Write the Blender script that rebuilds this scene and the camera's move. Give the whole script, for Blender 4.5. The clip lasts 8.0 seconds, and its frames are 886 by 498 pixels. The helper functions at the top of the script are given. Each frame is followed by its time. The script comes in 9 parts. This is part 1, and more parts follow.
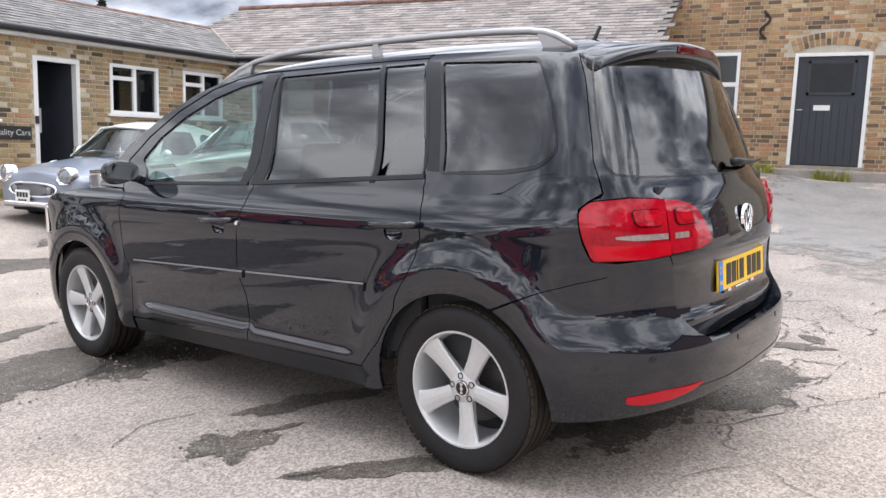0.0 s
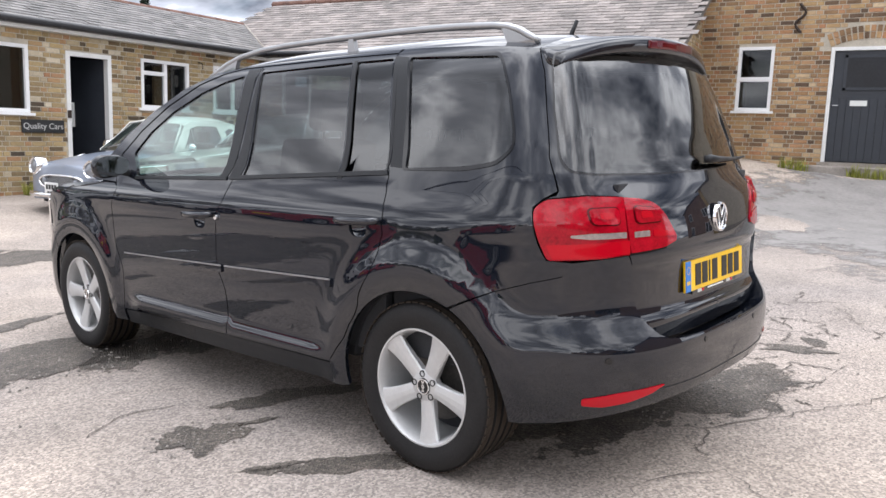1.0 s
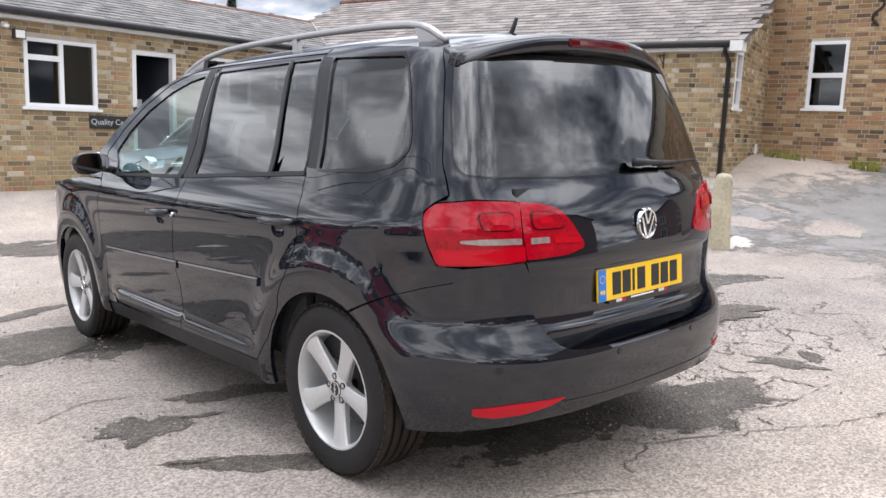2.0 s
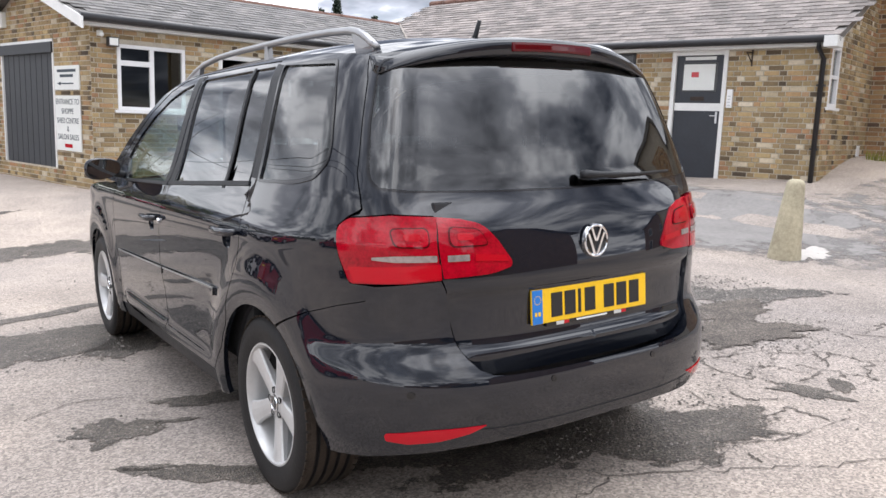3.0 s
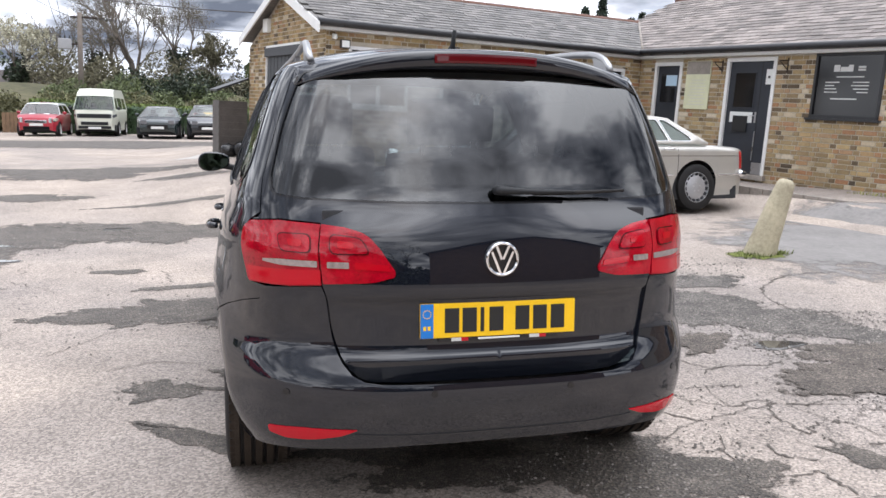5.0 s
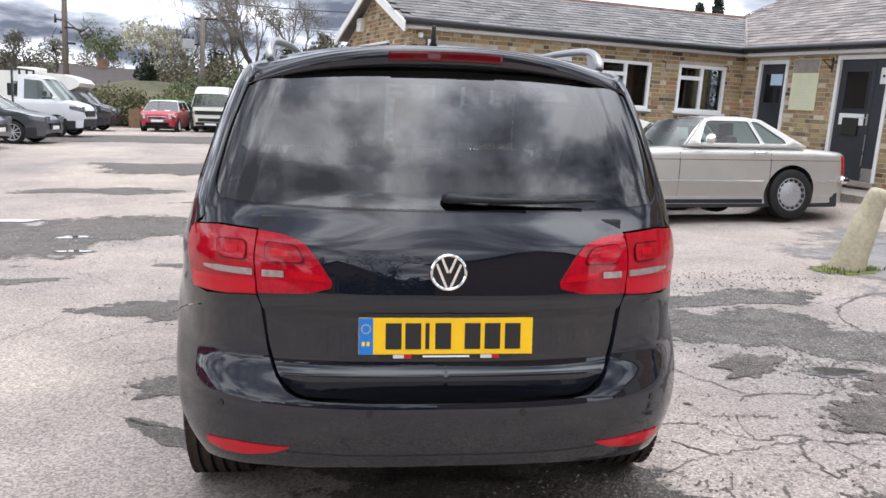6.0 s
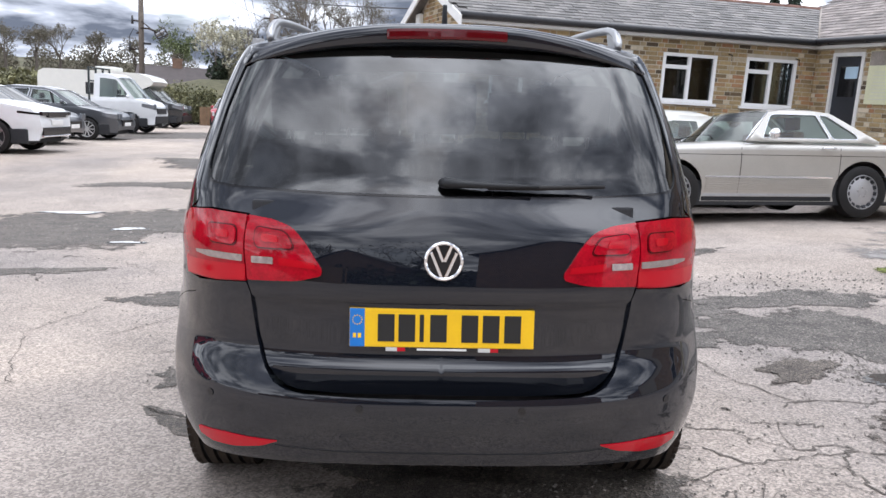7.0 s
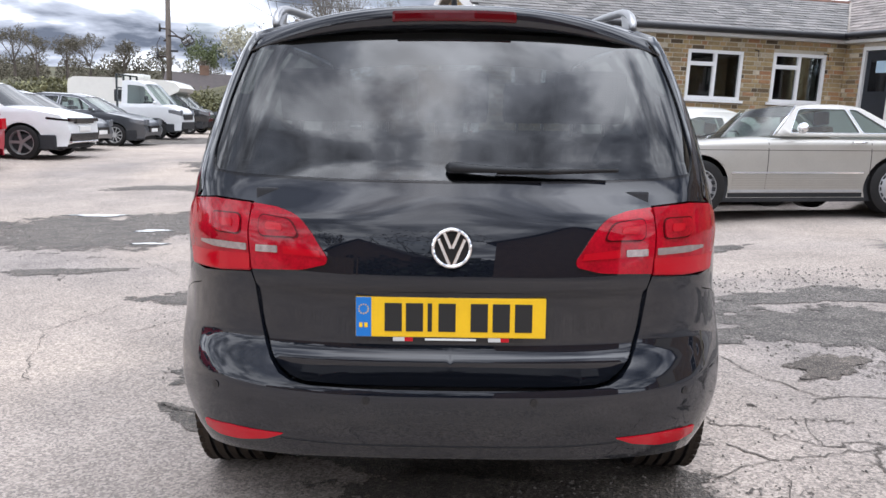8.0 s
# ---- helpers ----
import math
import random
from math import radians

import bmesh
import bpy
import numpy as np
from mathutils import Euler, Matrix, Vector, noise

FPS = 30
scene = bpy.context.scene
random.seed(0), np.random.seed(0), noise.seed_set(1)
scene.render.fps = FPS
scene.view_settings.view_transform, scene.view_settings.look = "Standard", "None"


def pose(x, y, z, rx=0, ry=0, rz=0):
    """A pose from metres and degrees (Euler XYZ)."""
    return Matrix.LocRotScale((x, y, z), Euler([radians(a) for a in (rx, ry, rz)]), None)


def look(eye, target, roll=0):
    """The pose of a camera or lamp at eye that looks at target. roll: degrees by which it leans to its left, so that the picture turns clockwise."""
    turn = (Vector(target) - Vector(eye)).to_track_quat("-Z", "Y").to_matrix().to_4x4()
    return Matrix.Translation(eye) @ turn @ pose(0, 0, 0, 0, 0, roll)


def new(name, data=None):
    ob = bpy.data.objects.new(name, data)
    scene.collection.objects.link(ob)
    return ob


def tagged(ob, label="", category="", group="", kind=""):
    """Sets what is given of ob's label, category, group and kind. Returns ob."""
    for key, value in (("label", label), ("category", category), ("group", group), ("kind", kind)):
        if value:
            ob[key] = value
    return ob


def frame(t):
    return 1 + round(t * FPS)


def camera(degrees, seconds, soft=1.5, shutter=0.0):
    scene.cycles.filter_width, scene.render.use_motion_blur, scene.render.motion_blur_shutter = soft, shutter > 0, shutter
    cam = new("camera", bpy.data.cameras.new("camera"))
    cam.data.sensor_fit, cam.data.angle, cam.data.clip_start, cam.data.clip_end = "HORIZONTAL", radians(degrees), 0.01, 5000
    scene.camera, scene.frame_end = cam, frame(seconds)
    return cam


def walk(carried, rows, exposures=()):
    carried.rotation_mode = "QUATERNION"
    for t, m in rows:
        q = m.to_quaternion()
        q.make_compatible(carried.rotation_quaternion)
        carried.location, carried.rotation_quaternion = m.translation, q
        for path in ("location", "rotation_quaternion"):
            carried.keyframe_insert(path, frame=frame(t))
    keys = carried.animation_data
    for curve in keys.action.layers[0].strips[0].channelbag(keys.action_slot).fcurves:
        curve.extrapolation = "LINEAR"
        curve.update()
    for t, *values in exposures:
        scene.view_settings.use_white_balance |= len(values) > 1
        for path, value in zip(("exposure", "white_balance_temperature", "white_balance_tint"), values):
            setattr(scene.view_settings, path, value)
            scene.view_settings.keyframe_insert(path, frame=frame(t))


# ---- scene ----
cam = camera(58.9, 8.0)
PATH = [
    (0, (-3.306, -1.142, 1.187), (-1.576, -0.177, 0.915), 1.8),
    (0.5, (-3.289, -1.228, 1.199), (-1.577, -0.234, 0.919), 1.9),
    (1, (-3.14, -1.372, 1.2), (-1.464, -0.32, 0.912), 2.0),
    (1.5, (-2.956, -1.57, 1.236), (-1.336, -0.437, 0.937), 2.1),
    (1.7, (-2.875, -1.697, 1.239), (-1.282, -0.526, 0.937), 2.2),
    (3, (-2.25, -2.195, 1.296), (-0.89, -0.764, 0.979), 2.1),
    (3.5, (-2.003, -2.432, 1.342), (-0.76, -0.9, 1.016), 2.3),
    (4, (-1.759, -2.539, 1.336), (-0.653, -0.906, 1.002), 2.8),
    (4.5, (-1.544, -2.654, 1.368), (-0.594, -0.928, 1.022), 3.2),
    (5, (-1.294, -2.843, 1.396), (-0.499, -1.042, 1.04), 3.3),
    (6.5, (-0.603, -2.838, 1.436), (-0.167, -0.925, 1.052), 3.6),
    (7, (-0.544, -2.775, 1.39), (-0.175, -0.848, 1.001), 3.4),
    (7.5, (-0.496, -2.702, 1.343), (-0.166, -0.768, 0.957), 3.2),
    (8, (-0.483, -2.732, 1.335), (-0.18, -0.793, 0.952), 2.6),
]
walk(cam, [(t, look(eye, target, roll)) for t, eye, target, roll in PATH], [(0.0, -0.08, 6450, 11), (3.0, -0.2, 6450, 11), (5.0, -0.25, 6400, 11), (8.0, -0.32, 6200, 11)])

# the yard slopes gently: the people carrier's own axes in the world
VAN_POSE = Matrix(((0.9872, 0.1569, -0.0281, 0), (-0.1558, 0.9871, 0.0361, 0), (0.0334, -0.0313, 0.999, 0), (0, 0, 0, 1)))
# ---------------------------------------------------------------- world and sun
def node(nt, kind, **sets):
    n = nt.nodes.new(kind)
    for k, v in sets.items():
        if k in n.inputs:
            n.inputs[k].default_value = v
    return n


world = bpy.data.worlds.new("cloudy_sky")
scene.world = world
world.use_nodes = True
wt = world.node_tree
wt.nodes.clear()
SUN_EL, SUN_AZ = radians(48), radians(200)
sky = wt.nodes.new("ShaderNodeTexSky")
sky.sky_type = "NISHITA"
sky.sun_disc = False
sky.sun_elevation, sky.sun_rotation = SUN_EL, SUN_AZ
sky.air_density, sky.dust_density = 1.0, 1.5
tc = wt.nodes.new("ShaderNodeTexCoord")
sep = wt.nodes.new("ShaderNodeSeparateXYZ")
wt.links.new(tc.outputs["Generated"], sep.inputs[0])
# flatten the cloud deck: divide the direction by its height
zmax = node(wt, "ShaderNodeMath"); zmax.operation = "MAXIMUM"; zmax.inputs[1].default_value = 0.0
wt.links.new(sep.outputs["Z"], zmax.inputs[0])
zadd = node(wt, "ShaderNodeMath"); zadd.operation = "ADD"; zadd.inputs[1].default_value = 0.22
wt.links.new(zmax.outputs[0], zadd.inputs[0])
div = node(wt, "ShaderNodeVectorMath"); div.operation = "DIVIDE"
comb = wt.nodes.new("ShaderNodeCombineXYZ")
for i in range(3):
    wt.links.new(zadd.outputs[0], comb.inputs[i])
wt.links.new(tc.outputs["Generated"], div.inputs[0])
wt.links.new(comb.outputs[0], div.inputs[1])
big = node(wt, "ShaderNodeTexNoise", Scale=0.9, Detail=6.0, Roughness=0.55, Distortion=0.35)
small = node(wt, "ShaderNodeTexNoise", Scale=1.7, Detail=6.0, Roughness=0.52, Distortion=0.2)
wt.links.new(div.outputs[0], big.inputs["Vector"])
wt.links.new(div.outputs[0], small.inputs["Vector"])
cover = wt.nodes.new("ShaderNodeValToRGB")
cover.color_ramp.elements[0].position, cover.color_ramp.elements[1].position = 0.30, 0.46
wt.links.new(big.outputs["Fac"], cover.inputs[0])
tone = wt.nodes.new("ShaderNodeValToRGB")
cr = tone.color_ramp
cr.elements[0].position, cr.elements[0].color = 0.43, (2.25, 2.3, 2.42, 1)
cr.elements[1].position, cr.elements[1].color = 0.63, (0.21, 0.24, 0.31, 1)
e = cr.elements.new(0.52); e.color = (0.82, 0.87, 1.0, 1)
wt.links.new(small.outputs["Fac"], tone.inputs[0])
skyk = node(wt, "ShaderNodeVectorMath"); skyk.operation = "SCALE"; skyk.inputs["Scale"].default_value = 0.11
wt.links.new(sky.outputs[0], skyk.inputs[0])
cloudk = node(wt, "ShaderNodeVectorMath"); cloudk.operation = "SCALE"; cloudk.inputs["Scale"].default_value = 1.0
wt.links.new(tone.outputs[0], cloudk.inputs[0])
# broken cloud: brightest overhead, pale again towards the horizon
high = wt.nodes.new("ShaderNodeValToRGB")
for i, (pos, val) in enumerate(((0.0, 1.22), (1.0, 2.9), (0.14, 1.15), (0.32, 0.95), (0.60, 1.42))):
    el = high.color_ramp.elements[i] if i < 2 else high.color_ramp.elements.new(pos)
    el.position, el.color = pos, (val, val, val, 1)
wt.links.new(zmax.outputs[0], high.inputs[0])
wt.links.new(high.outputs[0], cloudk.inputs["Scale"])
mix = wt.nodes.new("ShaderNodeMixRGB")
wt.links.new(cover.outputs[0], mix.inputs[0])
wt.links.new(skyk.outputs[0], mix.inputs[1])
wt.links.new(cloudk.outputs[0], mix.inputs[2])
bg = wt.nodes.new("ShaderNodeBackground")
bg.inputs["Strength"].default_value = 1.0
wo = wt.nodes.new("ShaderNodeOutputWorld")
wt.links.new(mix.outputs[0], bg.inputs[0])
wt.links.new(bg.outputs[0], wo.inputs[0])

sun_data = bpy.data.lights.new("sun", "SUN")
sun_data.energy, sun_data.angle, sun_data.color = 1.0, radians(170), (1.0, 0.98, 0.96)
sun = new("sun", sun_data)
sun.matrix_world = look((-15.0, -2.0, 12.0), (0, 0, 0))
# ---------------------------------------------------------------- materials
def material(name, base=(0.5, 0.5, 0.5), rough=0.5, metal=0.0, coat=0.0, spec=0.5):
    m = bpy.data.materials.new(name)
    m.use_nodes = True
    p = m.node_tree.nodes["Principled BSDF"]
    p.inputs["Base Color"].default_value = (*base, 1)
    p.inputs["Roughness"].default_value = rough
    p.inputs["Metallic"].default_value = metal
    p.inputs["Coat Weight"].default_value = coat
    p.inputs["Coat Roughness"].default_value = 0.02
    p.inputs["Specular IOR Level"].default_value = spec
    return m


def worn(m, scale=8.0, amount=0.25, bump=0.0, bump_scale=60.0, rough_var=0.1, tint=None, island=0.0, pieces=False):
    """Two scales of variation on a material's colour and roughness, and a fine relief."""
    nt = m.node_tree
    p = nt.nodes["Principled BSDF"]
    base = tuple(p.inputs["Base Color"].default_value)[:3]
    r0 = p.inputs["Roughness"].default_value
    co = nt.nodes.new("ShaderNodeTexCoord")
    n1 = node(nt, "ShaderNodeTexNoise", Scale=scale, Detail=5.0, Roughness=0.6)
    n2 = node(nt, "ShaderNodeTexNoise", Scale=scale * 9, Detail=4.0, Roughness=0.65)
    for n in (n1, n2):
        nt.links.new(co.outputs["Object"], n.inputs["Vector"])
    add = nt.nodes.new("ShaderNodeMath"); add.operation = "MULTIPLY_ADD"
    add.inputs[1].default_value, add.inputs[2].default_value = 0.45, 0.0
    nt.links.new(n2.outputs["Fac"], add.inputs[0])
    tot = nt.nodes.new("ShaderNodeMath"); tot.operation = "MULTIPLY_ADD"; tot.inputs[1].default_value = 0.55
    nt.links.new(n1.outputs["Fac"], tot.inputs[0])
    nt.links.new(add.outputs[0], tot.inputs[2])
    ramp = nt.nodes.new("ShaderNodeValToRGB")
    lo = tuple(c * (1 - amount) for c in base)
    hi = tuple(min(1, c * (1 + amount)) for c in (tint or base))
    ramp.color_ramp.elements[0].position, ramp.color_ramp.elements[0].color = 0.32, (*lo, 1)
    ramp.color_ramp.elements[1].position, ramp.color_ramp.elements[1].color = 0.68, (*hi, 1)
    nt.links.new(tot.outputs[0], ramp.inputs[0])
    out = ramp.outputs[0]
    if island or pieces:
        rnd = nt.nodes.new("ShaderNodeObjectInfo" if pieces else "ShaderNodeNewGeometry")
        src = rnd.outputs["Random"] if pieces else rnd.outputs["Random Per Island"]
        mul = nt.nodes.new("ShaderNodeMapRange")
        mul.inputs["To Min"].default_value, mul.inputs["To Max"].default_value = 1 - island, 1 + island
        nt.links.new(src, mul.inputs["Value"])
        sc = nt.nodes.new("ShaderNodeVectorMath"); sc.operation = "SCALE"
        nt.links.new(out, sc.inputs[0])
        nt.links.new(mul.outputs[0], sc.inputs["Scale"])
        out = sc.outputs[0]
    nt.links.new(out, p.inputs["Base Color"])
    rr = nt.nodes.new("ShaderNodeMapRange")
    rr.inputs["To Min"].default_value, rr.inputs["To Max"].default_value = max(0, r0 - rough_var), min(1, r0 + rough_var)
    nt.links.new(n1.outputs["Fac"], rr.inputs["Value"])
    nt.links.new(rr.outputs[0], p.inputs["Roughness"])
    if bump:
        nb = node(nt, "ShaderNodeTexNoise", Scale=bump_scale, Detail=3.0)
        nt.links.new(co.outputs["Object"], nb.inputs["Vector"])
        bp = node(nt, "ShaderNodeBump", Strength=bump, Distance=0.01)
        nt.links.new(nb.outputs["Fac"], bp.inputs["Height"])
        nt.links.new(bp.outputs[0], p.inputs["Normal"])
    return m


def glass(name, tint, rough=0.0, ior=1.5):
    """A thin pane: tinted see-through with a Fresnel gloss on top."""
    m = bpy.data.materials.new(name)
    m.use_nodes = True
    nt = m.node_tree
    nt.nodes.clear()
    t = nt.nodes.new("ShaderNodeBsdfTransparent")
    t.inputs[0].default_value = (*tint, 1)
    g = nt.nodes.new("ShaderNodeBsdfGlossy")
    g.inputs["Color"].default_value = (1, 1, 1, 1)
    g.inputs["Roughness"].default_value = rough
    f = nt.nodes.new("ShaderNodeFresnel")
    f.inputs["IOR"].default_value = ior
    mx = nt.nodes.new("ShaderNodeMixShader")
    o = nt.nodes.new("ShaderNodeOutputMaterial")
    nt.links.new(f.outputs[0], mx.inputs[0])
    nt.links.new(t.outputs[0], mx.inputs[1])
    nt.links.new(g.outputs[0], mx.inputs[2])
    nt.links.new(mx.outputs[0], o.inputs[0])
    return m


def brick_material(name, colours, pieces):
    """Stock brick: each piece takes a colour of its own from the ramp, with soot and pale bloom on it."""
    m = material(name, (0.4, 0.3, 0.2), 0.9, spec=0.25)
    nt = m.node_tree
    p = nt.nodes["Principled BSDF"]
    info = nt.nodes.new("ShaderNodeObjectInfo" if pieces else "ShaderNodeNewGeometry")
    src = info.outputs["Random"] if pieces else info.outputs["Random Per Island"]
    ramp = nt.nodes.new("ShaderNodeValToRGB")
    ramp.color_ramp.interpolation = "LINEAR"
    els = ramp.color_ramp.elements
    for i, (pos, col) in enumerate(colours):
        el = els[i] if i < 2 else els.new(pos)
        el.position, el.color = pos, (*col, 1)
    nt.links.new(src, ramp.inputs[0])
    co = nt.nodes.new("ShaderNodeNewGeometry")
    n1 = node(nt, "ShaderNodeTexNoise", Scale=24.0, Detail=5.0, Roughness=0.7)
    n2 = node(nt, "ShaderNodeTexNoise", Scale=1.1, Detail=4.0, Roughness=0.6)
    for n in (n1, n2):
        nt.links.new(co.outputs["Position"], n.inputs["Vector"])
    grain = nt.nodes.new("ShaderNodeMapRange")
    grain.inputs["To Min"].default_value, grain.inputs["To Max"].default_value = 0.55, 1.45
    nt.links.new(n1.outputs["Fac"], grain.inputs["Value"])
    stain = nt.nodes.new("ShaderNodeMapRange")
    stain.inputs["From Min"].default_value, stain.inputs["From Max"].default_value = 0.3, 0.7
    stain.inputs["To Min"].default_value, stain.inputs["To Max"].default_value = 0.72, 1.12
    nt.links.new(n2.outputs["Fac"], stain.inputs["Value"])
    mm = nt.nodes.new("ShaderNodeMath"); mm.operation = "MULTIPLY"
    nt.links.new(grain.outputs[0], mm.inputs[0]); nt.links.new(stain.outputs[0], mm.inputs[1])
    sc = nt.nodes.new("ShaderNodeVectorMath"); sc.operation = "SCALE"
    nt.links.new(ramp.outputs[0], sc.inputs[0]); nt.links.new(mm.outputs[0], sc.inputs["Scale"])
    nt.links.new(sc.outputs[0], p.inputs["Base Color"])
    bp = node(nt, "ShaderNodeBump", Strength=0.5, Distance=0.006)
    nt.links.new(n1.outputs["Fac"], bp.inputs["Height"])
    nt.links.new(bp.outputs[0], p.inputs["Normal"])
    return m


YELLOW = [(0.0, (0.08, 0.062, 0.045)), (0.10, (0.19, 0.138, 0.08)), (0.28, (0.38, 0.285, 0.15)), (0.48, (0.265, 0.19, 0.105)), (0.64, (0.46, 0.345, 0.178)), (0.80, (0.36, 0.188, 0.10)), (0.88, (0.40, 0.315, 0.19)), (1.0, (0.64, 0.56, 0.43))]
RED = [(0.0, (0.11, 0.075, 0.052)), (0.16, (0.25, 0.155, 0.085)), (0.4, (0.37, 0.22, 0.112)), (0.6, (0.44, 0.30, 0.15)), (0.78, (0.38, 0.19, 0.10)), (0.92, (0.48, 0.32, 0.175)), (1.0, (0.55, 0.43, 0.28))]
M = {}
M["brick"] = brick_material("stock_brick", YELLOW, True)
M["brick_rest"] = brick_material("stock_brick_rest", YELLOW, False)
M["brick_red"] = brick_material("red_brown_brick", RED, True)
M["brick_red_rest"] = brick_material("red_brown_brick_rest", RED, False)
M["mortar"] = worn(material("mortar", (0.47, 0.425, 0.35), 0.95, spec=0.2), 5, 0.25, 0.4, 90)
M["slate"] = worn(material("roof_slate", (0.115, 0.11, 0.112), 0.62, spec=0.4), 2.5, 0.3, 0.35, 40, 0.12, (0.16, 0.15, 0.138), 0.35, True)
M["slate_rest"] = worn(material("roof_slate_rest", (0.115, 0.11, 0.112), 0.62, spec=0.4), 2.5, 0.3, 0.35, 40, 0.12, (0.16, 0.15, 0.138), 0.35)
M["warm_slate"] = worn(material("lichened_slate", (0.165, 0.147, 0.138), 0.7, spec=0.35), 1.6, 0.3, 0.35, 40, 0.12, (0.23, 0.20, 0.182), 0.34, True)
M["warm_slate_rest"] = worn(material("lichened_slate_rest", (0.165, 0.147, 0.138), 0.7, spec=0.35), 1.6, 0.3, 0.35, 40, 0.12, (0.23, 0.20, 0.182), 0.34)
M["ridge"] = worn(material("terracotta_ridge", (0.16, 0.085, 0.065), 0.85), 6, 0.35, 0.4, 50)
M["white"] = worn(material("white_paint", (0.74, 0.74, 0.72), 0.45), 4, 0.08, 0.05, 40, 0.1)
M["upvc"] = worn(material("white_frame_plastic", (0.8, 0.8, 0.8), 0.3), 6, 0.05, 0.0, 40, 0.08)
M["gutter"] = worn(material("black_gutter_plastic", (0.02, 0.02, 0.023), 0.35), 6, 0.3)
M["navy"] = worn(material("dark_blue_grey_paint", (0.022, 0.026, 0.034), 0.42), 3, 0.25, 0.05, 30)
# near-black for inner parts; the rooms' shade is put into this colour too
M["dark"] = worn(material("dark_parts_and_room_shade", (0.02, 0.021, 0.024), 0.8), 3, 0.4)
M["charcoal"] = worn(material("charcoal_boards", (0.035, 0.038, 0.043), 0.6), 3, 0.25, 0.2, 30)
M["pane"] = glass("window_pane", (0.5, 0.52, 0.52))
M["paper"] = worn(material("paper", (0.72, 0.73, 0.7), 0.8), 6, 0.05)
M["blue_paper"] = worn(material("pale_blue_paper", (0.45, 0.6, 0.72), 0.8), 6, 0.05)
M["cream"] = worn(material("cream_board", (0.62, 0.62, 0.42), 0.6), 5, 0.1)
M["sign_black"] = worn(material("black_sign", (0.02, 0.021, 0.023), 0.4), 4, 0.2)
M["sign_ink"] = material("sign_ink", (0.03, 0.045, 0.06), 0.6)
M["silver_ink"] = material("pale_lettering", (0.55, 0.55, 0.53), 0.5)
M["iron"] = worn(material("rusty_iron", (0.05, 0.035, 0.028), 0.7, 0.4), 12, 0.35, 0.2, 60)
M["steel"] = worn(material("brushed_steel", (0.55, 0.55, 0.56), 0.3, 1.0), 9, 0.1)
M["concrete"] = worn(material("weathered_concrete", (0.36, 0.315, 0.22), 0.9), 3, 0.3, 0.3, 60, 0.05, (0.43, 0.385, 0.275))
M["kerbstone"] = worn(material("kerb_stone", (0.28, 0.25, 0.22), 0.9), 4, 0.35, 0.5, 40)
M["timber"] = worn(material("dark_weatherboard", (0.085, 0.075, 0.068), 0.75), 4, 0.35, 0.3, 50, 0.1, None, 0.2)
M["fence_wood"] = worn(material("fence_wood", (0.22, 0.14, 0.085), 0.8), 4, 0.3, 0.2, 40)
M["plastic_bag"] = worn(material("black_plastic", (0.015, 0.015, 0.016), 0.25), 9, 0.3, 0.5, 18)

# the people carrier
M["paint"] = material("black_car_paint", (0.0072, 0.0088, 0.0135), 0.32, 0.0, 1.0, 0.0)
M["paint"].node_tree.nodes["Principled BSDF"].inputs["Coat Roughness"].default_value = 0.015
M["paint"].node_tree.nodes["Principled BSDF"].inputs["Coat IOR"].default_value = 1.62
M["trim"] = worn(material("black_plastic_trim", (0.016, 0.017, 0.019), 0.5, spec=0.3), 20, 0.2, 0.1, 300)
M["gloss_black"] = material("gloss_black_plastic", (0.008, 0.008, 0.009), 0.12)
M["rubber"] = worn(material("tyre_rubber", (0.010, 0.010, 0.0105), 0.62, spec=0.3), 8, 0.3, 0.15, 120, 0.08, (0.014, 0.013, 0.013))
M["alloy"] = worn(material("silver_alloy", (0.56, 0.56, 0.555), 0.36, 0.35), 7, 0.08, 0.0, 50, 0.06)
M["chrome"] = material("chrome", (0.85, 0.85, 0.86), 0.06, 1.0)
M["mirror"] = material("mirror_glass", (0.42, 0.44, 0.45), 0.02, 1.0)
M["satin"] = material("satin_aluminium", (0.36, 0.36, 0.365), 0.32, 0.75)
M["brake"] = worn(material("brake_disc", (0.09, 0.085, 0.08), 0.5, 0.8), 9, 0.4)
M["privacy"] = glass("privacy_glass", (0.15, 0.165, 0.175), 0.0, 1.86)
M["tint"] = glass("green_tinted_glass", (0.66, 0.87, 0.84), 0.0, 1.65)
M["screen"] = glass("windscreen_glass", (0.55, 0.63, 0.6), 0.0, 1.5)
M["seat"] = worn(material("dark_seat_cloth", (0.03, 0.031, 0.034), 0.9), 12, 0.25, 0.3, 200)
M["liner"] = worn(material("grey_headlining", (0.32, 0.32, 0.31), 0.9), 8, 0.08)
M["tread"] = worn(material("dusty_tread", (0.040, 0.031, 0.024), 0.9, spec=0.2), 14, 0.4, 0.2, 90)
M["lens_red"] = worn(material("red_lens", (0.34, 0.002, 0.012), 0.06, 0.0, 0.25), 14, 0.45, 0, 40, 0.02)
M["lens_bright"] = material("bright_red_lens", (0.44, 0.002, 0.011), 0.08, 0.0, 0.25)
M["lens_deep"] = material("deep_red_lens", (0.085, 0.001, 0.004), 0.06, 0.0, 0.25)
M["lens_clear"] = worn(material("ribbed_clear_lens", (0.36, 0.30, 0.285), 0.15, 0.4), 60, 0.4)
M["plate"] = worn(material("yellow_plate", (0.86, 0.52, 0.006), 0.35), 12, 0.05)
M["plate_white"] = worn(material("white_plate", (0.75, 0.75, 0.73), 0.35), 12, 0.05)
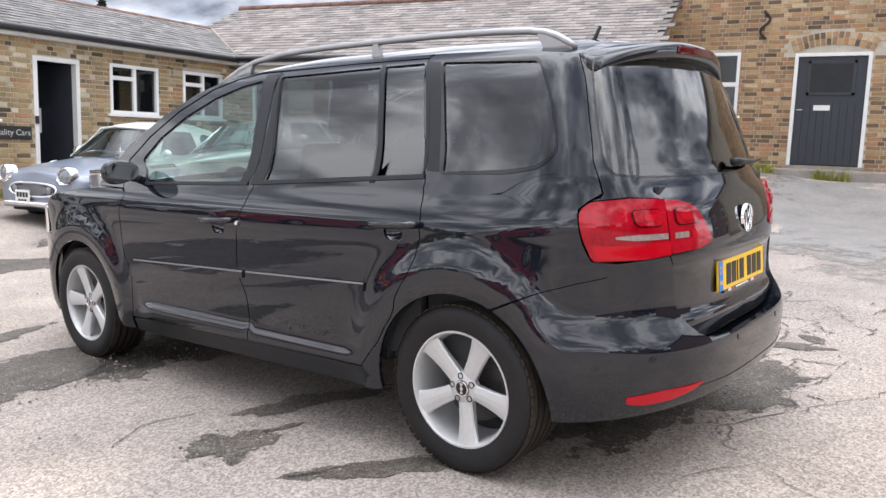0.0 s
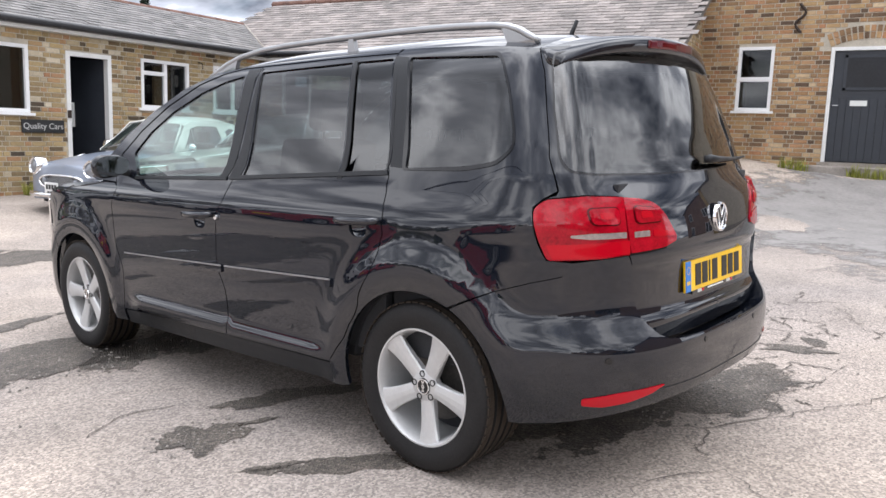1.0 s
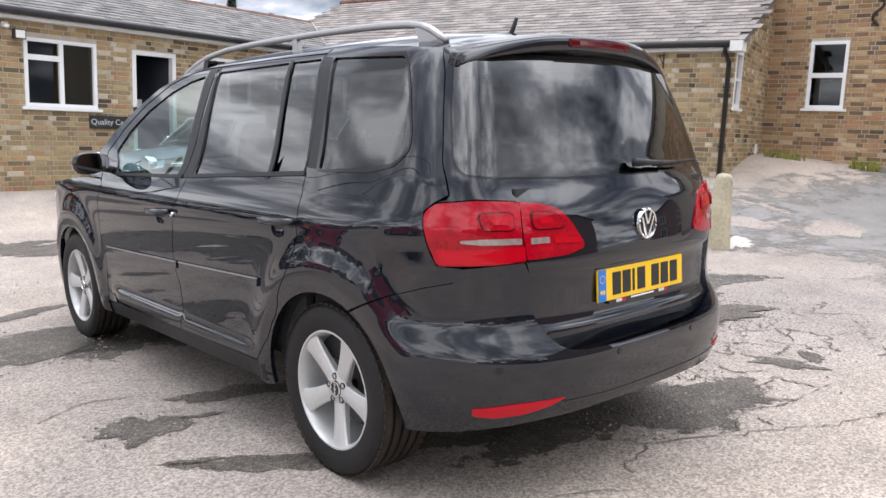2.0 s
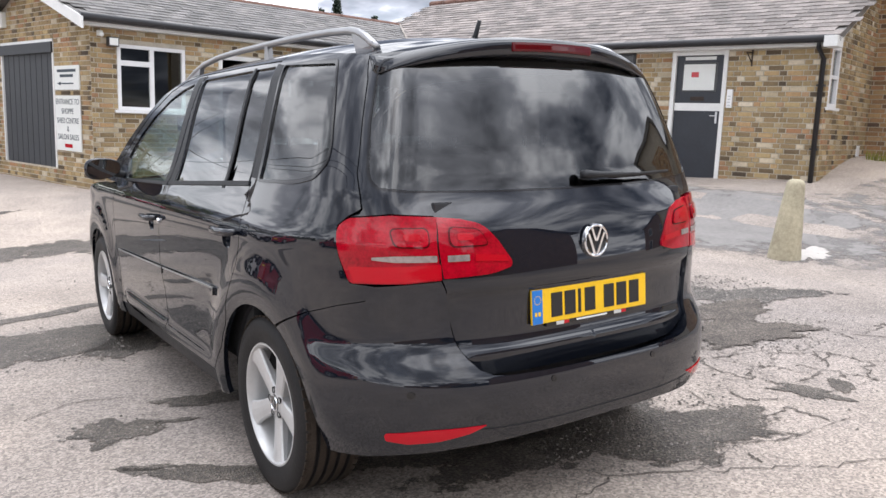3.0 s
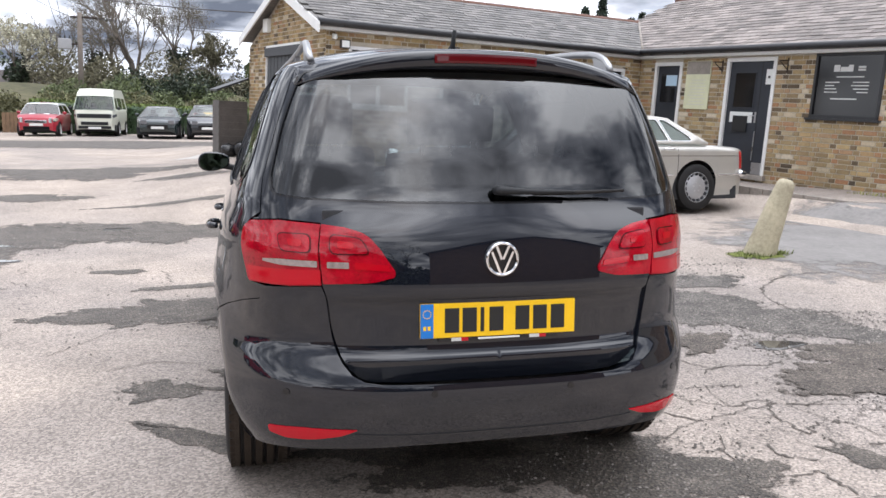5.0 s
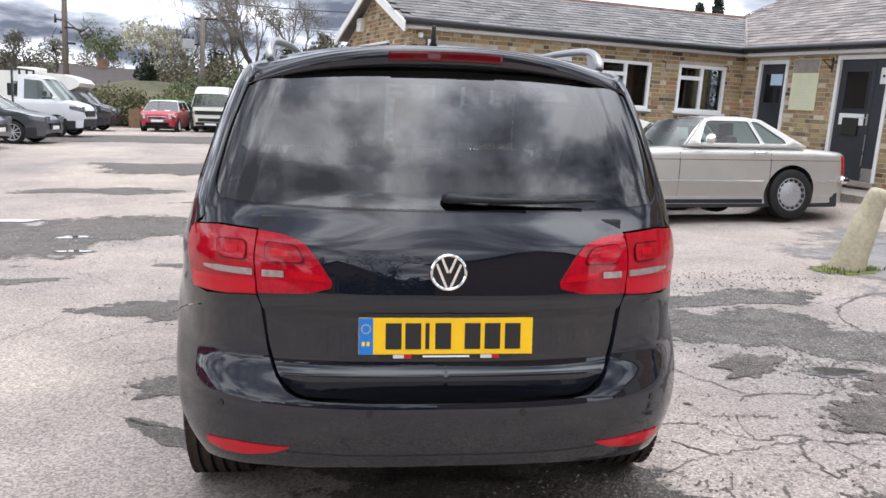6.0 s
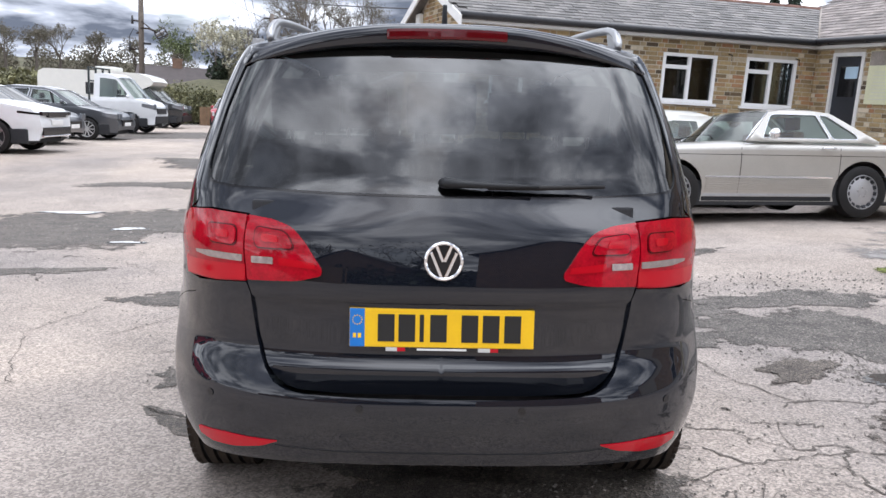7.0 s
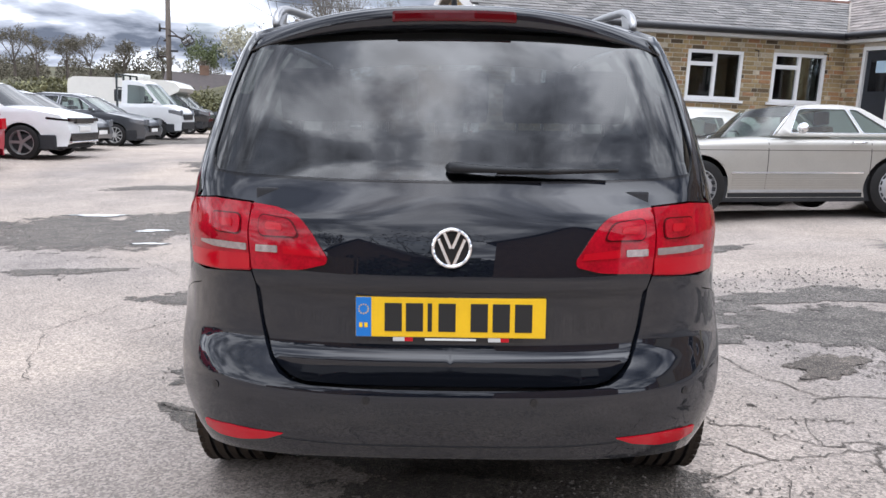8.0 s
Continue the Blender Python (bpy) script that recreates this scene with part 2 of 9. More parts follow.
M["plate_blue"] = material("blue_plate_band", (0.01, 0.17, 0.55), 0.35)
M["ink"] = material("black_ink", (0.012, 0.012, 0.012), 0.5)
for lens in ("lens_red", "lens_bright", "lens_deep"):
    M[lens].node_tree.nodes["Principled BSDF"].inputs["Specular IOR Level"].default_value = 0.28
# ---------------------------------------------------------------- mesh helpers
from mathutils.geometry import delaunay_2d_cdt


def mesh_ob(name, verts, faces, mat, parent=None, label="", smooth=False, normals=None):
    me = bpy.data.meshes.new(name)
    me.from_pydata([tuple(map(float, v)) for v in verts], [], faces)
    me.materials.append(mat)
    if smooth:
        me.shade_smooth()
    if normals is not None:
        me.normals_split_custom_set_from_vertices([tuple(map(float, n)) for n in normals])
    ob = new(name, me)
    if parent is not None:
        ob.parent = parent
    if label:
        tagged(ob, label)
    return ob


def part(name, bm, mat, parent, label="", smooth=False):
    me = bpy.data.meshes.new(name)
    bmesh.ops.recalc_face_normals(bm, faces=bm.faces)
    bm.to_mesh(me)
    bm.free()
    me.materials.append(mat)
    if smooth:
        me.shade_smooth()
    ob = new(name, me)
    if parent is not None:
        ob.parent = parent
    if label:
        tagged(ob, label)
    return ob


def add_box(bm, x0, x1, y0, y1, z0, z1, bevel=0.0, m=None):
    vs = bmesh.ops.create_cube(bm, size=1.0)["verts"]
    for v in vs:
        v.co = Vector((x0 + (v.co.x + 0.5) * (x1 - x0), y0 + (v.co.y + 0.5) * (y1 - y0), z0 + (v.co.z + 0.5) * (z1 - z0)))
    es = list({e for v in vs for e in v.link_edges})
    if bevel:
        r = bmesh.ops.bevel(bm, geom=es, offset=bevel, segments=2, affect="EDGES", profile=0.7)
        vs = list({v for f in r["faces"] for v in f.verts} | {v for v in vs if v.is_valid})
    if m is not None:
        bmesh.ops.transform(bm, matrix=m, verts=[v for v in vs if v.is_valid])
    return vs


def box(name, x0, x1, y0, y1, z0, z1, mat, parent=None, label="", bevel=0.006, m=None):
    bm = bmesh.new()
    add_box(bm, x0, x1, y0, y1, z0, z1, bevel, m)
    return part(name, bm, mat, parent, label)


def thing(name, label, category, m=None, group="", kind=""):
    ob = new(name)
    ob.empty_display_size = 0.2
    if m is not None:
        ob.matrix_world = m
    return tagged(ob, label, category, group, kind)


def tube(name, pts, radii, mat, parent=None, label="", seg=10, squash=1.0, caps=True):
    """A round or flattened bar along a line of points."""
    pts = [Vector(p) for p in pts]
    if not hasattr(radii, "__len__"):
        radii = [radii] * len(pts)
    verts, faces = [], []
    for i, p in enumerate(pts):
        d = (pts[min(i + 1, len(pts) - 1)] - pts[max(i - 1, 0)]).normalized()
        up = Vector((0, 0, 1)) if abs(d.z) < 0.95 else Vector((0, 1, 0))
        s = d.cross(up).normalized()
        u = s.cross(d)
        for k in range(seg):
            a = 2 * math.pi * k / seg
            verts.append(p + radii[i] * (math.cos(a) * s + math.sin(a) * squash * u))
    for i in range(len(pts) - 1):
        for k in range(seg):
            k2 = (k + 1) % seg
            faces.append((i * seg + k, i * seg + k2, (i + 1) * seg + k2, (i + 1) * seg + k))
    if caps:
        faces.append(tuple(range(seg - 1, -1, -1)))
        faces.append(tuple((len(pts) - 1) * seg + k for k in range(seg)))
    ob = mesh_ob(name, verts, faces, mat, parent, label, True)
    return ob


def revolve(name, profile, mat, parent=None, label="", seg=48, m=None, closed=True, smooth=True):
    """A profile of (axis, radius) turned about the local x axis."""
    verts, faces = [], []
    n = len(profile)
    for k in range(seg):
        a = 2 * math.pi * k / seg
        for x, r in profile:
            v = Vector((x, r * math.cos(a), r * math.sin(a)))
            verts.append(m @ v if m is not None else v)
    for k in range(seg):
        k2 = (k + 1) % seg
        for i in range(n if closed else n - 1):
            j = (i + 1) % n
            faces.append((k * n + i, k2 * n + i, k2 * n + j, k * n + j))
    ob = mesh_ob(name, verts, faces, mat, parent, label, smooth)
    bm = bmesh.new()
    bm.from_mesh(ob.data)
    bmesh.ops.remove_doubles(bm, verts=bm.verts, dist=1e-5)
    bmesh.ops.recalc_face_normals(bm, faces=bm.faces)
    for e in bm.edges:
        if len(e.link_faces) == 2 and e.calc_face_angle(0) > radians(38):
            e.smooth = False
    bm.to_mesh(ob.data)
    bm.free()
    return ob


def smoothstep(a, b, x):
    t = np.clip((np.asarray(x, float) - a) / (b - a), 0, 1)
    return t * t * (3 - 2 * t)


def curve(xs, ys):
    """A smooth monotone curve through the knots."""
    xs, ys = np.array(xs, float), np.array(ys, float)
    h = np.diff(xs)
    d = np.diff(ys) / h
    m = np.zeros(len(xs))
    m[0], m[-1] = d[0], d[-1]
    for i in range(1, len(xs) - 1):
        if d[i - 1] * d[i] > 0:
            w1, w2 = 2 * h[i] + h[i - 1], h[i] + 2 * h[i - 1]
            m[i] = (w1 + w2) / (w1 / d[i - 1] + w2 / d[i])

    def f(x):
        x = np.clip(np.asarray(x, float), xs[0], xs[-1])
        i = np.clip(np.searchsorted(xs, x) - 1, 0, len(xs) - 2)
        t = (x - xs[i]) / h[i]
        return ((1 + 2 * t) * (1 - t) ** 2 * ys[i] + t * (1 - t) ** 2 * h[i] * m[i] + t * t * (3 - 2 * t) * ys[i + 1] + t * t * (t - 1) * h[i] * m[i + 1])
    return f


def rounded(loop, r, n=5):
    """The loop with its corners rounded; r is one radius or one for each corner."""
    out = []
    k = len(loop)
    for i, p in enumerate(loop):
        p = np.array(p, float)
        ri = r[i] if hasattr(r, "__len__") else r
        a, b = np.array(loop[i - 1], float) - p, np.array(loop[(i + 1) % k], float) - p
        la, lb = np.linalg.norm(a), np.linalg.norm(b)
        ri = min(ri, la * 0.45, lb * 0.45)
        if ri < 1e-4:
            out.append(tuple(p))
            continue
        p0, p1 = p + a / la * ri, p + b / lb * ri
        for j in range(n + 1):
            t = j / n
            out.append(tuple((1 - t) ** 2 * p0 + 2 * t * (1 - t) * p + t * t * p1))
    return out


def resample(loop, step):
    out = []
    k = len(loop)
    for i in range(k):
        p, q = np.array(loop[i], float), np.array(loop[(i + 1) % k], float)
        n = max(1, int(math.ceil(np.linalg.norm(q - p) / step)))
        for j in range(n):
            out.append(p + (q - p) * j / n)
    keep = [out[0]]
    for p in out[1:]:
        if np.linalg.norm(p - keep[-1]) > 1e-4:
            keep.append(p)
    if np.linalg.norm(keep[0] - keep[-1]) < 1e-4:
        keep.pop()
    return np.array(keep)


def inside(pts, loops):
    pts = np.atleast_2d(pts)
    c = np.zeros(len(pts), bool)
    for loop in loops:
        x0, y0 = loop[:, 0], loop[:, 1]
        x1, y1 = np.roll(x0, -1), np.roll(y0, -1)
        for a, b, e, f in zip(x0, y0, x1, y1):
            if b == f:
                continue
            hit = ((b > pts[:, 1]) != (f > pts[:, 1])) & (pts[:, 0] < (e - a) * (pts[:, 1] - b) / (f - b) + a)
            c ^= hit
    return c


def panel(name, loops, surf, mat, parent, label="", off=0.0, rim=0.012, step=0.04, side=1, seam=None, both=False):
    """A sheet cut to the loops (outline, then holes) in the plane of (u, v) and laid on surf(u, v), with a turned-in edge.
    side -1 mirrors it in x; both joins the two halves into one mesh, open along u = seam."""
    loops = [resample(lp, step) for lp in loops]
    allp = np.vstack(loops)
    lo, hi = allp.min(0), allp.max(0)
    gx, gy = np.meshgrid(np.arange(lo[0] + step * 0.5, hi[0], step), np.arange(lo[1] + step * 0.43, hi[1], step))
    grid = np.c_[gx.ravel(), gy.ravel()]
    if len(grid):
        grid = grid[inside(grid, loops)]
    if len(grid):
        segs = np.vstack([np.c_[lp, np.roll(lp, -1, 0)] for lp in loops])
        a, b = segs[:, :2], segs[:, 2:]
        d = b - a
        t = np.clip(((grid[:, None, :] - a) * d).sum(2) / np.maximum((d * d).sum(1), 1e-12), 0, 1)
        dist = np.linalg.norm(grid[:, None, :] - (a + t[..., None] * d), axis=2).min(1)
        grid = grid[dist > step * 0.45]
    pts = np.vstack([allp, grid]) if len(grid) else allp
    edges, k = [], 0
    for lp in loops:
        n = len(lp)
        edges += [(k + i, k + (i + 1) % n) for i in range(n)]
        k += n
    vs, _, tris, _, _, _ = delaunay_2d_cdt([Vector((float(p[0]), float(p[1]))) for p in pts], edges, [], 0, 1e-6)
    uv = np.array([(v.x, v.y) for v in vs])
    cen = np.array([uv[list(t)].mean(0) for t in tris])
    ok = inside(cen, loops)
    tris = [tuple(t) for t, k in zip(tris, ok) if k]

    def place(q):
        e = 0.008
        p = surf(q[:, 0], q[:, 1])
        du = surf(q[:, 0] + e, q[:, 1]) - surf(q[:, 0] - e, q[:, 1])
        dv = surf(q[:, 0], q[:, 1] + e) - surf(q[:, 0], q[:, 1] - e)
        n = np.cross(dv, du)
        n /= np.maximum(np.linalg.norm(n, axis=1, keepdims=True), 1e-9)
        return p + n * off, n
    p, n = place(uv)
    verts, norms, faces = list(p), list(n), []
    for t in tris:
        fn = np.cross(p[t[1]] - p[t[0]], p[t[2]] - p[t[0]])
        faces.append(t if fn @ n[t[0]] > 0 else t[::-1])
    if rim:
        for k, lp in enumerate(loops):
            pp, nn = place(lp)
            m = len(lp)
            nxt = np.roll(lp, -1, 0)
            turn = float((lp[:, 0] * nxt[:, 1] - nxt[:, 0] * lp[:, 1]).sum())
            way = -1 if (turn > 0) == (k == 0) else 1      # the cut edge faces away from the sheet
            for i in range(m):
                j = (i + 1) % m
                if seam is not None and abs(lp[i][0] - seam) < 1e-3 and abs(lp[j][0] - seam) < 1e-3:
                    continue
                b = len(verts)
                w = way * np.cross(pp[j] - pp[i], nn[i])
                w /= max(np.linalg.norm(w), 1e-9)
                verts += [pp[i], pp[j], pp[j] - nn[j] * rim, pp[i] - nn[i] * rim]
                norms += [w] * 4
                faces.append((b, b + 1, b + 2, b + 3)[::-way])
    verts, norms = np.array(verts), np.array(norms)
    flip = np.array([-1.0, 1, 1])
    if both:
        b = len(verts)
        verts, norms = np.vstack([verts, verts * flip]), np.vstack([norms, norms * flip])
        faces = faces + [tuple(b + i for i in f[::-1]) for f in faces]
    elif side < 0:
        verts, norms = verts * flip, norms * flip
        faces = [f[::-1] for f in faces]
    return mesh_ob(name, verts, faces, mat, parent, label, True, norms)


def text_part(name, body, size, mat, parent, m, label="", extrude=0.001, align="CENTER"):
    cu = bpy.data.curves.new(name, "FONT")
    cu.body, cu.size, cu.extrude = body, size, extrude
    cu.align_x, cu.align_y = align, "CENTER"
    tmp = bpy.data.objects.new(name, cu)
    scene.collection.objects.link(tmp)
    dg = bpy.context.evaluated_depsgraph_get()
    me = bpy.data.meshes.new_from_object(tmp.evaluated_get(dg))
    bpy.data.objects.remove(tmp)
    bpy.data.curves.remove(cu)
    me.materials.clear()
    me.materials.append(mat)
    ob = new(name, me)
    if parent is not None:
        ob.parent = parent
    ob.matrix_basis = m
    if label:
        tagged(ob, label)
    return ob
# ---------------------------------------------------------------- the yard
WALL_B1_Y, BARN_X, WALL_B3_X = 10.42, 2.2, 11.95


def ground_z(x, y):
    """Height of the yard: a gentle fall away from the buildings on the right, and a rise up to their walls."""
    x, y = np.asarray(x, float), np.asarray(y, float)
    xe = np.where(x > -6, x, -6 + (x + 6) * 0.3)
    xe = np.where(xe > 14, 14.0, xe)
    ye = np.where(y < 12, y, 12 + (y - 12) * 0.72)
    ye = np.where(ye > 34, 34 + (ye - 34) * 0.15, ye)
    ye = np.where(ye < -9, -9 + (ye + 9) * 0.3, ye)
    z = 0.0281 * xe - 0.0361 * ye
    z = z + 0.33 * smoothstep(6.5, 15.0, y) * (1 - smoothstep(0.0, 2.0, x) * (1 - smoothstep(18, 26, y)))
    b1 = smoothstep(6.4, 10.6, y) * smoothstep(-1.5, 1.8, x) * (1 - smoothstep(10.5, 16, y))
    b2 = smoothstep(6.6, 7.7, x) * smoothstep(-1.0, 3.0, y) * (1 - smoothstep(10.5, 16, y))
    b3 = smoothstep(8.5, 11.5, x) * smoothstep(-9, -3, y)
    rise = 0.17 * smoothstep(1.2, 5.5, x) * smoothstep(0.0, 3.5, y) * (1 - smoothstep(6.4, 8.0, y))
    side = smoothstep(-0.3, 1.5, x) * smoothstep(9.5, 10.4, y) * (1 - smoothstep(17.5, 26, y)) * (1 - smoothstep(2.3, 3.0, x))
    z = z * (1 - side) + 0.06 * side
    return z + (1 - side) * np.maximum(rise, 0.36 * b1 * (1 - 0.55 * smoothstep(5.5, 9, x)) + 0.40 * b2) + 0.38 * b3


def asphalt_material():
    m = material("worn_asphalt", (0.2, 0.19, 0.18), 0.85, spec=0.3)
    nt = m.node_tree
    p = nt.nodes["Principled BSDF"]
    co = nt.nodes.new("ShaderNodeNewGeometry")

    def noise_at(scale, detail, rough=0.6, dist=0.0):
        n = node(nt, "ShaderNodeTexNoise", Scale=scale, Detail=detail, Roughness=rough, Distortion=dist)
        nt.links.new(co.outputs["Position"], n.inputs["Vector"])
        return n
    broad = noise_at(0.16, 6, 0.6, 0.6)
    mid = noise_at(1.3, 5, 0.65)
    grain = noise_at(55, 3, 0.7)
    vor = node(nt, "ShaderNodeTexVoronoi", Scale=115.0)
    nt.links.new(co.outputs["Position"], vor.inputs["Vector"])
    stone = nt.nodes.new("ShaderNodeValToRGB")
    els = stone.color_ramp.elements
    els[0].position, els[0].color = 0.0, (0.205, 0.184, 0.168, 1)
    els[1].position, els[1].color = 1.0, (0.49, 0.427, 0.380, 1)
    mid_el = els.new(0.5); mid_el.color = (0.338, 0.295, 0.263, 1)
    sepc = nt.nodes.new("ShaderNodeSeparateColor")
    nt.links.new(vor.outputs["Color"], sepc.inputs[0])
    nt.links.new(sepc.outputs[0], stone.inputs[0])
    tint = nt.nodes.new("ShaderNodeValToRGB")
    t = tint.color_ramp.elements
    t[0].position, t[0].color = 0.36, (0.74, 0.745, 0.765, 1)
    t[1].position, t[1].color = 0.62, (1.20, 1.15, 1.08, 1)
    nt.links.new(broad.outputs["Fac"], tint.inputs[0])
    tm = nt.nodes.new("ShaderNodeValToRGB")
    t = tm.color_ramp.elements
    t[0].position, t[0].color = 0.30, (0.80, 0.80, 0.80, 1)
    t[1].position, t[1].color = 0.70, (1.15, 1.15, 1.15, 1)
    nt.links.new(mid.outputs["Fac"], tm.inputs[0])
    m1 = nt.nodes.new("ShaderNodeVectorMath"); m1.operation = "MULTIPLY"
    nt.links.new(stone.outputs[0], m1.inputs[0]); nt.links.new(tint.outputs[0], m1.inputs[1])
    m2 = nt.nodes.new("ShaderNodeVectorMath"); m2.operation = "MULTIPLY"
    nt.links.new(m1.outputs[0], m2.inputs[0]); nt.links.new(tm.outputs[0], m2.inputs[1])
    nt.links.new(m2.outputs[0], p.inputs["Base Color"])
    rr = nt.nodes.new("ShaderNodeMapRange")
    rr.inputs["To Min"].default_value, rr.inputs["To Max"].default_value = 0.8, 0.98
    nt.links.new(mid.outputs["Fac"], rr.inputs["Value"])
    nt.links.new(rr.outputs[0], p.inputs["Roughness"])
    bp = node(nt, "ShaderNodeBump", Strength=1.0, Distance=0.006)
    nt.links.new(grain.outputs["Fac"], bp.inputs["Height"])
    nt.links.new(bp.outputs[0], p.inputs["Normal"])
    return m


def frayed(m, grain=7.0, soft=0.16):
    """Let a thin patch break up towards its rim, where its depth runs out."""
    nt = m.node_tree
    p = nt.nodes["Principled BSDF"]
    at = nt.nodes.new("ShaderNodeAttribute")
    at.attribute_name = "depth"
    geo = nt.nodes.new("ShaderNodeNewGeometry")
    n = node(nt, "ShaderNodeTexNoise", Scale=grain, Detail=9.0, Roughness=0.72)
    nt.links.new(geo.outputs["Position"], n.inputs["Vector"])
    nm = nt.nodes.new("ShaderNodeMath"); nm.operation = "MULTIPLY_ADD"
    nm.inputs[1].default_value, nm.inputs[2].default_value = 3.0, -1.5
    nt.links.new(n.outputs["Fac"], nm.inputs[0])
    dm = nt.nodes.new("ShaderNodeMath"); dm.operation = "MULTIPLY_ADD"; dm.inputs[1].default_value = 2.2
    nt.links.new(at.outputs["Fac"], dm.inputs[0])
    nt.links.new(nm.outputs[0], dm.inputs[2])
    mr = nt.nodes.new("ShaderNodeMapRange")
    mr.inputs["From Min"].default_value, mr.inputs["From Max"].default_value = 0.35, 0.35 + soft
    nt.links.new(dm.outputs[0], mr.inputs["Value"])
    nt.links.new(mr.outputs[0], p.inputs["Alpha"])
    return m


def gravel_material(name, base, rough):
    """Dark, damp, broken surface where the top layer has gone."""
    m = material(name, base, rough, spec=0.5)
    nt = m.node_tree
    p = nt.nodes["Principled BSDF"]
    co = nt.nodes.new("ShaderNodeNewGeometry")
    vor = node(nt, "ShaderNodeTexVoronoi", Scale=120.0)
    n = node(nt, "ShaderNodeTexNoise", Scale=5.0, Detail=6.0, Roughness=0.7)
    for k in (vor, n):
        nt.links.new(co.outputs["Position"], k.inputs["Vector"])
    sepc = nt.nodes.new("ShaderNodeSeparateColor")
    nt.links.new(vor.outputs["Color"], sepc.inputs[0])
    ramp = nt.nodes.new("ShaderNodeValToRGB")
    els = ramp.color_ramp.elements
    els[0].position, els[0].color = 0.0, (*(c * 0.45 for c in base), 1)
    els[1].position, els[1].color = 1.0, (*(c * 2.0 for c in base), 1)
    el = els.new(0.8); el.color = (*(c * 1.2 for c in base), 1)
    nt.links.new(sepc.outputs[0], ramp.inputs[0])
    mr = nt.nodes.new("ShaderNodeMapRange")
    mr.inputs["From Min"].default_value, mr.inputs["From Max"].default_value = 0.3, 0.7
    mr.inputs["To Min"].default_value, mr.inputs["To Max"].default_value = 0.6, 1.5
    nt.links.new(n.outputs["Fac"], mr.inputs["Value"])
    sc = nt.nodes.new("ShaderNodeVectorMath"); sc.operation = "SCALE"
    nt.links.new(ramp.outputs[0], sc.inputs[0]); nt.links.new(mr.outputs[0], sc.inputs["Scale"])
    nt.links.new(sc.outputs[0], p.inputs["Base Color"])
    bp = node(nt, "ShaderNodeBump", Strength=0.8, Distance=0.01)
    nt.links.new(vor.outputs["Distance"], bp.inputs["Height"])
    nt.links.new(bp.outputs[0], p.inputs["Normal"])
    return frayed(m)


M["asphalt"] = asphalt_material()
M["gravel"] = gravel_material("damp_broken_asphalt", (0.098, 0.083, 0.069), 0.62)
M["crack"] = material("crack_dirt", (0.105, 0.09, 0.078), 0.9)
M["puddle"] = material("shallow_puddle", (0.06, 0.055, 0.05), 0.03)
M["patch"] = frayed(worn(material("grey_repair_asphalt", (0.205, 0.192, 0.182), 0.85), 2, 0.28, 0.5, 70), 2.0, 0.5)


def axis(lo, hi, near_lo, near_hi, fine, coarse_steps):
    a = list(np.arange(near_lo, near_hi + 1e-6, fine))
    left = [near_lo - (near_lo - lo) * (i / coarse_steps) ** 2.2 for i in range(coarse_steps, 0, -1)]
    right = [near_hi + (hi - near_hi) * (i / coarse_steps) ** 2.2 for i in range(1, coarse_steps + 1)]
    return np.array(left + a + right)


gxs, gys = axis(-900, 900, -14, 16, 0.4, 14), axis(-900, 900, -9, 42, 0.4, 14)
GX, GY = np.meshgrid(gxs, gys)
GZ = ground_z(GX, GY)
nx, ny = len(gxs), len(gys)
ground = mesh_ob("ground", np.c_[GX.ravel(), GY.ravel(), GZ.ravel()],
                 [(j * nx + i, j * nx + i + 1, (j + 1) * nx + i + 1, (j + 1) * nx + i) for j in range(ny - 1) for i in range(nx - 1)], M["asphalt"], smooth=True)
tagged(ground, "worn pale asphalt yard with cracks and dark damp patches", "ground", kind="structure")


def blot(name, x, y, rx, ry, turn, seed, mat, label, ragged=0.45, lift=0.004, n=150):
    """A ragged thin sheet on the yard: a bare patch, a repair or a puddle."""
    rng = random.Random(seed)
    ph = [rng.uniform(0, 6.28) for _ in range(8)]
    rings = 6
    verts, faces = [], []
    c, s = math.cos(radians(turn)), math.sin(radians(turn))
    for k in range(rings + 1):
        for i in range(n):
            a = 2 * math.pi * i / n
            w = 1 + ragged * (0.35 * math.sin(2 * a + ph[0]) + 0.3 * math.sin(3 * a + ph[1]) + 0.22 * math.sin(5 * a + ph[2]) + 0.12 * math.sin(9 * a + ph[3]) + 0.07 * math.sin(15 * a + ph[4]) + 0.04 * math.sin(23 * a + ph[5]) + 0.02 * math.sin(37 * a + ph[6]) + 0.01 * math.sin(59 * a + ph[7]))
            q = max(0.12, w) * k / rings * 1.22
            px, py = rx * q * math.cos(a), ry * q * math.sin(a)
            gx_, gy_ = x + px * c - py * s, y + px * s + py * c
            verts.append((gx_, gy_, float(ground_z(gx_, gy_)) + lift - (0.0 if k < rings else 0.008)))
    for k in range(rings):
        for i in range(n):
            i2 = (i + 1) % n
            faces.append((k * n + i, (k + 1) * n + i, (k + 1) * n + i2, k * n + i2))
    ob = mesh_ob(name, verts, faces, mat)
    depth = ob.data.attributes.new("depth", "FLOAT", "POINT")
    depth.data.foreach_set("value", [1 - k / rings for k in range(rings + 1) for _ in range(n)])
    return tagged(ob, label, "ground patch", kind="structure")


def van_xy(x, y):
    p = VAN_POSE @ Vector((x, y, 0))
    return p.x, p.y
